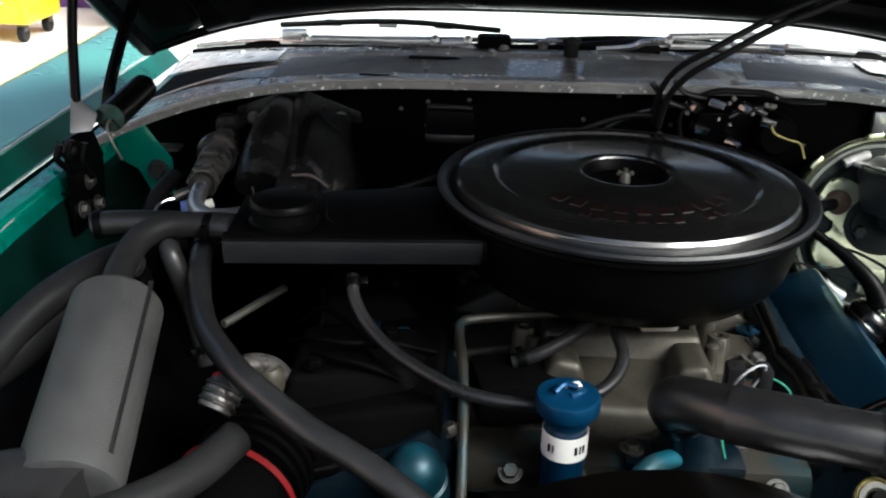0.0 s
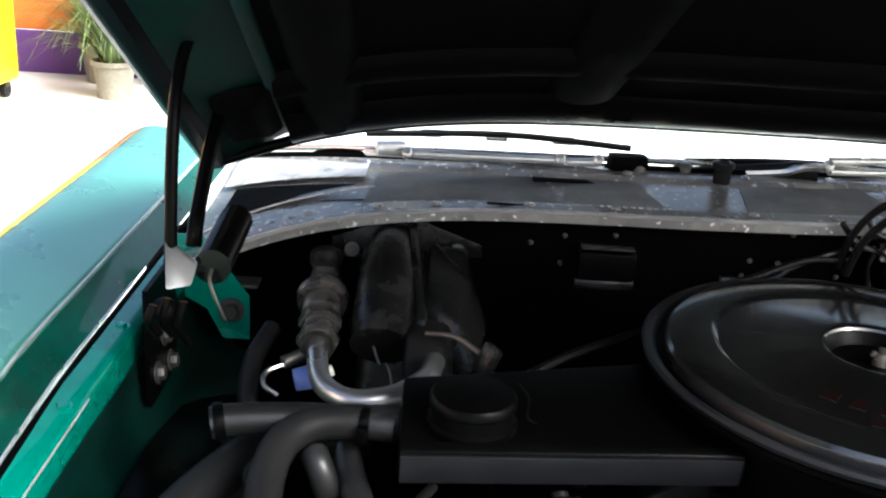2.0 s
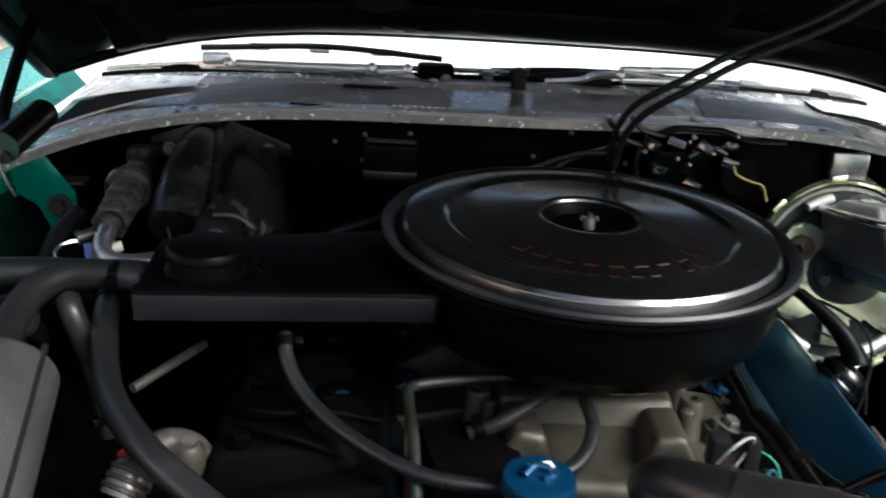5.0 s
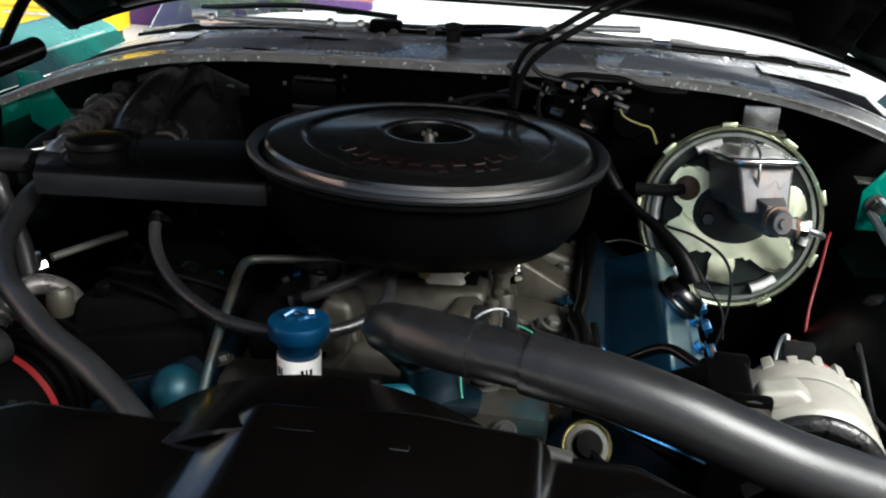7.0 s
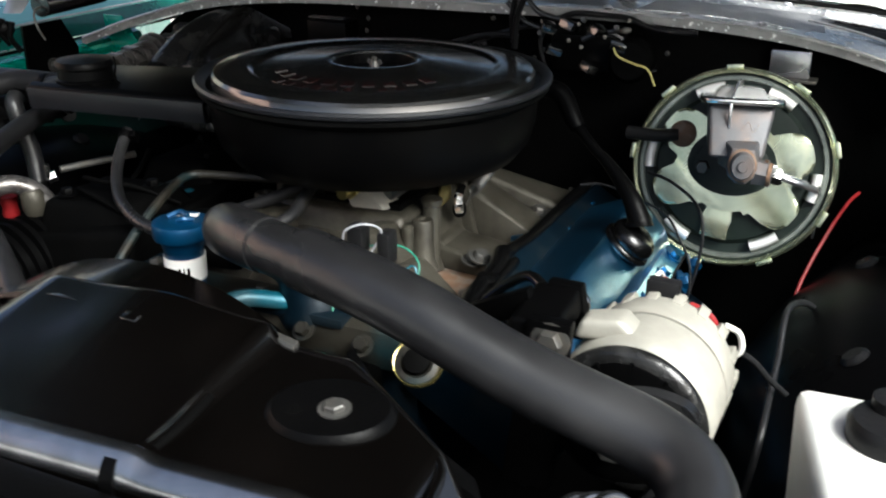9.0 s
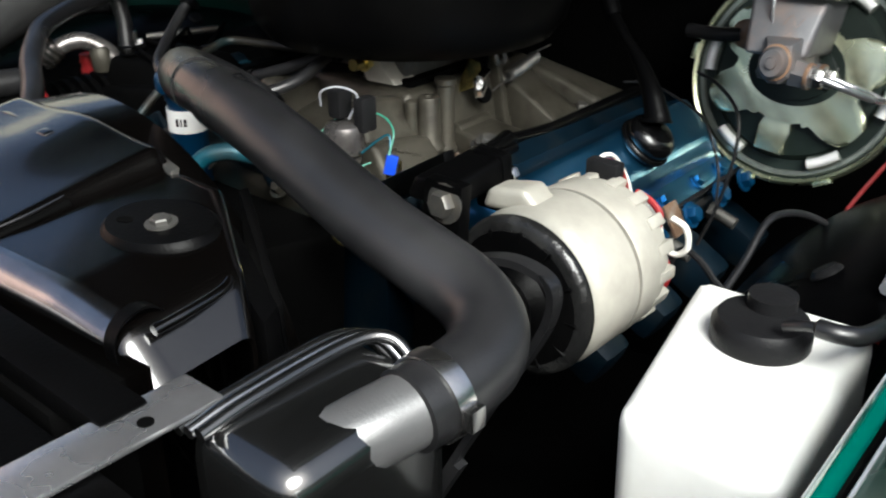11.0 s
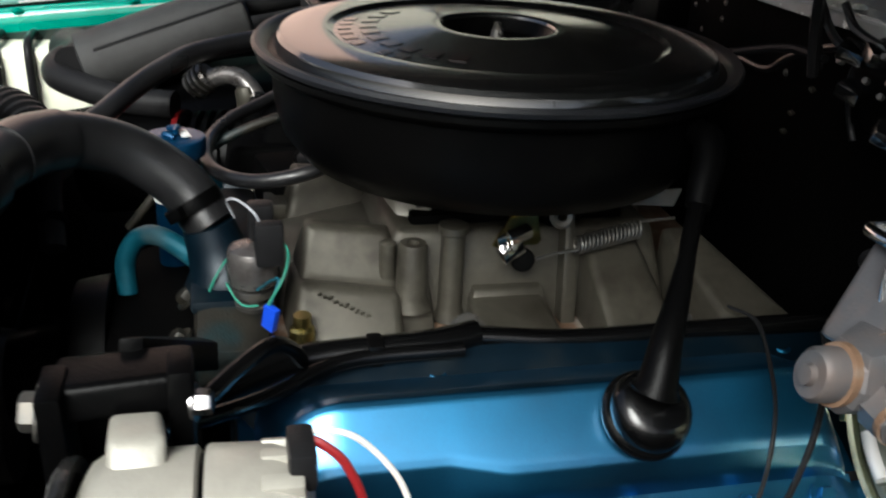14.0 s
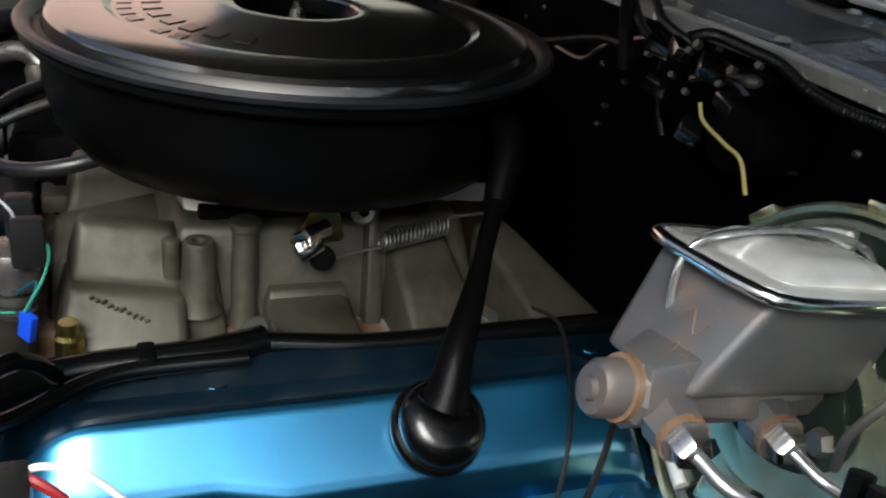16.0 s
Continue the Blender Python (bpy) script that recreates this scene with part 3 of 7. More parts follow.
def wiper_linkage():
    w = thing("wiper_linkage", "bright wiper transmission links and black covers along the plenum", "linkage", (-0.1, 0.455, 1.008))
    part("bracket", box((-0.462, 0.470, 1.022), (0.040, 0.022, 0.016), 0.005, (0, 0, 12)), PLATED, w, "bright plated bracket")
    for a, b in (((-0.432, 0.455, 1.020), (-0.247, 0.448, 1.024)), ((-0.230, 0.450, 1.022), (-0.186, 0.448, 1.025)), ((0.114, 0.455, 1.043), (0.25, 0.475, 1.045)), ((0.116, 0.447, 1.031), (0.27, 0.468, 1.030)), ((0.30, 0.48, 1.030), (0.42, 0.52, 1.018))):
        part("link", tube([a, Vector(a).lerp(Vector(b), 0.5), b], 0.0055, 10), PLATED, w, "bright plated link")
    for x, z in ((-0.44, 1.021), (-0.24, 1.026), (0.113, 1.038), (-0.19, 1.027)):
        part("clip", lathe([(0, 0), (0.007, 0), (0.007, 0.005), (0.004, 0.008), (0, 0.008)], 12, aim((x, 0.446, z), (0, -0.7, 0.7))), PLATED, w, "bright clip")
    part("pivot_cover", box((-0.150, 0.452, 1.026), (0.052, 0.028, 0.022), 0.007, (0, 0, 4)), FLAT, w, "black pivot cover")
    part("arm_cover", hull([(-0.075, 0.442, 1.010), (0.105, 0.445, 1.012), (0.105, 0.462, 1.012), (-0.075, 0.462, 1.010)], [(-0.072, 0.446, 1.024), (0.100, 0.447, 1.044), (0.100, 0.458, 1.044), (-0.072, 0.458, 1.024)], 0.004), SATIN, w, "black arm cover")


wiper_linkage()


def hood():
    h = thing("hood", "raised green hood with a black painted underside frame", "hood", (-0.02, 0.46, 1.03))
    cx, lean = -0.02, radians(31)

    def surf(x, run, off):
        """A point at a distance from the centre line and up the slope, lifted off the underside."""
        z0 = 1.07 - min(0.085, 0.067 * (abs(x) / 0.62) ** 3.5)
        return Vector((cx + x, 0.46 - math.cos(lean) * run + math.sin(lean) * off, z0 + math.sin(lean) * run + math.cos(lean) * off))

    L = 1.36
    part("outer_panel", sheet(lambda u, v: surf(-0.688 + 1.376 * u, L * v, 0.034), 40, 20, 0.0015), GREEN, h)
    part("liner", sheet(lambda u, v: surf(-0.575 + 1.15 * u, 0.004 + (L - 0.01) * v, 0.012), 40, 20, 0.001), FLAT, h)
    part("rear_lip", tube([surf(-0.67 + 1.34 * k / 40, 0.004, 0.006) for k in range(41)], 0.0075, 10, 2), UNDER, h, "glossy black rolled rear lip")
    for sx in (-1, 1):
        row = [(0.688, 0.033), (0.693, 0.018), (0.690, 0.002), (0.680, -0.004), (0.664, -0.002), (0.656, 0.008)]

        def rim(u, v, row=row, sx=sx):
            k = v * (len(row) - 1)
            i = min(int(k), len(row) - 2)
            q = Vector(row[i]).lerp(Vector(row[i + 1]), k - i)
            return surf(sx * q.x, L * u, q.y)
        part("side_rim", sheet(rim, 24, 15, 0.001), UNDER, h, "black edge rim")
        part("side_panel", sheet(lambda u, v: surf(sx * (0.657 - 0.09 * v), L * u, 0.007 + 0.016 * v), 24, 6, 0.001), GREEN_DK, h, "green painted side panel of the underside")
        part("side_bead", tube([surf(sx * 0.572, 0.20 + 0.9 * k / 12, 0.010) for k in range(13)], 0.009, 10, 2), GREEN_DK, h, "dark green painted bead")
        part("corner_pad", hull([surf(sx * a, b, 0.012) for a, b in ((0.645, 0.06), (0.575, 0.04), (0.575, 0.20), (0.645, 0.22))], [surf(sx * a, b, -0.004) for a, b in ((0.635, 0.08), (0.59, 0.06), (0.595, 0.17), (0.635, 0.19))], 0.008), FLAT, h, "black hinge pad")

    def rib(a, b, w, d):
        return sheet(lambda u, v: surf(1.42 * (a[0] + (b[0] - a[0]) * u + w[0] * (v - 0.5) - 0.5), L * (a[1] + (b[1] - a[1]) * u + w[1] * (v - 0.5)), 0.010 - d * max(0, math.sin(math.pi * v)) ** 0.5), 24, 10, 0.001)
    part("frame_rib", rib((0.10, 0.035), (0.90, 0.035), (0, 0.06), 0.018), UNDER, h)
    part("frame_rib", rib((0.10, 0.145), (0.90, 0.145), (0, 0.045), 0.016), FLAT, h)
    part("frame_rib", rib((0.14, 0.03), (0.14, 0.97), (0.05, 0), 0.02), FLAT, h)
    part("frame_rib", rib((0.86, 0.03), (0.86, 0.97), (0.05, 0), 0.02), FLAT, h)
    part("frame_rib", rib((0.35, 0.08), (0.42, 0.95), (0.06, 0), 0.02), FLAT, h)
    part("frame_rib", rib((0.65, 0.08), (0.58, 0.95), (0.06, 0), 0.02), FLAT, h)
    part("frame_rib", rib((0.10, 0.93), (0.90, 0.93), (0, 0.09), 0.03), UNDER, h)


hood()


def hinge(side):
    cx = -0.02
    X = lambda x: cx + side * (x - 0.02)
    h = thing("spring_linkage", "black spring-loaded hood linkage with long arms", "linkage", (X(0.67), 0.18, 0.90), "hood linkages")
    part("arm", tube([(X(0.652), y, z) for y, z in ((0.078, 0.985), (0.082, 1.011), (0.088, 1.05), (0.096, 1.09), (0.112, 1.135), (0.133, 1.166), (0.164, 1.187), (0.20, 1.195))], 0.0062, 10), SATIN, h)
    part("arm", tube([(X(0.655), y, z) for y, z in ((0.180, 0.975), (0.195, 0.999), (0.230, 1.031), (0.272, 1.063), (0.32, 1.090), (0.355, 1.108))], 0.0085, 8), SATIN, h)
    tri = [(X(0.657), 0.080, 1.018), (X(0.626), 0.075, 0.995), (X(0.628), 0.060, 0.980), (X(0.648), 0.044, 0.981)]
    part("side_plate", hull(tri, [(x, y + 0.004, z + 0.002) for x, y, z in tri], 0.0012), TUBE, h, "bare steel link plate")
    a, b = Vector((X(0.614), 0.085, 0.990)), Vector((X(0.617), 0.215, 0.995))
    part("spring", tube([a.lerp(b, k / 104) for k in range(105)], lambda t: 0.0178 - 0.0012 * abs(math.sin(26 * math.pi * t)), 20, smooth=False, hollow=0.72), PLASTIC, h)
    part("hook", tube([a + Vector((0, 0.01, 0)), a + Vector((0, -0.012, -0.008)), a + Vector((-side * 0.008, -0.018, -0.028)), a + Vector((-side * 0.014, -0.012, -0.048))], 0.0018, 8), DULL, h, "steel spring hook")
    for dx, y, z0, z1 in ((0.645, 0.040, 0.975, 0.935), (0.632, 0.046, 0.970, 0.925), (0.655, 0.030, 0.972, 0.940)):
        part("link", tube([(X(dx), y, z0), (X(dx + 0.004), y - 0.004, (z0 + z1) / 2), (X(dx - 0.002), y + 0.006, z1)], 0.0042, 8), SATIN, h)
    part("pivot", lathe([(0, 0), (0.012, 0), (0.012, 0.014), (0.007, 0.018), (0, 0.018)], 18, aim((X(0.655), 0.05, 0.958), (-side, -0.6, 0.1))), SATIN, h)
    part("base_plate", plate([(-0.05, -0.08), (0.05, -0.08), (0.06, 0.0), (0.03, 0.05), (-0.05, 0.05)], 0.005, Matrix.Translation((X(0.69), 0.16, 0.90)) @ pose(0, 0, 0, 90, 0, 90 if side < 0 else -90)), SATIN, h)
    for dy, dz in ((-0.03, -0.05), (0.02, -0.06), (0.0, -0.02)):
        part("bolt", hexhead((X(0.683), 0.16 + dy, 0.90 + dz), (-side, 0, 0.1), 0.008, 0.008), DULL, h)
    m = thing("fender_bracket", "green painted fender support bracket with one bolt", "bracket", (X(0.645), 0.32, 0.82), "fender brackets")
    part("plate", plate([(-0.012, -0.060), (0.022, -0.060), (0.022, -0.002), (-0.035, 0.075), (-0.075, 0.075), (-0.07, 0.0), (-0.03, -0.02)], 0.004, pose(X(0.645), 0.325, 0.862, 90, 0, 0) @ Matrix.Scale(-side, 4, (1, 0, 0)), 0.001), GREEN_IN, m)
    part("tab", box((X(0.635), 0.338, 0.872), (0.042, 0.03, 0.004), 0.001), DULL, m)
    part("bolt", hexhead((X(0.645), 0.318, 0.842), (0, -1, 0), 0.011, 0.01), DULL, m)


hinge(-1)
hinge(1)

solo("floor_undertray", box((-0.02, -0.15, 0.32), (1.30, 1.25, 0.02), 0.004), FLAT, "black painted tray and frame below the engine", "undertray", kind="structure")

# ---- engine ----
def engine_block():
    e = thing("engine_block", "blue painted V8 engine block and heads", "engine", (0, 0, 0.45))
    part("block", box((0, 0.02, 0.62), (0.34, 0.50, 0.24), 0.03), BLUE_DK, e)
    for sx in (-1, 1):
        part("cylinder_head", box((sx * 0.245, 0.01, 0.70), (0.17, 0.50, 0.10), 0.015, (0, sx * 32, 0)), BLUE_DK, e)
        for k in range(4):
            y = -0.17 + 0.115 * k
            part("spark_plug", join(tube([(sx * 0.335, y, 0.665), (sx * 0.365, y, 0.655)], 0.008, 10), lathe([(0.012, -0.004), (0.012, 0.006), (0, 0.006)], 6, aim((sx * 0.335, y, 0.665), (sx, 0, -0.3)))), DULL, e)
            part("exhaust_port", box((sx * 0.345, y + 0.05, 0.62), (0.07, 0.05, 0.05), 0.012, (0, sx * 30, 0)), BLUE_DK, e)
    for y, z in ((-0.02, 0.700), (0.055, 0.702), (0.125, 0.704), (0.19, 0.702)):
        part("head_bolt", hexhead((0.362, y, z + 0.006), (1, 0, 0.5), 0.010, 0.010), BLUE_CAP, e, "blue painted head bolt")
    part("lift_tab", plate([(-0.012, -0.02), (0.014, -0.02), (0.014, 0.016), (-0.012, 0.016)], 0.004, aim((0.364, 0.005, 0.722), (1, 0, 0.6)), 0.001), RUST, e, "rust tinted steel tab")
    part("pump_dome", lathe([(0, 0.040), (0.012, 0.038), (0.022, 0.030), (0.027, 0.018), (0.028, 0.0), (0.031, -0.002), (0.031, -0.03), (0, -0.03)], 28, aim((-0.21, -0.252, 0.740), (-0.1, -0.5, 1))), TEAL_DK, e, "teal oversprayed domed cap")
    part("core_plug", lathe([(0, 0.016), (0.008, 0.015), (0.013, 0.009), (0.015, 0), (0.015, -0.02), (0, -0.02)], 20, aim((-0.240, -0.065, 0.786), (0, -0.4, 1))), TEAL_DK, e, "blue painted dome")
    # Timing cover and pump are coloured black to hold the shade behind the fan.
    part("timing_cover", hull([(-0.13, -0.26, 0.50), (0.13, -0.26, 0.50), (0.15, -0.26, 0.74), (-0.15, -0.26, 0.74)], [(-0.11, -0.34, 0.50), (0.11, -0.34, 0.50), (0.10, -0.34, 0.73), (-0.10, -0.34, 0.73)], 0.012), FLAT, e)
    part("water_pump", lathe([(0, 0), (0.09, 0), (0.085, 0.03), (0.05, 0.045), (0.04, 0.09), (0, 0.09)], 28, aim((0, -0.34, 0.66), (0, -1, 0))), SATIN, e)
    part("crossover", box((0.0, -0.235, 0.752), (0.34, 0.06, 0.045), 0.014), GRIME, e)
    for x, y in ((-0.12, -0.265), (0.13, -0.275), (-0.06, -0.268), (0.06, -0.27)):
        part("bolt", hexhead((x, y, 0.762), (0, -0.7, 0.7), 0.008, 0.008), GRIME, e)


engine_block()


def valve_cover(side):
    v = thing("valve_cover", "blue metallic painted valve cover" if side > 0 else "grimy blue valve cover darkened for shade below black brackets", "valve cover", (side * 0.28, 0.0, 0.72), "valve covers")
    y0, y1 = -0.235, 0.20
    # profile across: inner flange edge, bulge, outer step, outer flange edge
    prof = [(0.212, 0.770), (0.221, 0.770), (0.230, 0.777), (0.245, 0.784), (0.262, 0.7915), (0.280, 0.7992), (0.2885, 0.8008), (0.2925, 0.7985), (0.300, 0.7908), (0.309, 0.7816), (0.3170, 0.7732), (0.3205, 0.7680), (0.3222, 0.7615), (0.3262, 0.745), (0.3300, 0.736), (0.3360, 0.731), (0.350, 0.7205)]

    def at(u, w):
        y = y0 + (y1 - y0) * u
        k = w * (len(prof) - 1)
        i = min(int(k), len(prof) - 2)
        q = Vector(prof[i]).lerp(Vector(prof[i + 1]), k - i)
        base = Vector((q.x, 0.770 - 0.0495 * ((q.x - 0.212) / 0.138)))
        e = min(u, 1 - u) * (y1 - y0)
        k = min(1.0, max(0.0, (e - 0.014) / (0.052 if u < 0.5 else 0.03)))
        lift = math.sqrt(1 - (1 - k) ** 2)
        # behind the front quarter the outer side swells a little
        z = base.y + (q.y - base.y) * lift
        out = min(1, max(0, (y + 0.105) / 0.04))
        swell = out * min(1, max(0, (q.x - 0.300) / 0.017)) * min(1, max(0, (0.330 - q.x) / 0.006))
        return (side * (q.x + 0.0065 * swell), y, z - 0.0065 * swell)

    # The left cover takes the blue that has shade in its colour.
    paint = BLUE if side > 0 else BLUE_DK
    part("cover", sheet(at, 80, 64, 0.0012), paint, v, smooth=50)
    part("gasket", sheet(lambda u, w: (side * (0.210 + 0.142 * w), y0 - 0.002 + (y1 - y0 + 0.004) * u, 0.7665 - 0.050 * w), 8, 6, 0.003), RUBBER, v)
    for y in (y0 + 0.01, -0.091, 0.09, y1 - 0.01):
        part("bolt", lathe([(0.0036, 0), (0.0075, 0), (0.0078, 0.0018), (0.0066, 0.0028), (0.0048, 0.0026), (0.0036, 0.0008)], 20, aim((side * 0.2185, y, 0.7712), (side * 0.1, 0, 1))), paint, v)
    for y in (y0 + 0.06, -0.06, 0.027, 0.105, y1 - 0.04):
        part("bolt", hexhead((side * 0.343, y, 0.7275), (side * 0.6, 0, 0.8), 0.0072, 0.007), paint, v)
    return v


valve_cover(1)
valve_cover(-1)


def intake():
    m = thing("intake_manifold", "grey cast aluminium intake manifold with oily grime", "intake manifold", (0, 0, 0.72))
    part("valley_plate", box((0, 0.02, 0.742), (0.40, 0.46, 0.012), 0.004), RUST, m, "oily rust brown valley pan")
    part("plenum", hull([(-0.104, -0.13, 0.742), (0.104, -0.13, 0.742), (0.106, 0.15, 0.742), (-0.106, 0.15, 0.742)], [(-0.084, -0.10, 0.828), (0.084, -0.10, 0.828), (0.086, 0.13, 0.828), (-0.086, 0.13, 0.828)], 0.010, 3), CAST, m)
    for sx in (-1, 1):
        Q = lambda *pts: [(sx * x, y, z) for x, y, z in pts]
        lobe = part("front_lobe", hull(Q((0.036, -0.184, 0.782), (0.100, -0.182, 0.792), (0.106, -0.098, 0.782), (0.040, -0.09, 0.772)), Q((0.050, -0.172, 0.830), (0.076, -0.174, 0.834), (0.082, -0.104, 0.826), (0.055, -0.100, 0.822)), 0.010, 4), CAST, m)
        part("lower_lobe", hull(Q((0.02, -0.196, 0.742), (0.150, -0.192, 0.742), (0.165, -0.10, 0.742), (0.02, -0.095, 0.742)), Q((0.03, -0.184, 0.786), (0.108, -0.182, 0.796), (0.116, -0.100, 0.786), (0.03, -0.095, 0.776)), 0.008, 3), CAST, lobe)
        part("floor_runner", hull(Q((0.09, -0.040, 0.742), (0.215, -0.052, 0.742), (0.215, 0.034, 0.742), (0.09, 0.030, 0.742)), Q((0.09, -0.036, 0.776), (0.205, -0.048, 0.760), (0.205, 0.030, 0.760), (0.09, 0.026, 0.776)), 0.006, 3), CAST, m)
        part("wing_runner", hull(Q((0.08, 0.060, 0.742), (0.215, 0.056, 0.742), (0.215, 0.130, 0.742), (0.08, 0.118, 0.742)), Q((0.08, 0.064, 0.826), (0.185, 0.062, 0.764), (0.185, 0.122, 0.764), (0.08, 0.112, 0.826)), 0.008, 3), CAST, m)
        part("rear_runner", hull(Q((0.06, 0.150, 0.742), (0.215, 0.170, 0.742), (0.215, 0.250, 0.742), (0.06, 0.190, 0.742)), Q((0.06, 0.150, 0.812), (0.190, 0.175, 0.766), (0.190, 0.240, 0.766), (0.06, 0.185, 0.812)), 0.008, 3), CAST, m)
        part("wall_rib", hull(Q((0.09, 0.040, 0.745), (0.118, 0.042, 0.745), (0.118, 0.056, 0.745), (0.09, 0.058, 0.745)), Q((0.08, 0.044, 0.842), (0.096, 0.045, 0.842), (0.096, 0.053, 0.842), (0.08, 0.055, 0.842)), 0.003), CAST, m)
        part("lip", hull(Q((0.09, -0.036, 0.770), (0.112, -0.036, 0.770), (0.112, 0.028, 0.770), (0.09, 0.028, 0.770)), Q((0.09, -0.034, 0.780), (0.104, -0.034, 0.778), (0.104, 0.026, 0.778), (0.09, 0.026, 0.780)), 0.002), CAST, m)
        part("post_web", hull(Q((0.07, -0.106, 0.745), (0.118, -0.106, 0.745), (0.118, -0.068, 0.745), (0.07, -0.066, 0.745)), Q((0.06, -0.100, 0.822), (0.094, -0.098, 0.806), (0.094, -0.076, 0.806), (0.06, -0.072, 0.822)), 0.004), CAST, m)
        post = part("post", lathe([(0, 0), (0.018, 0), (0.0135, 0.010), (0.0122, 0.055), (0.0108, 0.058), (0.005, 0.058), (0.004, 0.050), (0, 0.050)], 22, Matrix.Translation((sx * 0.106, -0.089, 0.768))), CAST, m)
        part("boss", lathe([(0, 0), (0.007, 0.002), (0.007, 0.032), (0.004, 0.034), (0, 0.034)], 14, Matrix.Translation((sx * 0.096, -0.108, 0.790))), CAST, post)
        part("column", lathe([(0, 0), (0.015, 0), (0.0105, 0.012), (0.0100, 0.078), (0.0125, 0.080), (0.0125, 0.086), (0, 0.088)], 20, Matrix.Translation((sx * 0.100, -0.054, 0.752))), CAST, m)
        part("flange", hull(Q((0.185, -0.235, 0.735), (0.222, -0.235, 0.735), (0.222, 0.265, 0.735), (0.185, 0.265, 0.735)), Q((0.188, -0.235, 0.760), (0.216, -0.235, 0.756), (0.216, 0.265, 0.756), (0.188, 0.265, 0.760)), 0.004), CAST, m)
        for y in (-0.205, -0.13, 0.012, 0.142, 0.235):
            part("bolt", hexhead((sx * 0.180, y, 0.763), (sx * 0.35, 0, 1), 0.008, 0.008), DULL, m)
        part("bolt", hexhead((sx * 0.176, 0.042, 0.762), (sx * 0.35, 0, 1), 0.009, 0.006), BLUE, m, "blue painted bolt head")
    part("front_bridge", hull([(-0.08, -0.200, 0.742), (0.08, -0.200, 0.742), (0.07, -0.09, 0.742), (-0.07, -0.09, 0.742)], [(-0.045, -0.188, 0.788), (0.045, -0.188, 0.788), (0.05, -0.09, 0.806), (-0.05, -0.09, 0.806)], 0.010, 3), CAST, m)
    part("heat_riser", hull([(0.02, -0.10, 0.83), (0.06, -0.095, 0.83), (0.072, -0.062, 0.83), (0.04, -0.055, 0.83)], [(0.0, -0.098, 0.866), (0.028, -0.098, 0.866), (0.036, -0.082, 0.862), (0.02, -0.078, 0.866)], 0.003), ALT, m, "pale wedge-shaped bracket")
    for q, way, r, mt, lab in (((0.163, -0.0545, 0.776), (0.25, -0.1, 1), 0.0095, DULL, "dull hex bolt"), ((0.168, 0.127, 0.772), (0.25, 0, 1), 0.0085, DULL, "dull hex bolt"), ((0.184, 0.031, 0.766), (0.3, 0, 1), 0.0095, BLUE, "blue painted bolt head")):
        part("bolt", hexhead(q, way, r, 0.008), mt, m, lab)
    part("ring_fitting", lathe([(0.004, 0), (0.010, 0), (0.0105, 0.004), (0.008, 0.006), (0.004, 0.005)], 20, aim((0.106, 0.036, 0.8445), (1, -0.1, 0.2))), DULL, m)
    part("stud_boss", lathe([(0, 0), (0.011, 0), (0.010, 0.03), (0.007, 0.032), (0.007, 0.042), (0, 0.042)], 16, Matrix.Translation((0.140, -0.182, 0.742))), BRASS, m, "dull brass stud boss")
    rnd = random.Random(4)
    for k in range(11):
        f = k / 10
        part("casting_mark", box((0.117 + 0.012 * f, -0.166 + 0.042 * f, 0.789 - 0.020 * f + 0.002 * rnd.random()), (0.0022, 0.003 + 0.003 * rnd.random(), 0.0025), 0.0006, (0, 25, 60 * rnd.random())), CAST, m)


intake()


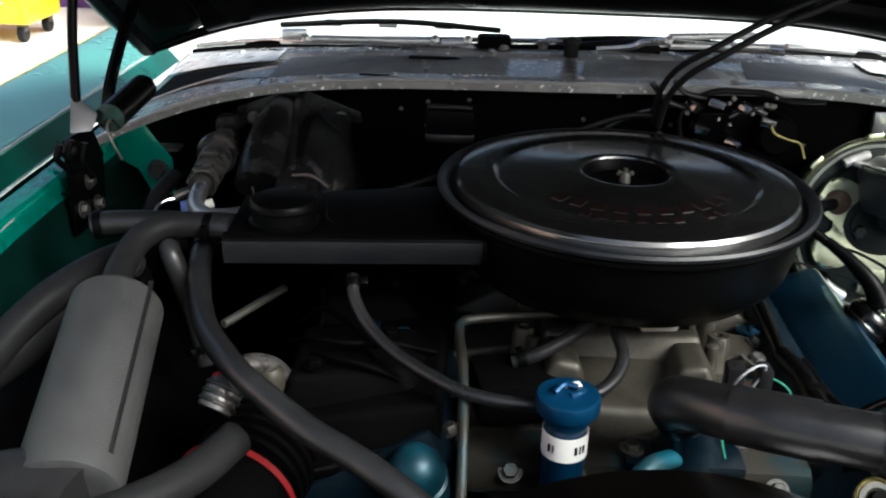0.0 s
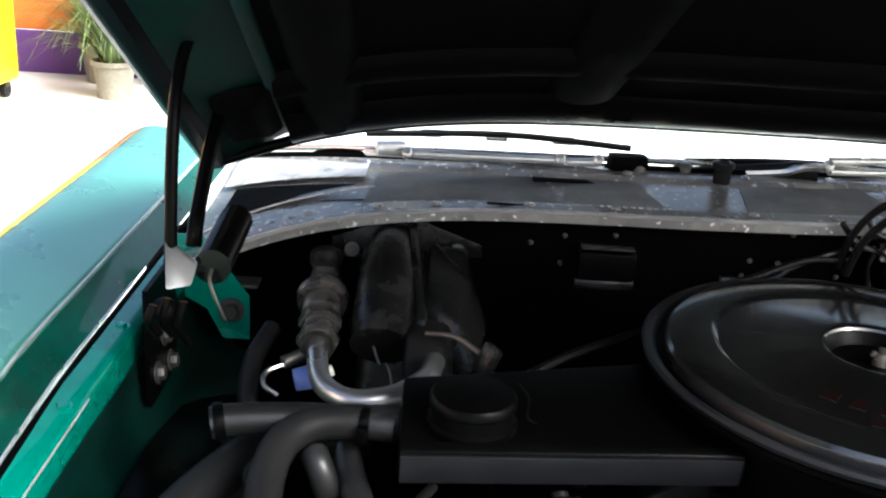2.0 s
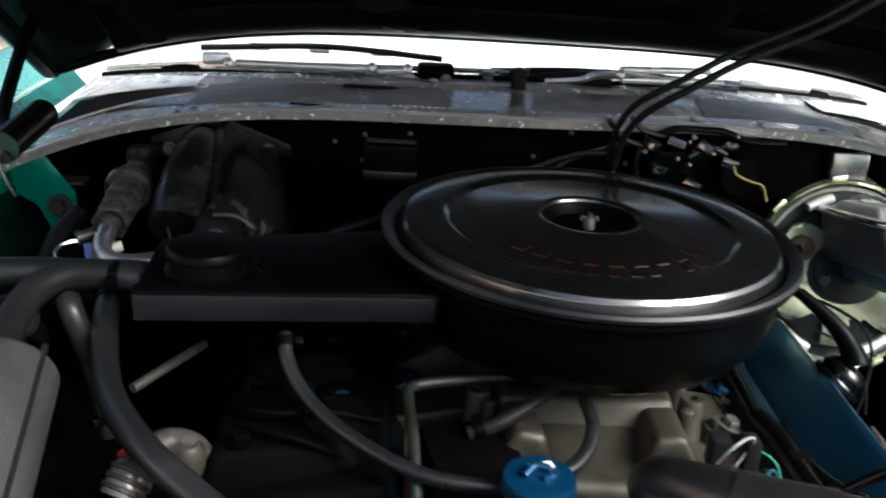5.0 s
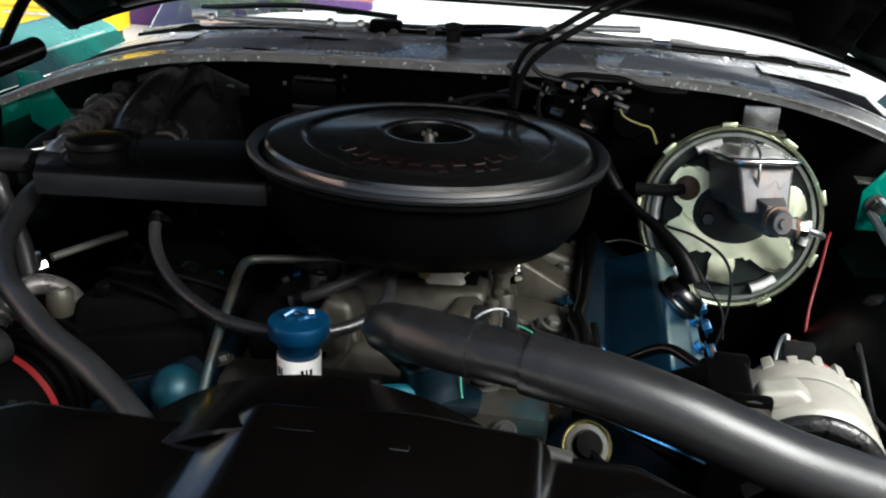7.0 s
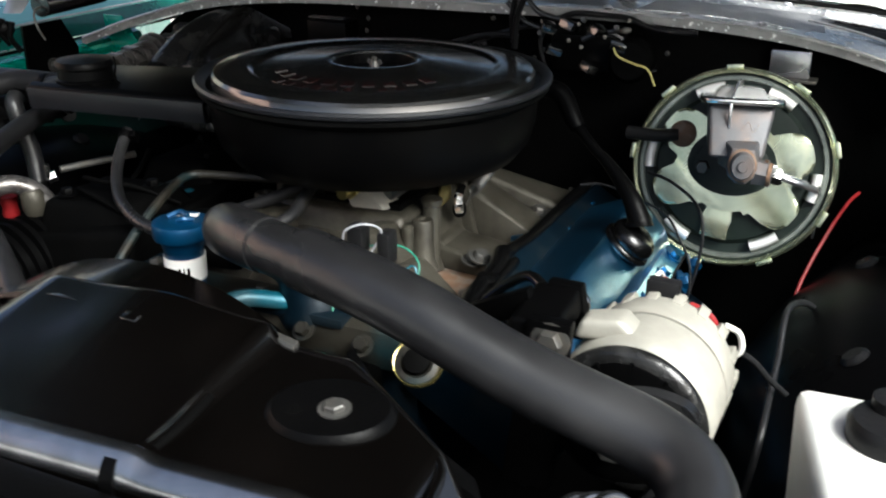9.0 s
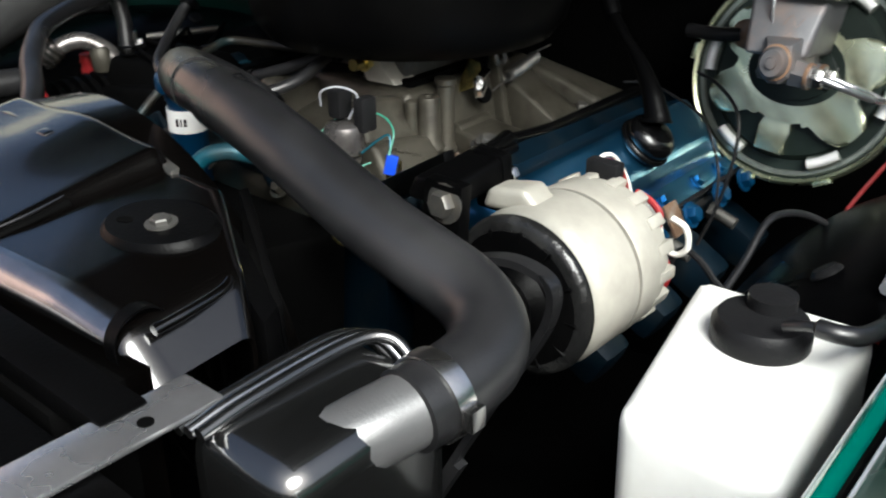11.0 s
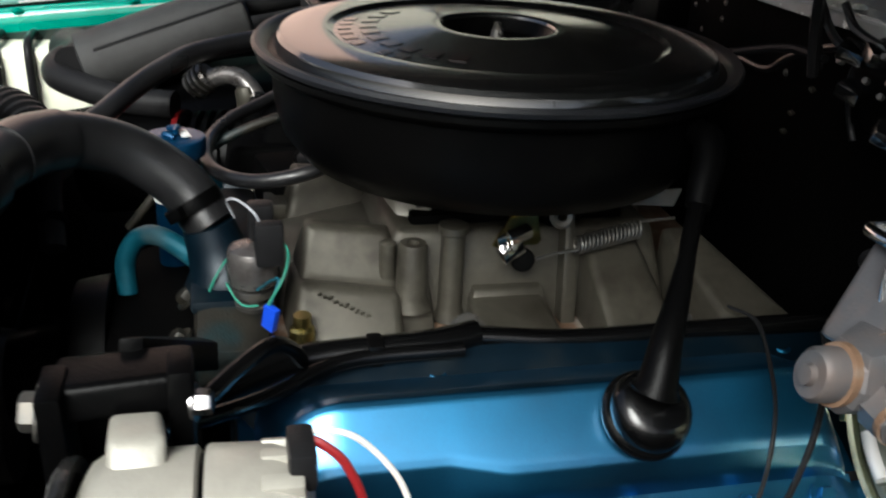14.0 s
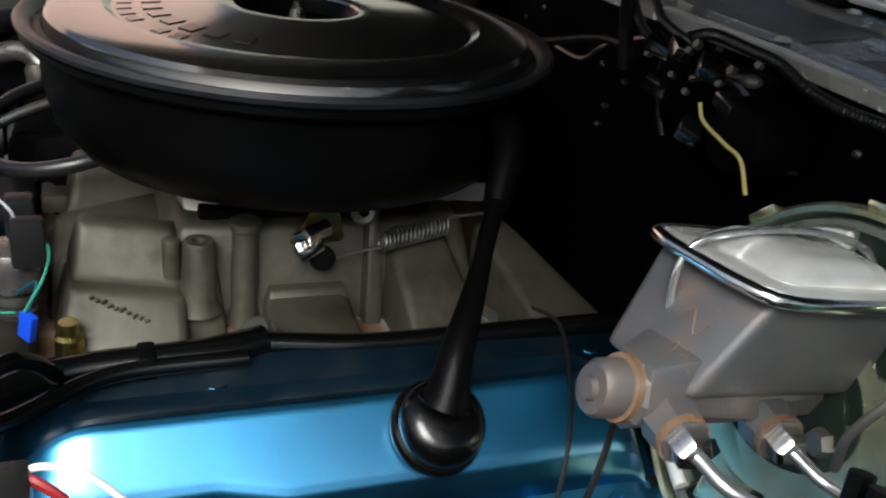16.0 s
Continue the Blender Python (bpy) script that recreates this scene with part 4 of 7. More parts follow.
def carburetor():
    c = thing("carburetor", "grey four-barrel carburetor below the air cleaner", "carburetor", (0, 0.01, 0.822))
    part("base", box((0, 0.01, 0.829), (0.15, 0.19, 0.014), 0.004), FLAT, c)
    part("bowl", box((0, 0.0, 0.853), (0.125, 0.16, 0.04), 0.008), DULL, c)
    part("air_horn", box((0, 0.02, 0.877), (0.11, 0.15, 0.02), 0.006), CAST, c)
    part("choke_housing", lathe([(0, 0), (0.024, 0), (0.024, 0.015), (0.018, 0.022), (0, 0.022)], 20, aim((0.062, 0.045, 0.842), (1, 0, 0))), FLAT, c)
    part("fuel_inlet", join(tube([(0.02, -0.08, 0.852), (0.02, -0.105, 0.852)], 0.011, 6, smooth=False), tube([(0.02, -0.10, 0.852), (0.02, -0.12, 0.852)], 0.007, 10)), BRASS, c)
    part("throttle_lever", plate([(-0.02, -0.018), (0.012, -0.022), (0.02, 0.0), (0.008, 0.02), (-0.012, 0.022)], 0.003, pose(0.086, 0.008, 0.822, 90, 20, 90)), BRASS, c, "gold zinc throttle lever")
    for q, size, turn in (((0.1120, -0.0007, 0.8319), (0.010, 0.020, 0.010), (18, 20, 20)), ((0.1140, -0.0074, 0.8174), (0.010, 0.022, 0.010), (18, -10, 20)), ((0.1130, -0.0150, 0.8250), (0.004, 0.008, 0.014), (18, 0, 10))):
        part("throttle_clip", box(q, size, 0.0012, turn), CHROME, c, "bright plated clip")
    part("clip_button", lathe([(0, 0), (0.0095, 0), (0.0105, 0.003), (0.0095, 0.007), (0.004, 0.008), (0, 0.008)], 24, aim((0.1060, 0.0054, 0.8062), (1, -0.2, 0.25))), FLAT, c, "black round button")
    a0, a1 = Vector((0.1080, 0.0511, 0.8171)), Vector((0.1100, 0.1058, 0.8315))
    coil = [a0.lerp(a1, k / 170) + 0.0072 * Vector((math.cos(k * 0.60), 0, math.sin(k * 0.60))) for k in range(171)]
    part("return_spring", tube([(0.1140, 0.0148, 0.8097), (0.1100, 0.0344, 0.8121), *coil, (0.1100, 0.1375, 0.8407)], 0.0014, 5, smooth=False), DULL, c)
    part("cable_bracket", plate([(0, 0), (0.05, 0.0), (0.055, 0.016), (0.0, 0.012)], 0.003, pose(0.10, 0.085, 0.852, 90, 0, 80)), DULL, c)


carburetor()


def air_cleaner():
    a = thing("air_cleaner", "round black air cleaner housing with a side snorkel", "air cleaner", (0, 0, 0.872))
    part("base", lathe([(0, 0.874), (0.10, 0.874), (0.15, 0.868), (0.172, 0.874), (0.186, 0.892), (0.192, 0.915), (0.1945, 0.945), (0.1985, 0.948), (0.2035, 0.950), (0.2065, 0.953), (0.2065, 0.957), (0.203, 0.9595), (0, 0.9595)], 96), SATIN, a)
    lid = part("lid", lathe([(0, 0.957), (0.1958, 0.957), (0.1955, 0.9585), (0.192, 0.958), (0.1905, 0.9605), (0.1890, 0.9685), (0.1862, 0.9722), (0.180, 0.9738), (0.168, 0.9749), (0.155, 0.9757), (0.1475, 0.9755), (0.1445, 0.9735), (0.1415, 0.9720), (0.137, 0.9722), (0.12, 0.9738), (0.09, 0.9768), (0.06, 0.9800), (0.053, 0.9806), (0.0500, 0.9796), (0.0488, 0.9775), (0.0484, 0.9612), (0, 0.9610)], 128), GLOSS, a, "gloss black stamped lid", smooth=25)
    # The dish gets a darker, duller black than the lid, as painted shade.
    part("dish", lathe([(0, 0.9655), (0.034, 0.9655), (0.041, 0.9665), (0.045, 0.9715), (0.0482, 0.9770), (0.0483, 0.9615), (0, 0.9615)], 64), SATIN, lid, "sunken dish darkened for shade", smooth=40)
    part("rolled_rim", lathe([(0.1958, 0.957), (0.2055, 0.9583), (0.2092, 0.9605), (0.2100, 0.9640), (0.2078, 0.9668), (0.2035, 0.9666), (0.199, 0.9632), (0.1956, 0.9586)], 128), SHEEN, lid, "satin black rolled rim", smooth=40)
    wing = part("wing_nut", join(lathe([(0, 0.966), (0.007, 0.966), (0.006, 0.973), (0.0045, 0.977), (0, 0.977)], 16),
                                 box((0.006, 0.0, 0.976), (0.007, 0.0025, 0.006), 0.001, (0, -25, 0)), box((-0.006, 0.0, 0.976), (0.007, 0.0025, 0.006), 0.001, (0, 25, 0))), DULL, a, "dull steel wing nut")
    part("stud", lathe([(0, 0.973), (0.003, 0.973), (0.003, 0.982), (0, 0.983)], 12), DULL, wing)
    # two faded bars of print, letter by letter
    for n, r, spread, size in ((10, 0.112, 1.05, 0.013), (9, 0.132, 0.66, 0.010)):
        for k in range(n):
            if n == 9 and k == 6:
                continue
            an = -math.pi / 2 + 0.14 + spread * ((k / (n - 1)) - 0.5) * 1.9 * 0.9
            zz = 0.9738 + (0.12 - r) * 0.103 + 0.0004
            part("print_mark", moved(box((0, 0, 0), (size, size * 1.1, 0.0006)), pose(r * math.cos(an), r * math.sin(an), zz, 0, 0, math.degrees(an) + 90) @ pose(0, 0, 0, 5.9, 0, 0)), RED_DK, lid, "faded dark red print")
    sn = part("snorkel", join(
        hull([(-0.425, -0.128, 0.903), (-0.15, -0.122, 0.912), (-0.13, 0.03, 0.915), (-0.425, -0.02, 0.907)],
             [(-0.425, -0.128, 0.931), (-0.15, -0.122, 0.938), (-0.13, 0.03, 0.950), (-0.425, -0.02, 0.940)], 0.006),
        hull([(-0.424, -0.131, 0.925), (-0.155, -0.126, 0.934), (-0.155, -0.118, 0.934), (-0.424, -0.122, 0.925)],
             [(-0.424, -0.131, 0.932), (-0.155, -0.126, 0.940), (-0.155, -0.118, 0.944), (-0.424, -0.122, 0.937)], 0.002)), SATIN, a)
    # Thin lighter skin paints the bluish light on the snorkel front.
    part("front_face", hull([(-0.423, -0.1320, 0.9045), (-0.156, -0.1262, 0.9135), (-0.156, -0.1235, 0.9135), (-0.423, -0.1290, 0.9045)], [(-0.423, -0.1340, 0.9300), (-0.156, -0.1285, 0.9380), (-0.156, -0.1255, 0.9380), (-0.423, -0.1310, 0.9300)], 0.0012), SHEEN, sn, "satin black front flange lightened blue for front light")
    part("vacuum_motor", lathe([(0, 0.932), (0.036, 0.932), (0.037, 0.940), (0.034, 0.942), (0.0335, 0.953), (0.0355, 0.955), (0.0355, 0.960), (0.033, 0.963), (0.028, 0.9635), (0.012, 0.966), (0, 0.966)], 36, Matrix.Translation((-0.367, -0.088, 0))), SATIN, sn, "black domed vacuum motor cap")
    part("clip", tube([(-0.33, -0.075, 0.967), (-0.322, -0.082, 0.958), (-0.322, -0.085, 0.942), (-0.312, -0.085, 0.935)], 0.0012, 6), FLAT, sn)


air_cleaner()


def oil_filler():
    o = thing("oil_filler", "blue oil filler tube with a twist cap and white label", "oil filler", (-0.074, -0.283, 0.72))
    ax = (-0.073, -0.280)
    t = Matrix.Translation((ax[0], ax[1], 0))
    part("tube", lathe([(0.0, 0.70), (0.020, 0.70), (0.020, 0.832), (0.0215, 0.834), (0.0215, 0.838), (0, 0.838)], 28, t), BLUE_CAP, o)
    part("label", lathe([(0.0207, 0.800), (0.0213, 0.800), (0.0213, 0.825), (0.0207, 0.825)], 32, t), LABEL, o, "white paper label with dark red marks")
    for k, an in enumerate((-2.35, -2.15, -1.15, -0.95, -0.75)):
        part("print_mark", moved(box((0, 0, 0), (0.0016 if k % 2 else 0.0026, 0.0008, 0.008)), t @ pose(0.0216 * math.cos(an), 0.0216 * math.sin(an), 0.8125, 0, 0, math.degrees(an) + 90)), RED_DK, o)
    cap = part("cap", lathe([(0, 0.836), (0.0215, 0.836), (0.0225, 0.842), (0.0285, 0.8445), (0.0295, 0.848), (0.0295, 0.8575), (0.0285, 0.8605), (0.024, 0.862), (0.018, 0.8612), (0.012, 0.8625), (0, 0.864)], 40, t), BLUE_CAP, o)
    part("grip", join(tube([(ax[0] - 0.013, ax[1] - 0.004, 0.864), (ax[0] - 0.004, ax[1] + 0.004, 0.868), (ax[0] + 0.008, ax[1] + 0.002, 0.867)], 0.003, 8), tube([(ax[0] + 0.002, ax[1] - 0.008, 0.864), (ax[0] + 0.009, ax[1] - 0.006, 0.866), (ax[0] + 0.014, ax[1] + 0.002, 0.864)], 0.003, 8)), BLUE_CAP, cap)
    part("cap_label", box((ax[0] + 0.002, ax[1] + 0.010, 0.8640), (0.020, 0.008, 0.0010), 0.0003, (0, 0, 15)), LABEL, cap, "white printed marks on the cap")


oil_filler()


def water_outlet():
    w = thing("water_outlet", "blue painted thermostat housing with a vacuum switch", "thermostat housing", (0.06, -0.245, 0.76))
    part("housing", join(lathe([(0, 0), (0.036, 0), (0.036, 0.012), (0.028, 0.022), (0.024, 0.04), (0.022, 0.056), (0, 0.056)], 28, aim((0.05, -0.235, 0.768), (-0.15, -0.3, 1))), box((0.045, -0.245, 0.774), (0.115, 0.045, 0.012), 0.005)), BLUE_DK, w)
    part("bypass_pipe", tube([(-0.008, -0.325, 0.735), (-0.015, -0.325, 0.765), (-0.012, -0.312, 0.787), (0.005, -0.292, 0.795), (0.03, -0.265, 0.786), (0.055, -0.245, 0.778)], 0.009, 14), TEAL, w)
    part("bolt", hexhead((-0.004, -0.245, 0.781), (0, 0, 1), 0.008, 0.007), DULL, w)
    s = thing("vacuum_switch", "silver thermal vacuum switch with stacked hex collars", "sensor", (0.103, -0.217, 0.758), "")
    q = Matrix.Translation((0.103, -0.217, 0))
    part("stem", join(lathe([(0, 0.755), (0.011, 0.755), (0.011, 0.772), (0, 0.772)], 6, q), lathe([(0.008, 0.772), (0.014, 0.774), (0.016, 0.779), (0.010, 0.781), (0.010, 0.785), (0.017, 0.787), (0.017, 0.793), (0.011, 0.795), (0.011, 0.80), (0, 0.80)], 24, q)), DULL, s)
    part("body", lathe([(0, 0.797), (0.019, 0.797), (0.0205, 0.801), (0.0205, 0.822), (0.0185, 0.8265), (0.010, 0.8285), (0, 0.8285)], 30, q), FITTING, s)
    part("connector", join(box((0.092, -0.21, 0.845), (0.018, 0.02, 0.03), 0.004), box((0.122, -0.205, 0.838), (0.014, 0.022, 0.036), 0.004)), RUBBER, s)
    part("wire", tube([(0.085, -0.23, 0.845), (0.092, -0.235, 0.862), (0.108, -0.226, 0.868), (0.12, -0.213, 0.858), (0.108, -0.214, 0.832)], 0.0011, 8), GREY_W, s)
    part("bare_wire", tube([(0.157, -0.209, 0.803), (0.152, -0.196, 0.825), (0.128, -0.192, 0.836), (0.094, -0.205, 0.832), (0.080, -0.232, 0.812), (0.084, -0.252, 0.780), (0.10, -0.262, 0.74)], 0.0010, 6), GREEN_W, s, "thin green wire")
    part("bare_wire", tube([(0.098, -0.232, 0.790), (0.112, -0.238, 0.800), (0.128, -0.228, 0.790), (0.138, -0.215, 0.793)], 0.0009, 6), GREEN_W, s, "thin green wire")
    g = thing("wire_tag", "bright blue plastic tag on a thin wire", "tag", (0.158, -0.207, 0.785))
    part("tag", box((0.158, -0.207, 0.793), (0.012, 0.006, 0.020), 0.001, (0, 12, 40)), BLUE_P, g)
    part("wire", tube([(0.157, -0.207, 0.803), (0.15, -0.20, 0.82), (0.14, -0.205, 0.815), (0.125, -0.215, 0.80)], 0.0012, 6), TEAL, g)


water_outlet()


def alternator():
    a = thing("alternator", "cast aluminium alternator with a black fan pulley", "alternator", (0.405, -0.24, 0.72))
    c = Vector((0.402, -0.315, 0.779))
    ax = Vector((0.03, 1, 0.0)).normalized()
    M = aim(c, ax) @ Matrix.Scale(0.955, 4)
    part("front_case", lathe([(0, 0.0), (0.055, 0.0), (0.0655, 0.006), (0.0705, 0.014), (0.0705, 0.060), (0.068, 0.062), (0, 0.062)], 48, M), ALT, a)
    part("stator", lathe([(0, 0.062), (0.0665, 0.062), (0.0665, 0.065), (0, 0.065)], 48, M), FLAT, a)
    part("rear_case", lathe([(0, 0.065), (0.0700, 0.065), (0.0710, 0.067), (0.070, 0.100), (0.064, 0.116), (0.05, 0.122), (0, 0.123)], 48, M), ALT, a)
    for k in range(18):
        an = 2 * math.pi * k / 18
        part("fin", moved(box((0.0655 * math.cos(an), 0.0655 * math.sin(an), 0.105), (0.012, 0.011, 0.022), 0.002, (0, 0, math.degrees(an))), M), ALT, a)
    part("fan", lathe([(0, -0.018), (0.03, -0.018), (0.056, -0.015), (0.0600, -0.013), (0.0600, -0.002), (0, -0.002)], 48, M), SATIN, a)
    part("fan_rim", lathe([(0.058, -0.014), (0.064, -0.0125), (0.0685, -0.009), (0.0695, -0.005), (0.0685, -0.002), (0.058, -0.003)], 56, M), MOULD, a, "dusty black fan rim")
    for k in range(12):
        an = 2 * math.pi * k / 12
        part("blade", moved(box((0.048 * math.cos(an), 0.048 * math.sin(an), -0.008), (0.024, 0.003, 0.016), 0.0, (25, 0, math.degrees(an))), M), SATIN, a)
    part("pulley", lathe([(0, -0.046), (0.030, -0.046), (0.038, -0.043), (0.030, -0.032), (0.038, -0.021), (0.03, -0.017), (0, -0.017)], 40, M), SATIN, a)
    part("nut", moved(lathe([(0, -0.058), (0.011, -0.058), (0.013, -0.054), (0.013, -0.046), (0, -0.046)], 6), M), DULL, a)
    part("ear", hull([(0.346, -0.303, 0.832), (0.405, -0.30, 0.838), (0.405, -0.27, 0.838), (0.346, -0.276, 0.832)], [(0.352, -0.301, 0.850), (0.385, -0.30, 0.856), (0.385, -0.270, 0.856), (0.352, -0.274, 0.850)], 0.006, 3), ALT, a)
    plug = part("plug", box((0.400, -0.205, 0.846), (0.030, 0.014, 0.022), 0.003), RUBBER, a)
    part("wire", tube([(0.392, -0.204, 0.850), (0.398, -0.196, 0.853), (0.403, -0.182, 0.840), (0.406, -0.172, 0.808), (0.412, -0.178, 0.765), (0.43, -0.185, 0.73)], 0.0026, 8), RED, plug)
    part("wire", tube([(0.388, -0.204, 0.850), (0.392, -0.192, 0.856), (0.392, -0.172, 0.846), (0.394, -0.150, 0.815), (0.40, -0.145, 0.775), (0.41, -0.17, 0.735)], 0.0018, 8), WHITE_W, plug)
    part("wire", tube([(0.4217, -0.1880, 0.8292), (0.4358, -0.1880, 0.8245), (0.4460, -0.1880, 0.8134), (0.4419, -0.1880, 0.7924), (0.4348, -0.1880, 0.7689), (0.4406, -0.1880, 0.7498), (0.4523, -0.1880, 0.7458), (0.4589, -0.1880, 0.7632), (0.4551, -0.1880, 0.7756)], 0.0030, 8), RED, a)
    part("wire", tube([(0.4267, -0.1820, 0.8183), (0.4408, -0.1820, 0.8066), (0.4465, -0.1820, 0.7906), (0.4586, -0.1820, 0.7805), (0.4701, -0.1820, 0.7894), (0.4671, -0.1820, 0.8064), (0.4538, -0.1820, 0.8124)], 0.0028, 8), WHITE_W, a)
    part("wire", tube([(0.4542, -0.1800, 0.7700), (0.4657, -0.1800, 0.7862), (0.4817, -0.1800, 0.7812), (0.4972, -0.1800, 0.7667), (0.5144, -0.1800, 0.7538)], 0.0030, 8), RUBBER, a)
    b = thing("alternator_bracket", "black painted alternator mounting bracket", "bracket", (0.33, -0.31, 0.74))
    part("block", hull([(0.296, -0.336, 0.838), (0.346, -0.338, 0.838), (0.346, -0.262, 0.842), (0.296, -0.258, 0.840)], [(0.302, -0.332, 0.857), (0.342, -0.334, 0.859), (0.342, -0.266, 0.864), (0.302, -0.262, 0.861)], 0.005, 3), SATIN, b)
    part("arm", hull([(0.300, -0.338, 0.70), (0.345, -0.338, 0.70), (0.345, -0.322, 0.70), (0.300, -0.322, 0.70)], [(0.318, -0.338, 0.862), (0.356, -0.338, 0.862), (0.356, -0.324, 0.862), (0.318, -0.324, 0.862)], 0.004), SATIN, b)
    part("arm", hull([(0.318, -0.272, 0.815), (0.352, -0.272, 0.815), (0.352, -0.258, 0.815), (0.318, -0.258, 0.815)], [(0.312, -0.272, 0.866), (0.344, -0.272, 0.866), (0.344, -0.258, 0.866), (0.312, -0.258, 0.866)], 0.004), SATIN, b)
    part("brace", hull([(0.19, -0.262, 0.775), (0.31, -0.300, 0.845), (0.31, -0.285, 0.845), (0.20, -0.245, 0.775)], [(0.19, -0.262, 0.800), (0.305, -0.300, 0.868), (0.305, -0.285, 0.868), (0.20, -0.245, 0.800)], 0.004), SATIN, b)
    part("bolt", hexhead((0.339, -0.338, 0.845), (0, -1, 0.1), 0.011, 0.010), DULL, b)
    part("bolt", hexhead((0.338, -0.258, 0.843), (0.2, 1, 0.1), 0.0075, 0.010), STEEL, b, "bright hex bolt")


alternator()


def battery_cable(pts, r):
    c = thing("battery_cable", "thick black battery cable past the alternator", "cable", pts[0])
    part("cable", tube(pts, r, 12), HOSE, c)


battery_cable([(0.47, -0.2558, 0.5886), (0.492, -0.2408, 0.6686), (0.5, -0.2258, 0.7286), (0.5, -0.1778, 0.7483), (0.5, -0.133, 0.766), (0.5, -0.0747, 0.7907), (0.52, 0.0053, 0.7607), (0.54, 0.0653, 0.6907)], 0.0034)


def breather():
    p = thing("pcv_breather", "black rubber breather tube with a bellows grommet", "breather", (0.29, 0.037, 0.785))
    M = aim((0.3060, 0.0305, 0.7815), (0.64, 0.04, 0.76))
    part("grommet", lathe([(0, 0), (0.026, 0.0), (0.0275, 0.008), (0.0268, 0.011), (0.0282, 0.014), (0.0280, 0.019), (0.0255, 0.0245), (0.0215, 0.028), (0.0170, 0.0300), (0, 0.030)], 40, M), BOOT, p, "glossy black bulged grommet")
    part("grommet_rim", lathe([(0.0262, 0.003), (0.0300, 0.0035), (0.0312, 0.006), (0.0308, 0.0085), (0.0290, 0.0105), (0.0262, 0.0105)], 44, M), BOOT, p, "glossy black grommet rim")
    part("valve", tube([(0.3230, 0.0274, 0.8125), (0.3210, 0.0299, 0.8208), (0.3090, 0.0378, 0.8403), (0.2880, 0.0523, 0.8597), (0.2620, 0.0687, 0.8779)], lambda s: 0.0170 - 0.0108 * s ** 0.8 + 0.0012 * math.exp(-((s - 0.10) / 0.04) ** 2), 18), SATIN, p)
    part("tube", tube([(0.2640, 0.0672, 0.8749), (0.2430, 0.0794, 0.8891), (0.2250, 0.0910, 0.9015)], lambda s: 0.0060 + 0.0008 * s, 14), SATIN, p)
    part("elbow", tube([(0.2260, 0.0909, 0.8999), (0.2170, 0.0962, 0.9105), (0.2040, 0.1054, 0.9279), (0.1920, 0.1089, 0.9380), (0.1760, 0.1096, 0.9388)], lambda s: 0.0092 + 0.0026 * math.sin(2.6 * s), 16), SATIN, p)



breather()


def ground_wire():
    w = thing("ground_wire", "thin black wire hanging past the valve cover", "wire", (0.3750, 0.0826, 0.7532))
    part("wire", tube([(0.2200, 0.1349, 0.8140), (0.2500, 0.1416, 0.8164), (0.3000, 0.1254, 0.8095), (0.3380, 0.1089, 0.7994), (0.3600, 0.0963, 0.7741), (0.3750, 0.0826, 0.7532), (0.3800, 0.0757, 0.7182)], 0.0016, 8), RUBBER, w)


ground_wire()


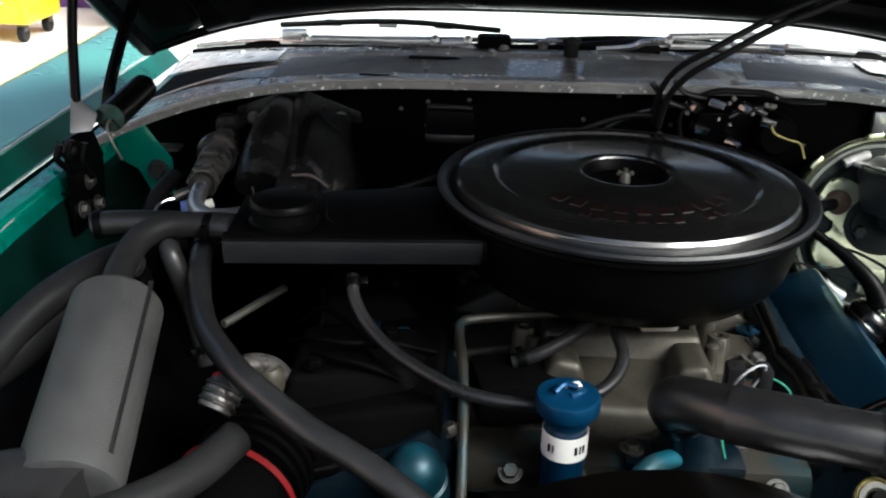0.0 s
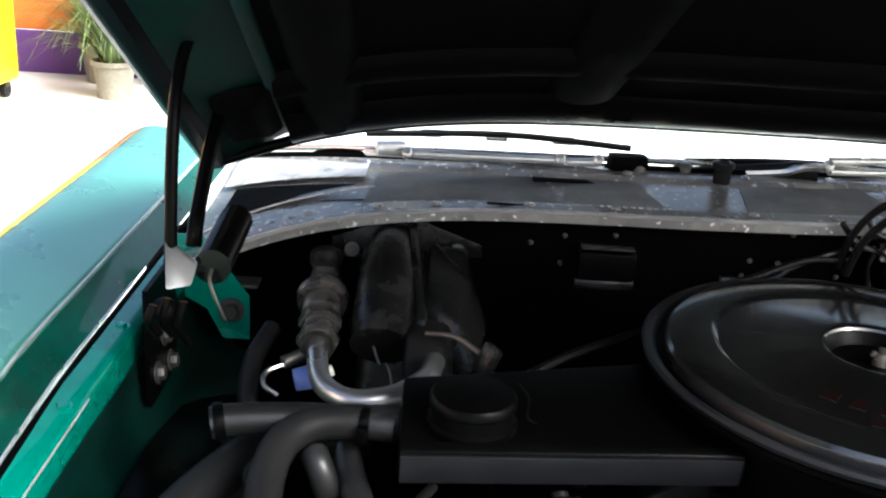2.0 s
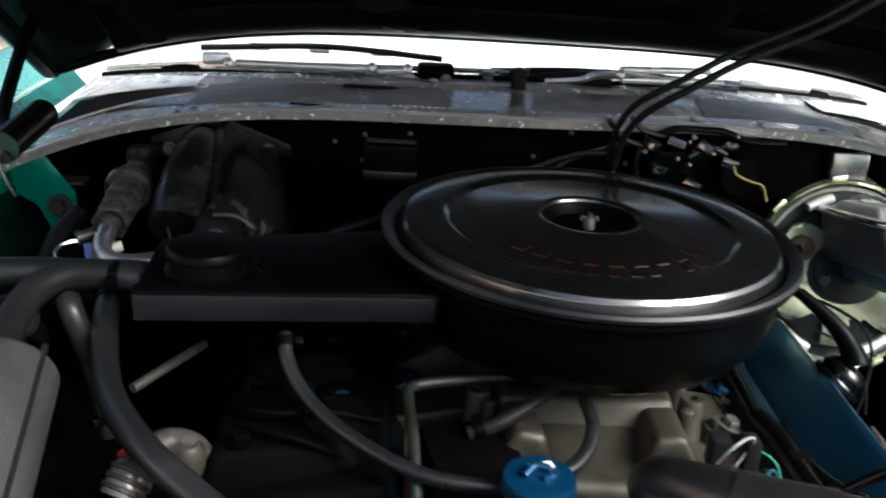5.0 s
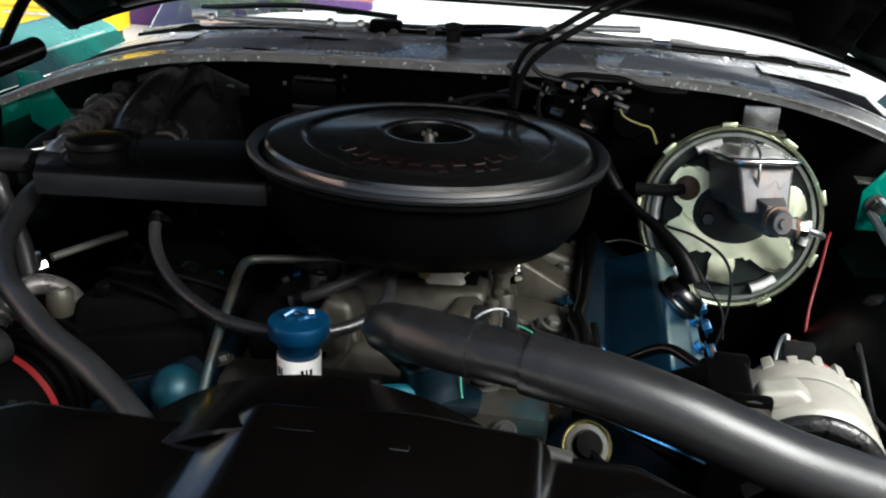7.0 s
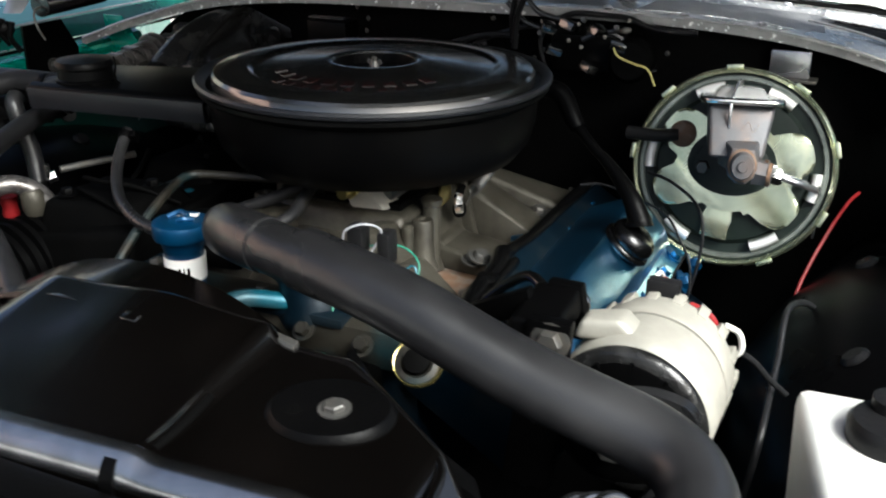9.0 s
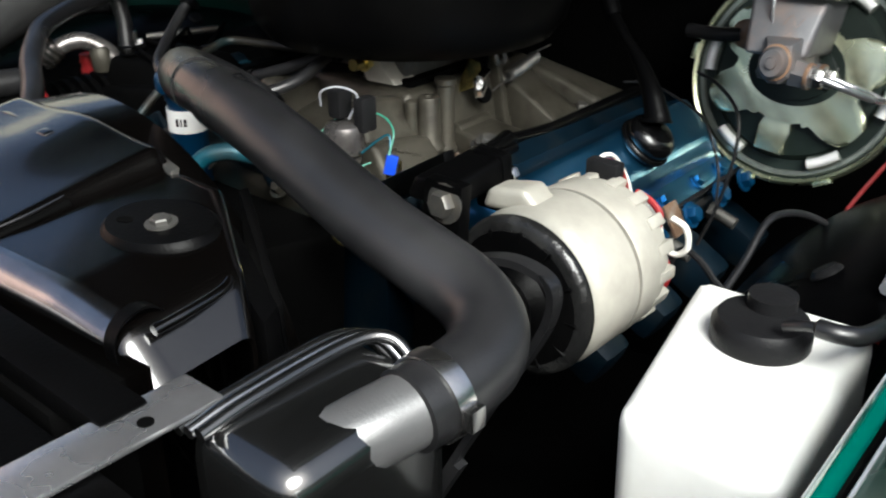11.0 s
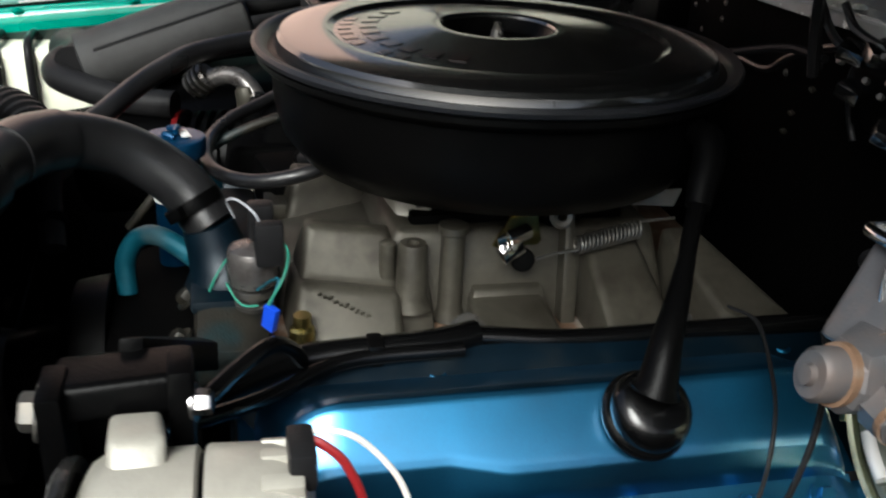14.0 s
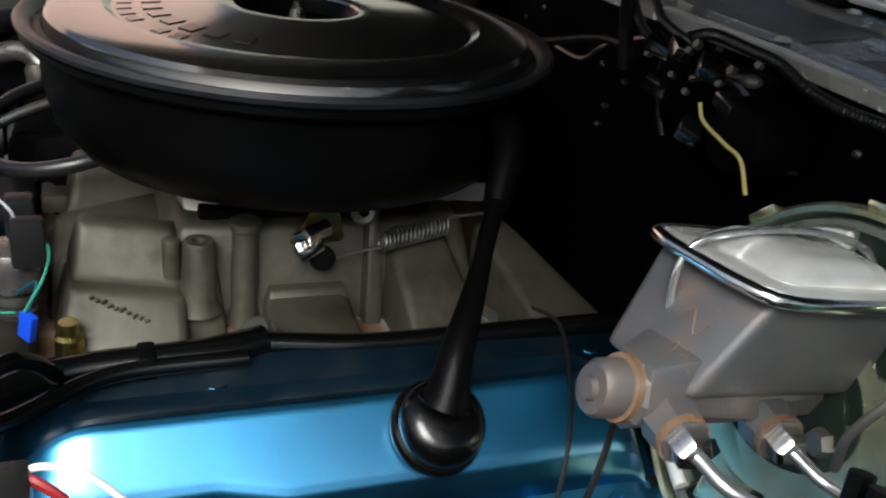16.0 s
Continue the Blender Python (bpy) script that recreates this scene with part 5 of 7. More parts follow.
# ---- brakes ----
def booster():
    b = thing("brake_booster", "yellow zinc plated brake booster with a stamped star face", "brake booster", (0.387, 0.24, 0.70))
    c = Vector((0.391, 0.231, 0.833))
    M = aim(c, (0.06, -1, 0.30)) @ Matrix.Scale(0.945, 4)
    Z = lambda pts, m2=M: lathe(pts, 64, m2)
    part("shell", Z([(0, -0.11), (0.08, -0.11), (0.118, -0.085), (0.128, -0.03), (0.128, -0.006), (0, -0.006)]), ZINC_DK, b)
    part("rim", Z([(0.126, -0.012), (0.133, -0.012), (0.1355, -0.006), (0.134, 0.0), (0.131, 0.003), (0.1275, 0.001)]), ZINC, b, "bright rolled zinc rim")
    # The face between the star arms is painted dark as recess shade.
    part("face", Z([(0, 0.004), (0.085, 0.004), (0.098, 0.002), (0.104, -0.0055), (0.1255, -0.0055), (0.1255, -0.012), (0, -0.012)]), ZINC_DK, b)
    part("groove_bead", Z([(0.1165, -0.0055), (0.1245, -0.0055), (0.1230, -0.0015), (0.1180, -0.0015)]), ZINC_GREY, b, "dulled pressed bead")
    arms = ((17, 24, 1.0), (147, 24, 1.0), (204, 21, 1.0), (324, 22, 1.0), (85, 22, 0.8))
    star = []
    for k in range(144):
        an = 2 * math.pi * k / 144
        lobe = sum(h * math.exp(-((((an - radians(c0) + math.pi) % (2 * math.pi)) - math.pi) / radians(w)) ** 4) for c0, w, h in arms)
        star.append(((0.060 + 0.046 * min(1.05, lobe)) * math.cos(an), (0.060 + 0.046 * min(1.05, lobe)) * math.sin(an)))
    part("star_plate", plate(star, 0.012, M @ Matrix.Translation((0, 0, 0.0015)), 0.005, 3), ZINC, b, "raised yellow zinc star stamping")
    foot = [(r * math.cos(radians(a)), r * math.sin(radians(a))) for a, r in ((240, 0.050), (250, 0.072), (252, 0.100), (274, 0.100), (275, 0.072), (284, 0.050))]
    part("foot_rib", plate(foot, 0.011, M @ Matrix.Translation((0, 0, 0.0010)), 0.004, 2), ZINC, b, "dulled lower rib")
    well = [(0.058 * math.cos(2 * math.pi * k / 40), 0.004 + (0.048 if k < 20 else 0.042) * math.sin(2 * math.pi * k / 40)) for k in range(40)]
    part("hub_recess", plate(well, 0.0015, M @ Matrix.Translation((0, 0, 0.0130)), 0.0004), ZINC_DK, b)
    part("hub_pad", plate([(x * 0.84, y * 0.80) for x, y in well], 0.0040, M @ Matrix.Translation((0, 0, 0.0138)), 0.0015), ZINC_DK, b, "hub pad darkened for shade")
    for a0 in (176, 236, 300, 352, 62, 112):
        an = radians(a0)
        for rad, z, mat, nm in ((0.0085, -0.002, ZINC_GREY, "slot_rim"), (0.0058, 0.0040, SLOT, "slot_boss")):
            part(nm, tube([M @ Vector((0.110 * math.cos(an + q), 0.110 * math.sin(an + q), z)) for q in (-0.17, -0.085, 0, 0.085, 0.17)], rad, 10, 4), mat, b)
    for k in range(9):
        an = 2 * math.pi * (k + 0.4) / 9
        part("tab", moved(box((0.1355 * math.cos(an), 0.1355 * math.sin(an), -0.004), (0.006, 0.022, 0.014), 0.0015, (0, 0, math.degrees(an))), M), ZINC, b)
    vq = M @ Vector((-0.068, 0.040, 0.006))
    part("check_valve", lathe([(0, 0), (0.017, 0), (0.017, 0.012), (0.012, 0.016), (0, 0.016)], 24, aim(vq, (0, -1, 0.1))), RUST, b, "rust brown check valve")
    part("vacuum_elbow", tube([vq + Vector((-0.006, -0.012, 0)), vq + Vector((-0.03, -0.02, -0.002)), vq + Vector((-0.07, -0.015, -0.004))], 0.0085, 12), RUBBER, b)
    part("nut", hexhead(M @ Vector((-0.036, -0.002, 0.012)), (0, -1, 0.1), 0.009, 0.012), DULL, b)
    part("nut", hexhead(M @ Vector((0.040, -0.002, 0.012)), (0, -1, 0.1), 0.009, 0.012), DULL, b)


booster()


def master_cylinder():
    m = thing("master_cylinder", "grey cast iron brake master cylinder with rust stains", "master cylinder", (0.41, 0.15, 0.86))
    part("reservoir", hull([(0.374, 0.090, 0.886), (0.440, 0.096, 0.886), (0.444, 0.205, 0.886), (0.372, 0.205, 0.886)], [(0.368, 0.108, 0.940), (0.450, 0.116, 0.940), (0.452, 0.212, 0.940), (0.366, 0.212, 0.940)], 0.006, 3), IRON, m)
    part("bore", lathe([(0, 0), (0.0155, 0), (0.0185, 0.003), (0.0195, 0.03), (0.0195, 0.15), (0, 0.15)], 10, aim((0.415, 0.078, 0.880), (0, 1, 0))), IRON, m, smooth=25)
    part("nose_web", hull([(0.396, 0.080, 0.876), (0.434, 0.080, 0.876), (0.440, 0.150, 0.872), (0.388, 0.150, 0.872)], [(0.402, 0.080, 0.898), (0.428, 0.080, 0.898), (0.440, 0.125, 0.912), (0.380, 0.125, 0.912)], 0.003), IRON, m, smooth=25)
    part("end_plug", lathe([(0, -0.010), (0.005, -0.010), (0.006, -0.007), (0.012, -0.007), (0.0145, -0.004), (0.0145, 0.014), (0, 0.014)], 20, aim((0.415, 0.068, 0.882), (0, 1, 0))), IRON, m)
    part("plug_ring", lathe([(0.0140, 0.006), (0.0168, 0.0065), (0.0168, 0.0105), (0.0140, 0.011)], 24, aim((0.415, 0.068, 0.882), (0, 1, 0))), RUST, m, "rust stained ring")
    lid = part("cover", join(plate([(0.376, 0.102), (0.438, 0.107), (0.457, 0.122), (0.458, 0.217), (0.362, 0.217), (0.362, 0.112)], 0.007, Matrix.Translation((0, 0, 0.940)), 0.002),
                            hull([(0.372, 0.118, 0.946), (0.444, 0.122, 0.946), (0.446, 0.206, 0.946), (0.372, 0.206, 0.946)], [(0.384, 0.134, 0.9575), (0.432, 0.136, 0.9575), (0.436, 0.194, 0.9575), (0.382, 0.194, 0.9575)], 0.0075, 4)), PLATED, m, "bright stamped steel cover")
    part("rolled_rim", tube([(0.360, 0.190, 0.944), (0.361, 0.116, 0.944), (0.374, 0.103, 0.944), (0.400, 0.1025, 0.944), (0.438, 0.106, 0.944), (0.457, 0.121, 0.944), (0.459, 0.205, 0.944)], 0.0036, 10, 3), CHROME, lid, "rolled bright rim")
    part("bail_wire", tube([(0.398, 0.112, 0.900), (0.396, 0.104, 0.915), (0.395, 0.101, 0.938), (0.398, 0.112, 0.954), (0.405, 0.16, 0.963), (0.410, 0.205, 0.957), (0.412, 0.222, 0.935), (0.412, 0.222, 0.905)], 0.0021, 10), TUBE, m)
    for y, z in ((0.096, 0.874), (0.158, 0.870)):
        part("outlet_boss", lathe([(0, 0), (0.014, 0), (0.012, 0.022), (0, 0.022)], 6, aim((0.430, y, z), (1, -0.15, -0.1))), IRON, m)
        part("rust_ring", lathe([(0.011, 0.017), (0.0125, 0.017), (0.0125, 0.0215), (0.011, 0.0215)], 18, aim((0.430, y, z), (1, -0.15, -0.1))), RUST, m, "rust stained ring")
        nut = part("fitting_nut", lathe([(0, 0), (0.0095, 0), (0.0095, 0.010), (0.007, 0.013), (0, 0.013)], 6, aim((0.452, y - 0.003, z - 0.002), (1, -0.15, -0.1))), STEEL, m, "bright tube nut")
        part("brake_line", tube([(0.464, y - 0.005, z - 0.003), (0.490, y + 0.004, z - 0.010), (0.512, y + 0.045, z - 0.02), (0.525, y + 0.10, z - 0.03), (0.53, y + 0.14, z - 0.09)], 0.0034, 10), TUBE, nut)
    for pts in ([(0.410, 0.0985, 0.915), (0.418, 0.0995, 0.924), (0.424, 0.0985, 0.914), (0.431, 0.100, 0.922)], [(0.412, 0.0955, 0.903), (0.420, 0.0965, 0.908), (0.417, 0.0945, 0.898), (0.427, 0.0965, 0.904), (0.434, 0.0955, 0.898)]):
        part("scribble", tube(pts, 0.00028, 5), RUST, m, "rust red scribbled mark")
    part("mount_nut", hexhead((0.455, 0.206, 0.868), (0.3, -1, 0), 0.010, 0.012), DULL, m)
    hub = Vector((0.415, 0.068, 0.882))
    m.matrix_basis = Matrix.Translation(hub + Vector((0.0074, -0.0006, 0.004))) @ pose(0, 0, 0, -10.5, 0, 9) @ Matrix.Diagonal((0.92, 1.24, 1.10, 1)) @ Matrix.Translation(HOME[m] - hub)


master_cylinder()


# ---- cooling ----
def radiator():
    r = thing("radiator", "black radiator with side tank and hose neck", "radiator", (0.0, -0.64, 0.35))
    part("core", box((-0.02, -0.645, 0.60), (0.72, 0.05, 0.46), 0.004), FLAT, r)
    part("top_bar", box((0.0, -0.652, 0.838), (0.78, 0.030, 0.016), 0.004), SATIN, r, "black upper support bar")
    for x in (-0.16, 0.152, 0.330):
        part("bar_clip", lathe([(0.0195, -0.005), (0.0207, -0.005), (0.0207, 0.005), (0.0195, 0.005)], 24, aim((x, -0.622 + 0.055 * max(0, x), 0.845), (1, 0.05, 0))), SATIN, r)
    for x in (0.43, -0.43):
        sg = 1 if x > 0 else -1
        part("tank", box((x + sg * 0.02, -0.572, 0.615), (0.085, 0.125, 0.45), 0.022, seg=3), GLOSS, r)
        for k, dx in enumerate((0.0, 0.010, 0.020)):
            part("tank_bead", tube([(x - sg * (0.022 - dx), -0.635, 0.834 + 0.003 * k), (x - sg * (0.022 - dx), -0.60, 0.838 + 0.003 * k), (x - sg * (0.021 - dx), -0.53, 0.839 + 0.003 * k), (x - sg * (0.010 - dx), -0.508 + 0.001 * k, 0.836 + 0.003 * k), (x + sg * (0.01 + dx), -0.503, 0.825)], 0.0042, 10), GLOSS if k != 1 else GLINT, r)
    part("neck", tube([(0.455, -0.60, 0.812), (0.472, -0.567, 0.822), (0.483, -0.535, 0.828)], 0.0225, 20), ALT_DK, r, "satin grey hose neck")
    s = thing("core_support", "black radiator core support panel", "core support", (0, -0.72, 0.3))
    part("panel", box((-0.02, -0.72, 0.60), (1.28, 0.03, 0.44), 0.006), SATIN, s)
    part("top_rail", box((-0.02, -0.715, 0.828), (1.30, 0.07, 0.02), 0.006), SATIN, s)
    flange = part("side_flange", box((0.397, -0.668, 0.842), (0.034, 0.120, 0.004), 0.0015), TUBE, s, "bare grey steel flange")
    part("hole", lathe([(0, 0), (0.0045, 0), (0.0045, 0.0008), (0, 0.0008)], 16, Matrix.Translation((0.403, -0.649, 0.8440))), FLAT, flange)


radiator()


def shroud():
    s = thing("fan_shroud", "glossy black plastic fan shroud with moulded ribs", "fan shroud", (0.0, -0.52, 0.40))
    cz, R = 0.63, 0.255

    def ring(u, v):
        an = radians(-10 + 200 * u)
        return (0.0 + R * math.cos(an), -0.50 + 0.09 * v, cz + (R - 0.006 * v) * math.sin(an))
    part("ring", sheet(ring, 60, 4, 0.004), PLASTIC, s)

    def ease(k):
        k = min(1.0, max(0.0, k))
        return k * k * (3 - 2 * k)

    def level(x, y):
        """Height of the moulded top: a raised deck amid lower shoulders, rising to the rear."""
        deck = ease((0.178 - x) / 0.014) * ease((x + 0.085) / 0.05)
        swell = 0.006 * math.exp(-((x - 0.07) / 0.05) ** 2) * ease((y + 0.60) / 0.08)
        return 0.8635 + 0.075 * (y + 0.60) + deck * (0.004 + 0.085 * max(0, y + 0.60)) + swell - 0.10 * max(0, x - 0.27) - 0.012 * ease((-0.03 - x) / 0.08)

    def top(u, v):
        x = -0.375 + 0.737 * u
        ax = abs(x)
        yc = -0.622 + 0.055 * max(0, x)
        yr = -0.476 if ax < 0.20 else -0.476 - 0.62 * max(0, ax - 0.235)
        drop = 0.0 if x < 0.335 else 0.9 * (x - 0.335)
        if v < 0.85:
            y = yc + (yr - yc) * v / 0.85
            return (x, y, level(x, y) - drop)
        an = (v - 0.85) / 0.15
        return (x, yr + 0.010 * math.sin(min(1, an * 2) * math.pi / 2), level(x, yr) - drop - (0.010 * (1 - math.cos(min(1, an * 2) * math.pi / 2)) + max(0, an - 0.5) * 0.16))
    part("top_panel", sheet(top, 150, 40, 0.003), PLASTIC, s, smooth=60)

    def roll(u, v, x0=-0.375, x1=0.328):
        x = x0 + (x1 - x0) * u
        yc = -0.622 + 0.055 * max(0, x)
        drop = 0.0 if x < 0.335 else 0.9 * (x - 0.335)
        an = v * math.pi / 2
        return (x, yc - 0.019 * math.cos(an), 0.845 + (level(x, yc) - 0.845) * math.sin(an) - drop)
    # Black plastic roll, given bright metal in place of its reflected streak.
    part("front_roll", sheet(roll, 80, 14, 0.003), GLINT, s, "rolled front edge with its highlight painted as bright metal", smooth=60)
    part("roll_end", sheet(lambda u, v: roll(u, v, 0.328, 0.362), 8, 14, 0.003), PLASTIC, s, smooth=60)
    part("front_face", sheet(lambda u, v: (-0.375 + 0.737 * u, -0.641 + 0.055 * max(0, -0.375 + 0.737 * u), 0.62 + 0.225 * v), 12, 6, 0.003), PLASTIC, s)
    part("mount_pad", lathe([(0, 0), (1.0, 0), (0.99, 0.55), (0.94, 0.85), (0.86, 1.0), (0, 1.0)], 40, pose(0.2530, -0.531, 0.851, 4, 0, 14) @ Matrix.Diagonal((0.046, 0.036, 0.0218, 1))), SATIN, s)
    part("deck_lip", tube([(0.166, -0.608, 0.8655), (0.168, -0.582, 0.8695), (0.166, -0.552, 0.8735)], 0.0013, 8), PLASTIC, s)
    part("deck_slot", tube([(0.172, -0.608, 0.8630), (0.174, -0.582, 0.8665), (0.172, -0.552, 0.8695)], 0.0030, 8), FLAT, s, "dark slot under the deck edge")
    part("boss", hull([(0.060, -0.516, 0.875), (0.080, -0.516, 0.875), (0.080, -0.502, 0.875), (0.060, -0.502, 0.875)], [(0.063, -0.514, 0.8885), (0.077, -0.514, 0.8885), (0.077, -0.505, 0.8900), (0.063, -0.505, 0.8900)], 0.002), PLASTIC, s)
    part("end_bead", tube([(0.347, -0.604, 0.856), (0.346, -0.575, 0.858), (0.338, -0.545, 0.858), (0.318, -0.528, 0.858)], 0.0035, 10), PLASTIC, s)
    for x0, x1, y in ((0.155, 0.30, -0.462), (0.205, 0.33, -0.430)):
        part("rear_web", hull([(x0, y, 0.55), (x1, y - 0.06, 0.55), (x1, y - 0.052, 0.55), (x0, y + 0.010, 0.55)], [(x0, y, 0.850), (x1 - 0.03, y - 0.05, 0.80), (x1 - 0.03, y - 0.042, 0.80), (x0, y + 0.010, 0.850)], 0.002), SATIN, s)
    part("side_wall", hull([(0.24, -0.50, 0.55), (0.37, -0.54, 0.55), (0.36, -0.50, 0.55), (0.25, -0.455, 0.55)], [(0.245, -0.495, 0.850), (0.365, -0.54, 0.838), (0.350, -0.515, 0.836), (0.25, -0.468, 0.846)], 0.006, 2), SATIN, s)
    part("bolt", hexhead((0.2575, -0.534, 0.8726), (0, -0.07, 1), 0.0075, 0.005), DULL, s)
    part("pad_hole", plate([(0.0065 * math.cos(k * 0.524), 0.004 * math.sin(k * 0.524)) for k in range(12)], 0.0010, pose(0.233, -0.546, 0.8716, 4, 0, 20)), FLAT, s)
    part("gusset", hull([(0.160, -0.49, 0.82), (0.19, -0.49, 0.82), (0.19, -0.485, 0.82), (0.160, -0.485, 0.82)], [(0.150, -0.468, 0.876), (0.19, -0.478, 0.876), (0.19, -0.470, 0.876), (0.150, -0.460, 0.876)], 0.001), DULL, s, "grey corner gusset")
    f = thing("engine_fan", "black bladed engine cooling fan inside the shroud", "fan", (0, -0.46, 0.45))
    part("hub", lathe([(0, 0), (0.07, 0), (0.075, 0.03), (0.05, 0.05), (0, 0.05)], 32, aim((0, -0.43, cz), (0, -1, 0))), DULL, f)
    for k in range(7):
        an = 2 * math.pi * k / 7 + 0.35
        part("blade", moved(box((0.145, 0, 0), (0.17, 0.075, 0.003), 0.001, (28, 0, 0)), pose(0, -0.455, cz, 90, 0, 0) @ pose(0, 0, 0, 0, 0, math.degrees(an))), SATIN, f)


shroud()


def upper_hose():
    h = thing("radiator_hose", "thick black upper radiator hose in two sleeves", "hose", (0.25, -0.43, 0.85))
    p1 = [(0.038, -0.248, 0.818), (0.022, -0.272, 0.850), (0.020, -0.315, 0.880), (0.050, -0.360, 0.900), (0.108, -0.388, 0.906), (0.160, -0.402, 0.906)]
    p2 = [(0.150, -0.398, 0.906), (0.212, -0.412, 0.901), (0.265, -0.420, 0.890), (0.311, -0.424, 0.875), (0.356, -0.427, 0.861), (0.400, -0.431, 0.852), (0.440, -0.437, 0.845), (0.468, -0.450, 0.838), (0.484, -0.475, 0.832), (0.487, -0.505, 0.830), (0.483, -0.540, 0.828)]
    part("sleeve", tube(p1, 0.0225, 24), HOSE, h)
    part("sleeve", tube(p2, lambda s: 0.0262 if s < 0.05 else 0.0255, 24), HOSE, h)
    part("cuff", tube([(0.050, -0.360, 0.9000), (0.078, -0.377, 0.9045), (0.108, -0.388, 0.9062)], 0.0240, 24), HOSE, h, "black joint cuff")
    part("clamp", ring_clamp((0.485, -0.520, 0.829), (-0.05, -1, -0.05), 0.0260, 0.013), STEEL, h, "bright worm-drive clamp")
    part("clamp", ring_clamp((0.033, -0.262, 0.836), (-0.35, -0.6, 1), 0.0228, 0.011), SATIN, h, "black worm-drive clamp")


upper_hose()


def washer_bottle():
    w = thing("washer_bottle", "white plastic washer bottle with a round black cap", "washer bottle", (0.62, -0.36, 0.55))
    part("bottle", hull([(0.570, -0.452, 0.55), (0.668, -0.458, 0.55), (0.654, -0.266, 0.55), (0.536, -0.274, 0.55)], [(0.561, -0.452, 0.818), (0.664, -0.458, 0.818), (0.646, -0.262, 0.818), (0.522, -0.270, 0.818)], 0.016, 4), WHITE, w)
    cap = part("cap", join(lathe([(0, 0.815), (0.029, 0.815), (0.0315, 0.820), (0.0315, 0.831), (0.028, 0.836), (0, 0.837)], 36, Matrix.Translation((0.593, -0.329, 0))), lathe([(0, 0.835), (0.016, 0.835), (0.0155, 0.845), (0, 0.847)], 24, Matrix.Translation((0.592, -0.314, 0)))), RUBBER, w, "black rubber cap")
    part("hose", tube([(0.612, -0.345, 0.843), (0.628, -0.347, 0.850), (0.645, -0.345, 0.850), (0.655, -0.325, 0.845), (0.655, -0.25, 0.83), (0.66, -0.1, 0.84)], lambda s: 0.0035 if s < 0.25 else 0.006, 10), HOSE, cap)


washer_bottle()


def overflow_bottle():
    w = thing("overflow_bottle", "yellowed white plastic bottle with two hoses strapped across", "coolant bottle", (-0.64, -0.52, 0.60))
    part("bottle", hull([(-0.735, -0.70, 0.60), (-0.650, -0.70, 0.60), (-0.650, -0.415, 0.60), (-0.735, -0.415, 0.60)], [(-0.732, -0.70, 0.802), (-0.652, -0.70, 0.802), (-0.652, -0.412, 0.802), (-0.732, -0.412, 0.802)], 0.016, 4), CREAM, w)
    part("tab", plate([(-0.014, 0), (0.014, 0), (0.014, 0.042), (-0.014, 0.042)], 0.003, pose(-0.738, -0.462, 0.784, 90, 0, 90), 0.001), DULL, w, "grey mounting tab")
    part("tab_hole", lathe([(0, 0), (0.006, 0), (0.006, 0.0012), (0, 0.0012)], 16, aim((-0.7345, -0.462, 0.810), (1, 0, 0))), FLAT, w)
    for y in (-0.50, -0.545):
        part("strap_hose", tube([(-0.72, y, 0.811), (-0.69, y, 0.814), (-0.656, y, 0.808), (-0.643, y + 0.002, 0.78), (-0.642, y + 0.004, 0.70)], 0.0065, 10), RUBBER, w)


overflow_bottle()

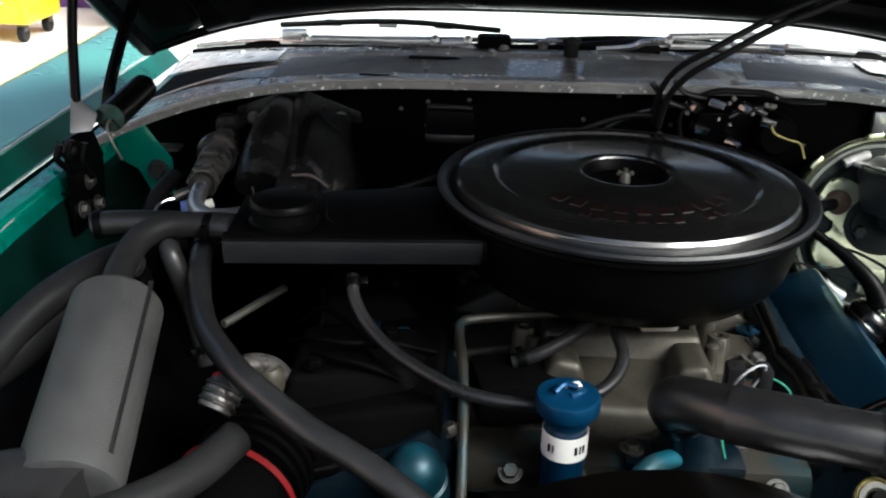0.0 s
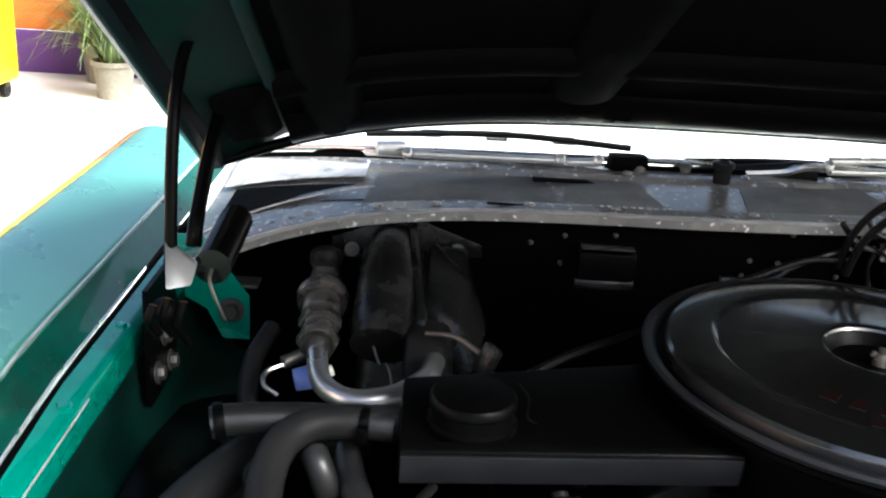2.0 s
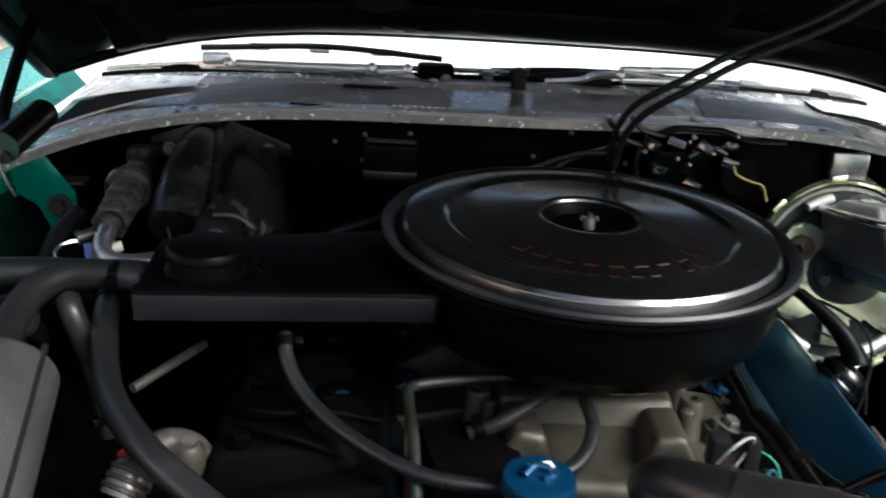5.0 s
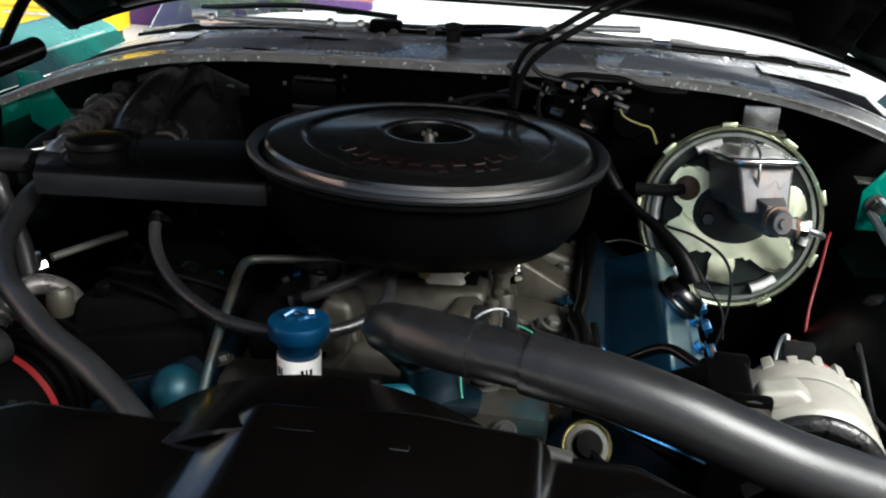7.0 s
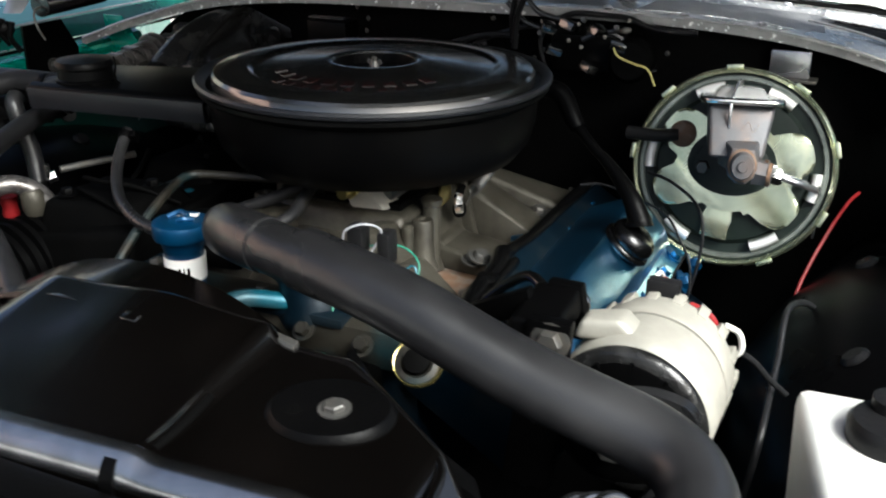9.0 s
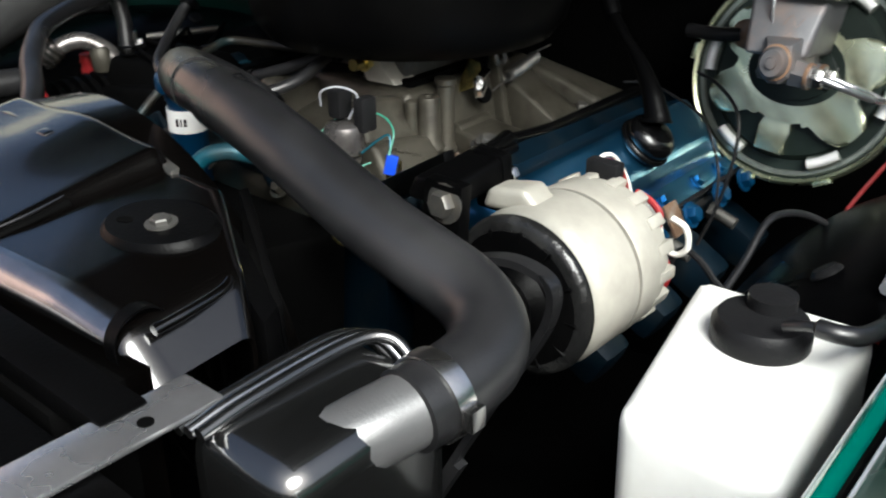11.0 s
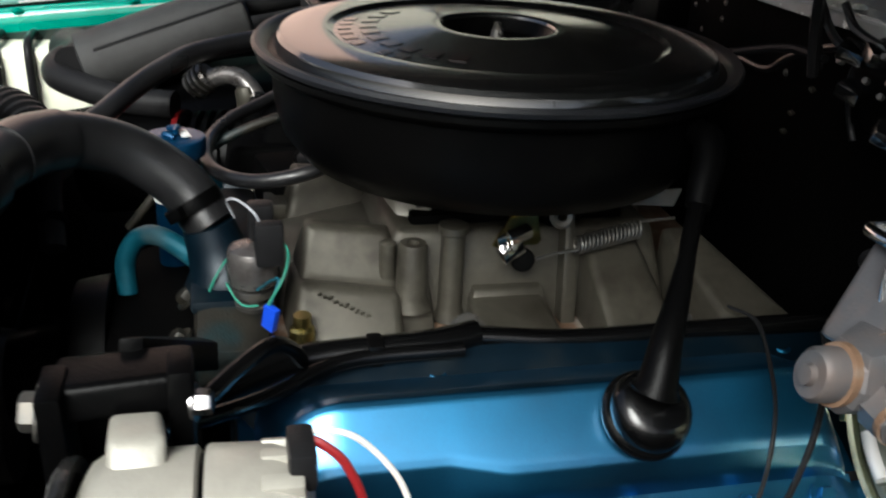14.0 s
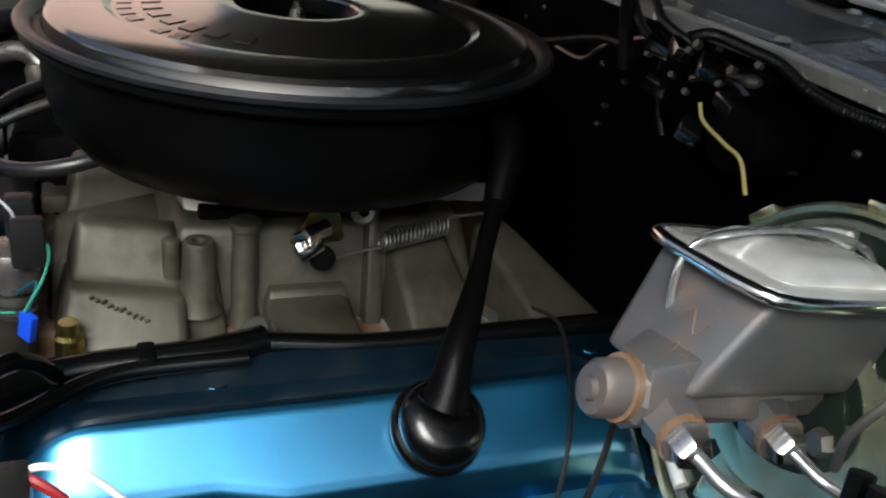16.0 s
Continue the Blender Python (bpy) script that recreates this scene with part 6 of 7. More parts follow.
# ---- heating and air conditioning ----
def heater_box():
    h = thing("evaporator_case", "black moulded evaporator case on the firewall", "heater case", (-0.42, 0.28, 0.80))
    part("case", hull([(-0.482, 0.165, 0.80), (-0.365, 0.150, 0.80), (-0.335, 0.36, 0.80), (-0.49, 0.37, 0.80)], [(-0.470, 0.205, 0.915), (-0.400, 0.190, 0.915), (-0.352, 0.335, 0.940), (-0.478, 0.350, 0.940)], 0.018, 4), MOULD, h)
    part("blower_barrel", tube([(-0.447, 0.350, 0.925), (-0.447, 0.30, 0.930), (-0.448, 0.24, 0.918), (-0.450, 0.19, 0.898), (-0.452, 0.160, 0.880)], lambda s: 0.0345 + 0.003 * math.sin(3 * s), 24), MOULD, h)
    part("outlet_bulge", hull([(-0.408, 0.165, 0.86), (-0.348, 0.125, 0.86), (-0.330, 0.24, 0.87), (-0.40, 0.34, 0.89)], [(-0.412, 0.205, 0.925), (-0.372, 0.165, 0.915), (-0.352, 0.25, 0.930), (-0.405, 0.335, 0.955)], 0.016, 4), MOULD, h)
    part("seam_rib", tube([(-0.428, 0.35, 0.966), (-0.424, 0.29, 0.960), (-0.418, 0.23, 0.940), (-0.412, 0.18, 0.915), (-0.410, 0.155, 0.89)], 0.006, 8), MOULD, h)
    part("flange", plate([(-0.095, -0.022), (0.092, -0.012), (0.088, 0.004), (0.012, 0.032), (-0.02, 0.034), (-0.095, 0.004)], 0.006, pose(-0.43, 0.345, 0.934, 90, 0, 0), 0.001), MOULD, h)
    part("nozzle", hull([(-0.432, 0.085, 0.850), (-0.384, 0.080, 0.850), (-0.372, 0.150, 0.850), (-0.425, 0.155, 0.850)], [(-0.428, 0.140, 0.905), (-0.386, 0.130, 0.900), (-0.374, 0.180, 0.905), (-0.42, 0.185, 0.910)], 0.010, 3), RUBBER, h)
    part("clip", tube([(-0.405, 0.145, 0.905), (-0.375, 0.125, 0.912), (-0.350, 0.105, 0.905)], 0.003, 8), DULL, h)
    part("lug", box((-0.342, 0.100, 0.900), (0.014, 0.022, 0.034), 0.005, (10, 20, 30)), MOULD, h)
    part("drain_wire", tube([(-0.460, 0.148, 0.885), (-0.452, 0.132, 0.872), (-0.444, 0.12, 0.878), (-0.438, 0.105, 0.862), (-0.445, 0.08, 0.835)], 0.0014, 8), DULL, h)
    for x, z in ((-0.50, 0.925), (-0.37, 0.93)):
        part("bolt", hexhead((x, 0.335, z), (0, -1, 0.2), 0.006, 0.006), DULL, h)


heater_box()


def expansion_valve():
    e = thing("ac_line", "dull aluminium air conditioning line with stacked fittings", "pipe", (-0.50, 0.12, 0.86))
    part("pipe", tube([(-0.522, 0.22, 0.905), (-0.518, 0.15, 0.902), (-0.512, 0.085, 0.898), (-0.500, 0.035, 0.897), (-0.472, 0.005, 0.899), (-0.435, 0.010, 0.902), (-0.405, 0.045, 0.903), (-0.395, 0.10, 0.895)], 0.0105, 16), TUBE, e)
    a, b = Vector((-0.526, 0.285, 0.912)), Vector((-0.515, 0.105, 0.899))
    w = (b - a).normalized()
    for t0, r, l, seg in ((0.10, 0.020, 0.035, 6), (0.34, 0.029, 0.014, 28), (0.44, 0.021, 0.03, 16), (0.62, 0.023, 0.022, 6), (0.76, 0.019, 0.014, 16), (0.84, 0.022, 0.018, 6)):
        q = a.lerp(b, t0)
        part("fitting", lathe([(0, 0), (r * 0.93, 0), (r, 0.003), (r, l - 0.003), (r * 0.93, l), (0, l)], seg, aim(q, w)), FITTING, e, "grimy stained fitting")
    part("body", tube([a, a.lerp(b, 0.5), b], 0.0165, 14), GRIME, e)
    part("valve_head", lathe([(0, 0), (0.017, 0), (0.020, 0.006), (0.018, 0.018), (0.008, 0.024), (0, 0.024)], 20, aim((-0.527, 0.30, 0.915), (-0.1, 0.3, 1))), RUBBER, e)
    s = part("service_port", tube([(-0.515, 0.125, 0.893), (-0.53, 0.11, 0.89), (-0.548, 0.098, 0.886)], 0.007, 10), DULL, e)
    part("port_cap", lathe([(0, 0), (0.011, 0), (0.012, 0.006), (0.011, 0.02), (0, 0.021)], 18, aim((-0.515, 0.088, 0.878), (-1, -0.3, -0.15))), LILAC, s, "pale blue port cap")
    part("port_core", lathe([(0, 0), (0.006, 0), (0.006, 0.016), (0, 0.016)], 10, aim((-0.512, 0.09, 0.878), (1, 0.4, 0.25))), WHITE_W, s)
    part("capillary", tube([(-0.543, 0.10, 0.885), (-0.562, 0.085, 0.882), (-0.563, 0.072, 0.874), (-0.548, 0.066, 0.866)], 0.003, 8), STEEL, e)
    part("small_hose", tube([(-0.572, 0.18, 0.885), (-0.583, 0.13, 0.872), (-0.582, 0.09, 0.85), (-0.565, 0.06, 0.835), (-0.53, 0.03, 0.845)], 0.0105, 12), RUBBER, e)


expansion_valve()


def muffler():
    m = thing("ac_muffler", "grey foam-wrapped air conditioning canister with a seam", "canister", (-0.51, -0.30, 0.80))
    a, b = Vector((-0.512, -0.195, 0.886)), Vector((-0.486, -0.405, 0.818))
    part("wrap", tube([a, a.lerp(b, 0.06), a.lerp(b, 0.3), a.lerp(b, 0.7), a.lerp(b, 0.94), b], lambda s: 0.0445 * (1 - 0.50 * max(0, 1 - s * 6) ** 2 - 0.25 * max(0, 1 - (1 - s) * 12) ** 2), 32), FOAM, m)
    seam = [a.lerp(b, t) + Vector((0.0345, 0.007, 0.0275)) for t in (0.04, 0.3, 0.6, 0.95)]
    part("seam", tube(seam, 0.0028, 6), RUBBER, m)
    part("neck_hose", tube([(-0.516, -0.225, 0.89), (-0.522, -0.175, 0.897), (-0.525, -0.135, 0.905), (-0.518, -0.10, 0.916), (-0.495, -0.078, 0.921), (-0.455, -0.068, 0.920), (-0.42, -0.062, 0.917)], 0.0145, 16), RUBBER, m)
    part("end_hose", tube([(-0.535, -0.385, 0.825), (-0.535, -0.425, 0.822), (-0.51, -0.44, 0.818), (-0.47, -0.435, 0.812), (-0.432, -0.395, 0.806), (-0.40, -0.345, 0.80), (-0.377, -0.29, 0.80)], 0.0175, 16), RUBBER, m)
    part("end_sleeve", tube([(-0.60, -0.435, 0.815), (-0.55, -0.412, 0.823), (-0.50, -0.402, 0.827), (-0.470, -0.412, 0.822)], 0.030, 18), RUBBER, m)
    part("cap", lathe([(0, 0), (0.014, 0), (0.017, 0.008), (0.014, 0.016), (0, 0.017)], 20, aim((-0.533, -0.10, 0.884), (0.1, -0.8, 0.4))), RUBBER, m)


muffler()


def compressor():
    c = thing("ac_compressor", "black air conditioning compressor with a red band", "compressor", (-0.39, -0.30, 0.66))
    M = aim((-0.41, -0.40, 0.715), (0.22, 1, 0.10))
    part("body", lathe([(0, 0), (0.055, 0), (0.062, 0.008), (0.062, 0.13), (0.054, 0.136), (0, 0.136)], 40, M), SATIN, c)
    part("band", lathe([(0.0622, 0.119), (0.0632, 0.119), (0.0632, 0.126), (0.0622, 0.126)], 40, M), RED, c, "red paper band")
    for k in range(5):
        part("rib", lathe([(0.050, 0.140 + 0.014 * k), (0.060, 0.142 + 0.014 * k), (0.060, 0.148 + 0.014 * k), (0.050, 0.150 + 0.014 * k)], 36, M), SATIN, c)
    part("rear_head", lathe([(0, 0.136), (0.051, 0.136), (0.051, 0.24), (0.045, 0.246), (0, 0.246)], 36, M), SATIN, c)
    f = part("suction_fitting", join(lathe([(0, 0), (0.017, 0), (0.018, 0.005), (0.018, 0.024), (0.015, 0.03), (0, 0.03)], 24, aim((-0.402, -0.268, 0.815), (0.25, 0.5, 0.5))), tube([(-0.398, -0.255, 0.825), (-0.385, -0.222, 0.835), (-0.365, -0.20, 0.825), (-0.352, -0.188, 0.80), (-0.35, -0.185, 0.76)], 0.0115, 14)), FITTING, c, "beige grey suction elbow")
    for k in range(3):
        part("ridge", lathe([(0.0175, 0), (0.0195, 0.001), (0.0195, 0.004), (0.0175, 0.005)], 24, aim(Vector((-0.402, -0.268, 0.815)) + 0.008 * (k + 0.5) * Vector((0.33, 0.67, 0.67)), (0.25, 0.5, 0.5))), GRIME, f)
    part("dust_cap", lathe([(0, 0), (0.014, 0), (0.0155, 0.006), (0.0145, 0.026), (0.010, 0.032), (0, 0.033)], 22, aim((-0.364, -0.200, 0.797), (0.05, -0.15, 1))), CAST, c, "beige capped service port")
    part("relief_cap", lathe([(0, 0), (0.010, 0), (0.011, 0.004), (0.0095, 0.012), (0.011, 0.016), (0.010, 0.026), (0, 0.027)], 16, aim((-0.415, -0.195, 0.782), (0, 0, 1))), RED, c, "red plastic cap")
    part("chrome_fitting", join(lathe([(0, 0), (0.008, 0), (0.008, 0.03), (0, 0.03)], 6, aim((-0.470, -0.105, 0.79), (0.6, 0.6, 0.2))), lathe([(0, 0), (0.005, 0), (0.005, 0.02), (0, 0.02)], 12, aim((-0.455, -0.095, 0.795), (0, 0, 1)))), STEEL, c)
    part("rod", tube([(-0.442, -0.083, 0.806), (-0.417, -0.038, 0.808), (-0.391, 0.007, 0.810)], 0.005, 10), DULL, c)


compressor()


def compressor_mount():
    m = thing("compressor_mount", "black cast compressor mount over the valve cover", "bracket", (-0.27, -0.10, 0.78))
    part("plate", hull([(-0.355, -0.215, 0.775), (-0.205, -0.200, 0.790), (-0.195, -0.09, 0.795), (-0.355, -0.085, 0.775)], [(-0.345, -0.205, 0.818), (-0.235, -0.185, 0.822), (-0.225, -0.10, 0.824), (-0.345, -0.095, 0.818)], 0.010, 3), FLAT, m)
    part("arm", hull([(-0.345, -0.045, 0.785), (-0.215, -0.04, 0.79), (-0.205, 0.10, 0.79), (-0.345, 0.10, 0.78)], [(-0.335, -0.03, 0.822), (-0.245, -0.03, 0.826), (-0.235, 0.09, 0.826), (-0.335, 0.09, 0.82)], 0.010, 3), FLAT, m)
    # Black block added over the left valve cover to keep that side dark.
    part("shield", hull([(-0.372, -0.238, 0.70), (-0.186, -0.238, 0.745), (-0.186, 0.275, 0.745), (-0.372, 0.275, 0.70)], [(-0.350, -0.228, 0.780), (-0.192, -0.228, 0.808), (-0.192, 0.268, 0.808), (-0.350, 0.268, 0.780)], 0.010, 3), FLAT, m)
    for x, y in ((-0.32, -0.19), (-0.25, -0.12), (-0.32, 0.07), (-0.255, 0.0)):
        part("bolt", hexhead((x, y, 0.823), (0, 0, 1), 0.008, 0.008), SATIN, m)
    c = thing("ignition_coil", "black bracketed solenoid beside the carburetor front", "solenoid", (-0.115, -0.17, 0.77))
    part("case", box((-0.118, -0.165, 0.792), (0.085, 0.07, 0.05), 0.010, (0, 0, 12)), FLAT, c)
    part("terminal_block", box((-0.065, -0.185, 0.792), (0.035, 0.03, 0.016), 0.003), CAST, c)
    for k, pts in enumerate((
            [(-0.36, -0.06, 0.80), (-0.33, -0.09, 0.835), (-0.30, -0.12, 0.838), (-0.27, -0.16, 0.83), (-0.24, -0.175, 0.80)],
            [(-0.37, -0.09, 0.79), (-0.33, -0.15, 0.83), (-0.29, -0.165, 0.836), (-0.25, -0.15, 0.83), (-0.20, -0.13, 0.81)],
            [(-0.35, -0.13, 0.80), (-0.31, -0.18, 0.828), (-0.26, -0.195, 0.826), (-0.22, -0.185, 0.80)],
            [(-0.34, -0.02, 0.83), (-0.335, -0.05, 0.81), (-0.335, -0.09, 0.79)])):
        solo("spark_plug_wire", tube(pts, 0.0032, 8), FLAT, "thin black spark plug wire looping over the engine", "wire", "spark plug wires")


compressor_mount()


def heater_hoses():
    def hose(pts, r, label, mat=HOSE):
        h = thing("heater_hose", label, "hose", pts[0], "hoses")
        part("tube", tube(pts, r, 16), mat, h)
        if r > 0.006:
            for a, b in ((0, 1), (-1, -2)):
                p, q = Vector(pts[a]), Vector(pts[b])
                part("clamp", ring_clamp(p.lerp(q, 0.35), q - p, r + 0.0004, 0.009), SATIN, h, "dark hose clamp")
    hose([(-0.475, -0.02, 0.88), (-0.462, -0.09, 0.878), (-0.430, -0.19, 0.868), (-0.384, -0.262, 0.863), (-0.340, -0.302, 0.853), (-0.298, -0.332, 0.842), (-0.256, -0.354, 0.832), (-0.213, -0.38, 0.820), (-0.165, -0.405, 0.795), (-0.10, -0.40, 0.74)], 0.0125, "thick black heater hose arching to the water pump")
    hose([(-0.58, -0.08, 0.918), (-0.56, -0.075, 0.920), (-0.50, -0.068, 0.920), (-0.43, -0.070, 0.918)], 0.0135, "straight black hose reaching the snorkel end")
    hose([(-0.500, -0.078, 0.905), (-0.488, -0.10, 0.895), (-0.478, -0.10, 0.86), (-0.468, -0.10, 0.823), (-0.455, -0.11, 0.77)], 0.0115, "black rubber hose dropping behind the canister")
    hose([(-0.292, -0.105, 0.885), (-0.288, -0.125, 0.868), (-0.270, -0.155, 0.853), (-0.240, -0.190, 0.843), (-0.200, -0.225, 0.838), (-0.155, -0.247, 0.832), (-0.10, -0.252, 0.829), (-0.055, -0.238, 0.829), (-0.024, -0.210, 0.833), (-0.010, -0.175, 0.842), (-0.014, -0.140, 0.852), (-0.018, -0.11, 0.862)], 0.0068, "thin black vacuum hose below the air cleaner")
    hose([(-0.668, -0.40, 0.72), (-0.655, -0.29, 0.80), (-0.63, -0.20, 0.84), (-0.60, -0.14, 0.865), (-0.565, -0.07, 0.872), (-0.53, 0.0, 0.86)], 0.019, "thick black rubber hose along the fender", RUBBER)
    hose([(-0.70, -0.46, 0.66), (-0.69, -0.36, 0.74), (-0.66, -0.26, 0.80), (-0.62, -0.18, 0.825), (-0.58, -0.10, 0.842), (-0.55, -0.04, 0.84)], 0.022, "thick black rubber hose along the fender", RUBBER)
    hose([(-0.02, -0.10, 0.86), (-0.05, -0.13, 0.845), (-0.09, -0.155, 0.83), (-0.12, -0.16, 0.82)], 0.007, "black rubber hose below the air cleaner", RUBBER)
    solo("fuel_line", tube([(-0.166, -0.335, 0.73), (-0.166, -0.290, 0.785), (-0.167, -0.252, 0.815), (-0.170, -0.205, 0.838), (-0.1755, -0.160, 0.850), (-0.1735, -0.140, 0.853), (-0.158, -0.130, 0.853), (-0.112, -0.118, 0.853), (-0.06, -0.105, 0.853), (0.0, -0.10, 0.853)], 0.0052, 12), GRIME, "grey steel fuel line bent below the air cleaner", "pipe")


heater_hoses()


# ---- firewall details ----
def firewall_things():
    r = thing("firewall_relay", "black relay box with a bright top edge", "relay", (-0.206, 0.26, 0.94))
    part("case", box((-0.206, 0.25, 0.958), (0.066, 0.04, 0.034), 0.004), SATIN, r)
    part("top_tab", box((-0.206, 0.240, 0.979), (0.060, 0.018, 0.0022), 0.0008), MOULD, r)
    part("lower_band", tube([(-0.238, 0.244, 0.937), (-0.206, 0.240, 0.937), (-0.174, 0.244, 0.937)], 0.009, 12), HOSE, r, "dull grey lower band")
    k = thing("relay_bracket", "bare zinc relay bracket standing on the firewall", "bracket", (0.435, 0.37, 0.92))
    part("plate", box((0.433, 0.37, 0.945), (0.052, 0.02, 0.036), 0.003), TUBE, k)
    part("foot", box((0.445, 0.365, 0.925), (0.05, 0.03, 0.004), 0.001), DULL, k)
    j = thing("wiper_motor", "black wiper motor with a cluster of connectors", "wiper motor", (0.18, 0.30, 0.92))
    part("motor", lathe([(0, 0), (0.026, 0), (0.030, 0.006), (0.030, 0.05), (0.024, 0.06), (0, 0.062)], 28, aim((0.235, 0.315, 0.945), (0.1, -1, 0.1))), FLAT, j)
    part("gear_case", box((0.175, 0.295, 0.957), (0.10, 0.05, 0.055), 0.010, (10, 0, 8)), SATIN, j)
    for dx, dz, rx in ((-0.05, 0.03, 20), (-0.02, 0.034, -10), (0.02, 0.03, 30), (0.05, 0.012, 0), (-0.04, 0.0, 12), (0.01, -0.02, -20)):
        part("connector", box((0.175 + dx, 0.262, 0.957 + dz), (0.022, 0.018, 0.012), 0.002, (rx, 15, rx * 2)), GLOSS, j)
    for dx, dz in ((-0.06, 0.02), (0.0, 0.042), (0.045, 0.035), (0.07, -0.01)):
        part("terminal", hexhead((0.175 + dx, 0.262, 0.957 + dz), (0, -1, 0.4), 0.004, 0.005, False), DULL, j)
    part("gold_wire", tube([(0.224, 0.236, 0.971), (0.231, 0.237, 0.960), (0.252, 0.242, 0.951), (0.269, 0.245, 0.945), (0.279, 0.248, 0.924)], 0.0014, 8), YELLOW_W, j, "pale yellow wire")
    part("bracket_arm", tube([(0.198, 0.359, 0.969), (0.247, 0.349, 0.962), (0.251, 0.349, 0.956), (0.247, 0.360, 0.912)], 0.0035, 8), DULL, j)
    def cable(pts, r, label, mat=RUBBER, name="cable"):
        solo(name, tube(pts, r, 8), mat, label, "cable", "cables")
    cable([(0.078, 0.262, 0.955), (0.085, 0.25, 1.0), (0.105, 0.235, 1.035), (0.146, 0.214, 1.070), (0.204, 0.212, 1.107), (0.29, 0.21, 1.15), (0.36, 0.20, 1.20)], 0.0048, "black cable rising to the raised hood")
    cable([(0.072, 0.27, 0.96), (0.075, 0.258, 1.005), (0.092, 0.243, 1.042), (0.135, 0.22, 1.078), (0.195, 0.216, 1.116), (0.28, 0.212, 1.160), (0.35, 0.20, 1.21)], 0.0044, "black cable rising to the raised hood")
    conduit = [(0.135, 0.280, 0.996), (0.158, 0.283, 1.004), (0.193, 0.288, 1.003), (0.226, 0.294, 1.000), (0.253, 0.300, 0.990), (0.282, 0.306, 0.985), (0.316, 0.315, 0.984)]
    solo("cable", tube(conduit, lambda s: 0.0040 + 0.0007 * math.sin(620 * s), 10, 60), HOSE, "ribbed black wiring conduit across the firewall", "cable", "cables")
    cable([(0.064, 0.265, 1.016), (0.086, 0.267, 0.993), (0.112, 0.269, 0.983), (0.135, 0.272, 0.978)], 0.0038, "black wire dropping to the wiper motor", HOSE)
    cable([(0.094, 0.267, 1.020), (0.108, 0.269, 1.005), (0.126, 0.271, 0.999), (0.142, 0.273, 0.996)], 0.0036, "black wire dropping to the wiper motor", HOSE)
    cable([(-0.063, 0.273, 0.937), (-0.009, 0.272, 0.939), (0.021, 0.273, 0.957), (0.049, 0.274, 0.970), (0.087, 0.277, 0.982), (0.116, 0.279, 0.983)], 0.0034, "thin grey-edged line across the firewall", HOSE)
    cable([(0.115, 0.277, 0.979), (0.110, 0.277, 0.960), (0.117, 0.278, 0.933), (0.128, 0.279, 0.913)], 0.0030, "black wire hanging from the wiper motor", HOSE)
    cable([(0.178, 0.268, 0.979), (0.209, 0.273, 0.982), (0.228, 0.277, 0.973), (0.246, 0.280, 0.962)], 0.0042, "black wire hanging from the wiper motor", HOSE)
    cable([(0.173, 0.263, 0.973), (0.192, 0.266, 0.982), (0.212, 0.270, 0.986), (0.225, 0.272, 0.988)], 0.0034, "black wire hanging from the wiper motor", HOSE)
    cable([(0.188, 0.279, 0.946), (0.214, 0.284, 0.932), (0.237, 0.288, 0.929), (0.270, 0.296, 0.934)], 0.0015, "thin black wire below the wiper motor", HOSE)
    plug = thing("wire_plug", "pale grey plastic wire plug by the wiper motor", "connector", (0.230, 0.271, 0.989))
    part("shell", tube([(0.222, 0.269, 0.988), (0.229, 0.271, 0.988), (0.237, 0.272, 0.989)], lambda s: 0.0050 * math.sin(0.5 + 2.1 * s), 14), DULL, plug)
    for q in ((0.064, 0.275, 0.939), (0.042, 0.274, 0.911), (0.037, 0.273, 0.892)):
        clip = thing("firewall_clip", "small tan wire clip on the black firewall", "clip", q, "firewall clips")
        part("clip", box(q, (0.005, 0.007, 0.003), 0.001, (0, 30, 25)), CAST, clip)
    for q in ((0.156, 0.258, 0.971), (0.173, 0.261, 0.963), (0.183, 0.263, 0.986), (0.203, 0.266, 0.978), (0.233, 0.272, 1.000), (0.168, 0.260, 0.993)):
        stud = thing("terminal_stud", "small bright terminal stud on the wiper motor", "terminal", q, "terminal studs")
        part("stud", hexhead(q, (0.4, -1, 0.4), 0.0030, 0.005, False), DULL, stud)
    cable([(0.08, 0.27, 0.97), (0.03, 0.265, 0.968), (-0.03, 0.25, 0.95), (-0.06, 0.24, 0.94)], 0.004, "black wire running along the firewall")
    cable([(-0.16, 0.14, 0.93), (-0.20, 0.12, 0.925), (-0.26, 0.10, 0.91), (-0.32, 0.07, 0.89)], 0.005, "black vacuum line behind the air cleaner")
    cable([(0.30, 0.16, 0.835), (0.335, 0.14, 0.832), (0.372, 0.115, 0.815), (0.384, 0.10, 0.78), (0.378, 0.09, 0.72), (0.36, 0.085, 0.66)], 0.0021, "thin black wire draped over the valve cover end")
    cable([(0.545, 0.299, 0.80), (0.535, 0.27, 0.795), (0.52, 0.22, 0.775), (0.50, 0.16, 0.73), (0.49, 0.10, 0.69)], 0.0022, "bright red wire beside the brake booster", RED)
    cable([(0.60, 0.33, 0.83), (0.595, 0.23, 0.83), (0.60, 0.12, 0.815), (0.61, -0.02, 0.80), (0.62, -0.15, 0.79)], 0.0060, "pale grey sleeved wiring bundle along the fender", GREY_W)
    cable([(0.61, 0.33, 0.85), (0.607, 0.2, 0.85), (0.615, 0.05, 0.83), (0.625, -0.15, 0.81)], 0.0050, "pale grey sleeved wiring bundle along the fender", GREY_W)
    cable([(0.62, 0.1, 0.80), (0.63, -0.05, 0.785), (0.63, -0.2, 0.77)], 0.004, "red battery wire along the fender", RED)
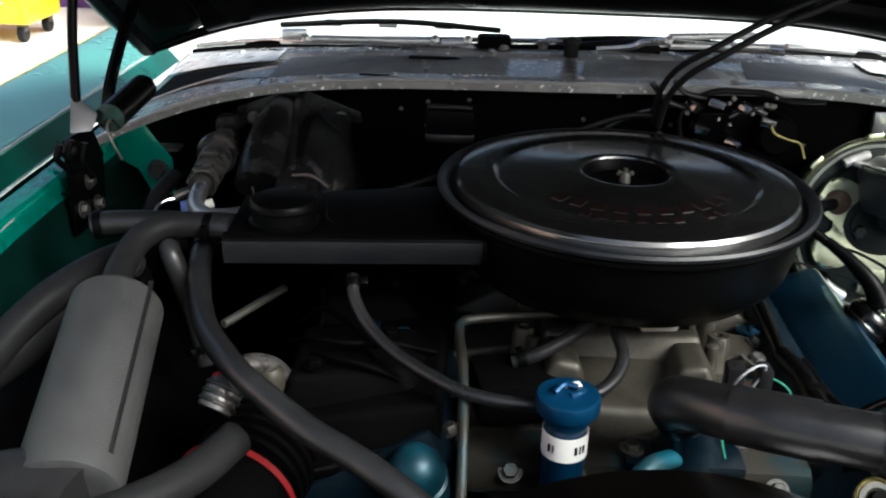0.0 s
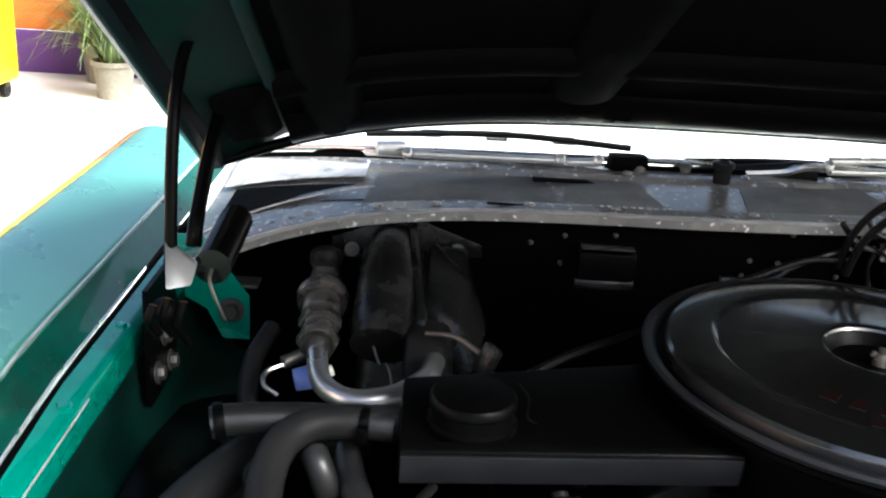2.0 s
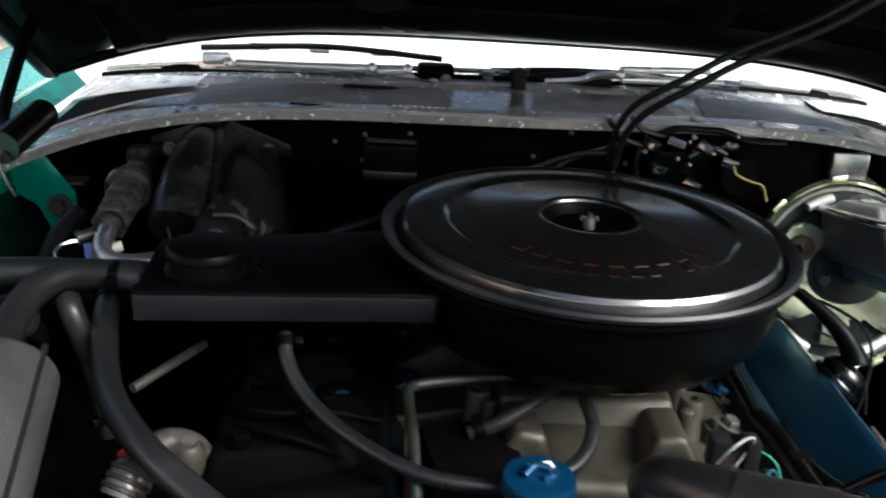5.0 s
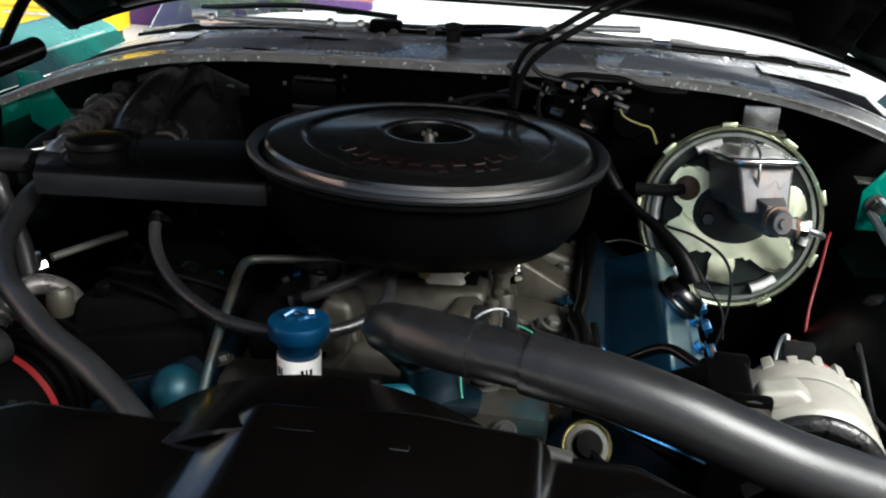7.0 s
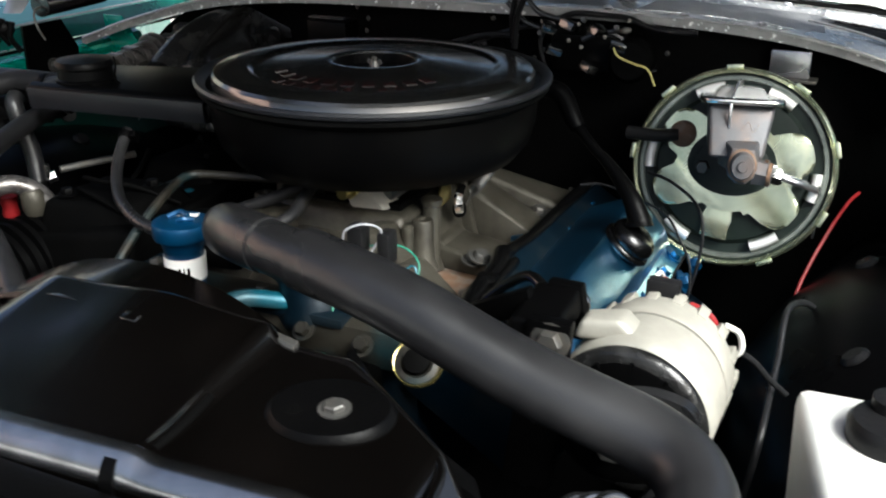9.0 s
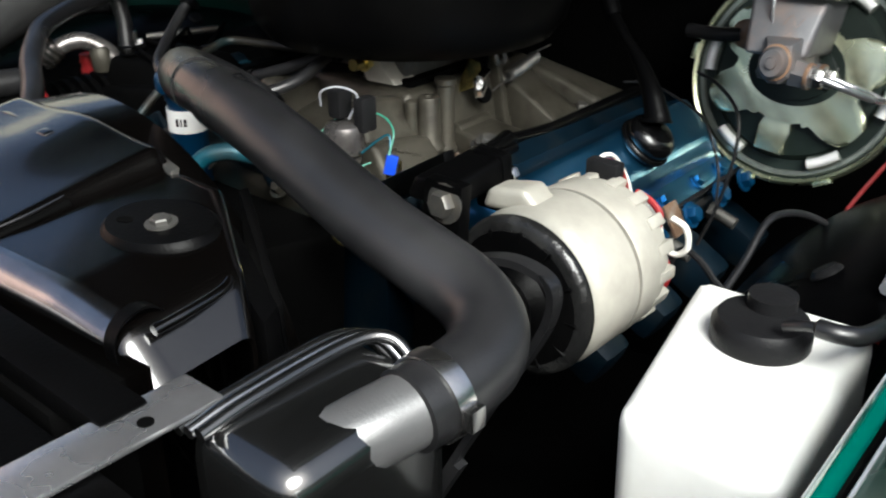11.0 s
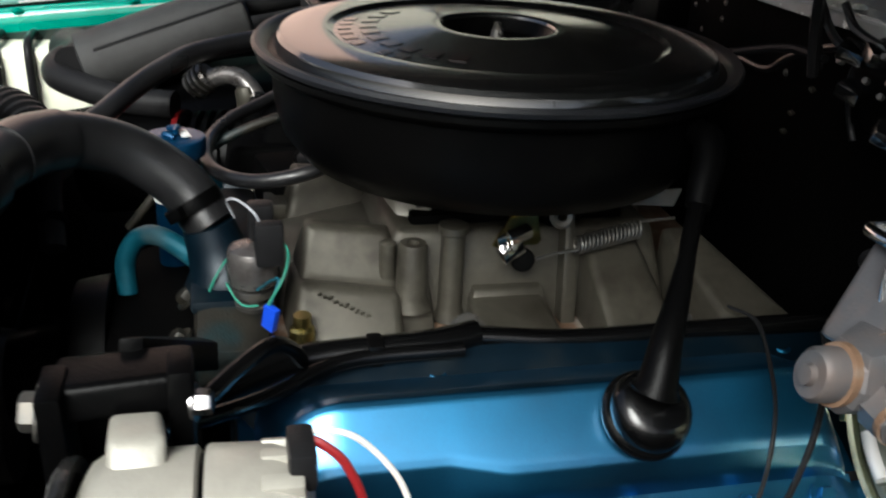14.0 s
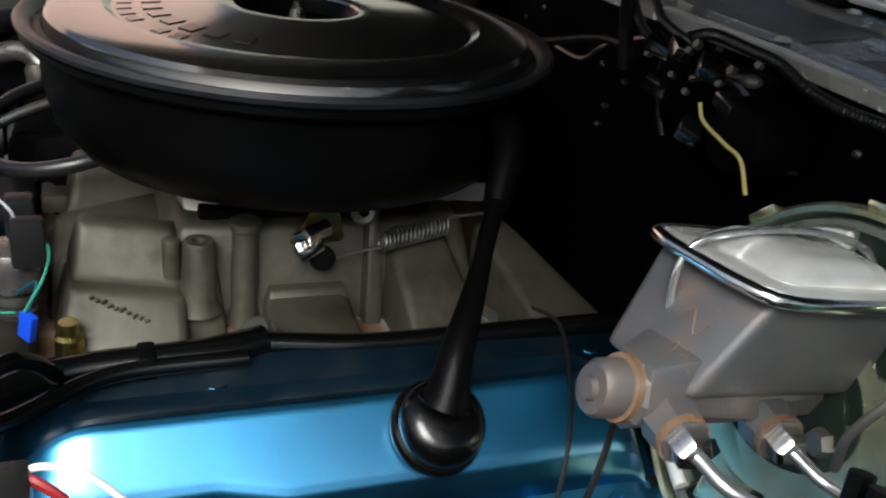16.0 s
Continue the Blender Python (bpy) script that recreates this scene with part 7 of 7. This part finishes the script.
    loom = thing("spark_wire_loom", "black spark plug wire loom beside the valve cover", "wiring loom", (0.19, -0.05, 0.775))
    part("wire", tube([(0.30, -0.285, 0.80), (0.27, -0.262, 0.79), (0.235, -0.235, 0.785), (0.205, -0.19, 0.783), (0.20, -0.10, 0.785), (0.19, -0.055, 0.786)], 0.0115, 10), BOOT, loom)
    part("wire", tube([(0.19, -0.055, 0.784), (0.197, 0.02, 0.78), (0.20, 0.12, 0.782), (0.205, 0.24, 0.785)], 0.0085, 10), BOOT, loom)
    part("wire", tube([(0.31, -0.30, 0.80), (0.262, -0.22, 0.79), (0.218, -0.16, 0.787), (0.21, -0.07, 0.786)], 0.006, 10), BOOT, loom)
    part("branch", tube([(0.225, -0.19, 0.795), (0.252, -0.20, 0.822), (0.278, -0.214, 0.840), (0.302, -0.236, 0.838), (0.322, -0.254, 0.832)], 0.0055, 10), BOOT, loom)
    part("clip", box((0.204, -0.135, 0.787), (0.022, 0.012, 0.018), 0.003), SATIN, loom)
    part("bolt", hexhead((0.153, -0.051, 0.770), (0.1, -0.1, 1), 0.010, 0.010), DULL, loom)


firewall_things()


def belts():
    b = thing("drive_belt", "black rubber fan belt round the alternator pulley", "belt", (0.2, -0.33, 0.6))
    run = [Vector(p) for p in [(0.3350, -0.3660, 0.7927), (0.3675, -0.3660, 0.8169), (0.4149, -0.3660, 0.8357), (0.4455, -0.3660, 0.8362), (0.4627, -0.3660, 0.8259), (0.4627, -0.3660, 0.8011), (0.4469, -0.3660, 0.7644), (0.4119, -0.3660, 0.7009), (0.3705, -0.3660, 0.6196)]]
    loop = spline(run, 6)

    def band(u, v):
        k = u * (len(loop) - 1)
        q = loop[min(int(k), len(loop) - 2)].lerp(loop[min(int(k) + 1, len(loop) - 1)], k - int(k))
        return (q.x, q.y - 0.006 + 0.012 * v, q.z)
    part("belt", sheet(band, 60, 3, 0.006), HOSE, b)
    c = thing("oil_cap_collar", "weathered brass-coloured pump pulley collar", "collar", (0.20, -0.30, 0.75))
    part("collar", lathe([(0.012, 0), (0.021, 0), (0.023, 0.005), (0.020, 0.009), (0.015, 0.010), (0.012, 0.008)], 28, aim((0.205, -0.305, 0.775), (0.2, -0.6, 0.6))), GRIME, c)
    part("ring", tube([Vector((0.207, -0.309, 0.780)) + 0.0225 * (math.cos(k * math.pi / 8) * Vector((0.95, 0.3, 0.0)) + math.sin(k * math.pi / 8) * Vector((-0.2, 0.65, 0.73))) for k in range(17)], 0.0016, 6, 3), BRASS, c, "pale brass ring")
    part("core", lathe([(0, 0), (0.012, 0), (0.012, 0.016), (0, 0.018)], 20, aim((0.205, -0.305, 0.775), (0.2, -0.6, 0.6))), FLAT, c)


belts()


def ribbed_hose():
    h = thing("ribbed_hose", "black corrugated hose beside the radiator", "hose", (-0.30, -0.45, 0.78))
    part("hose", tube([(-0.37, -0.50, 0.80), (-0.32, -0.465, 0.808), (-0.27, -0.435, 0.80), (-0.22, -0.41, 0.78)], lambda s: 0.026 + 0.0035 * (1 if math.sin(75 * s) > 0 else -1), 20, 24), RUBBER, h)


ribbed_hose()
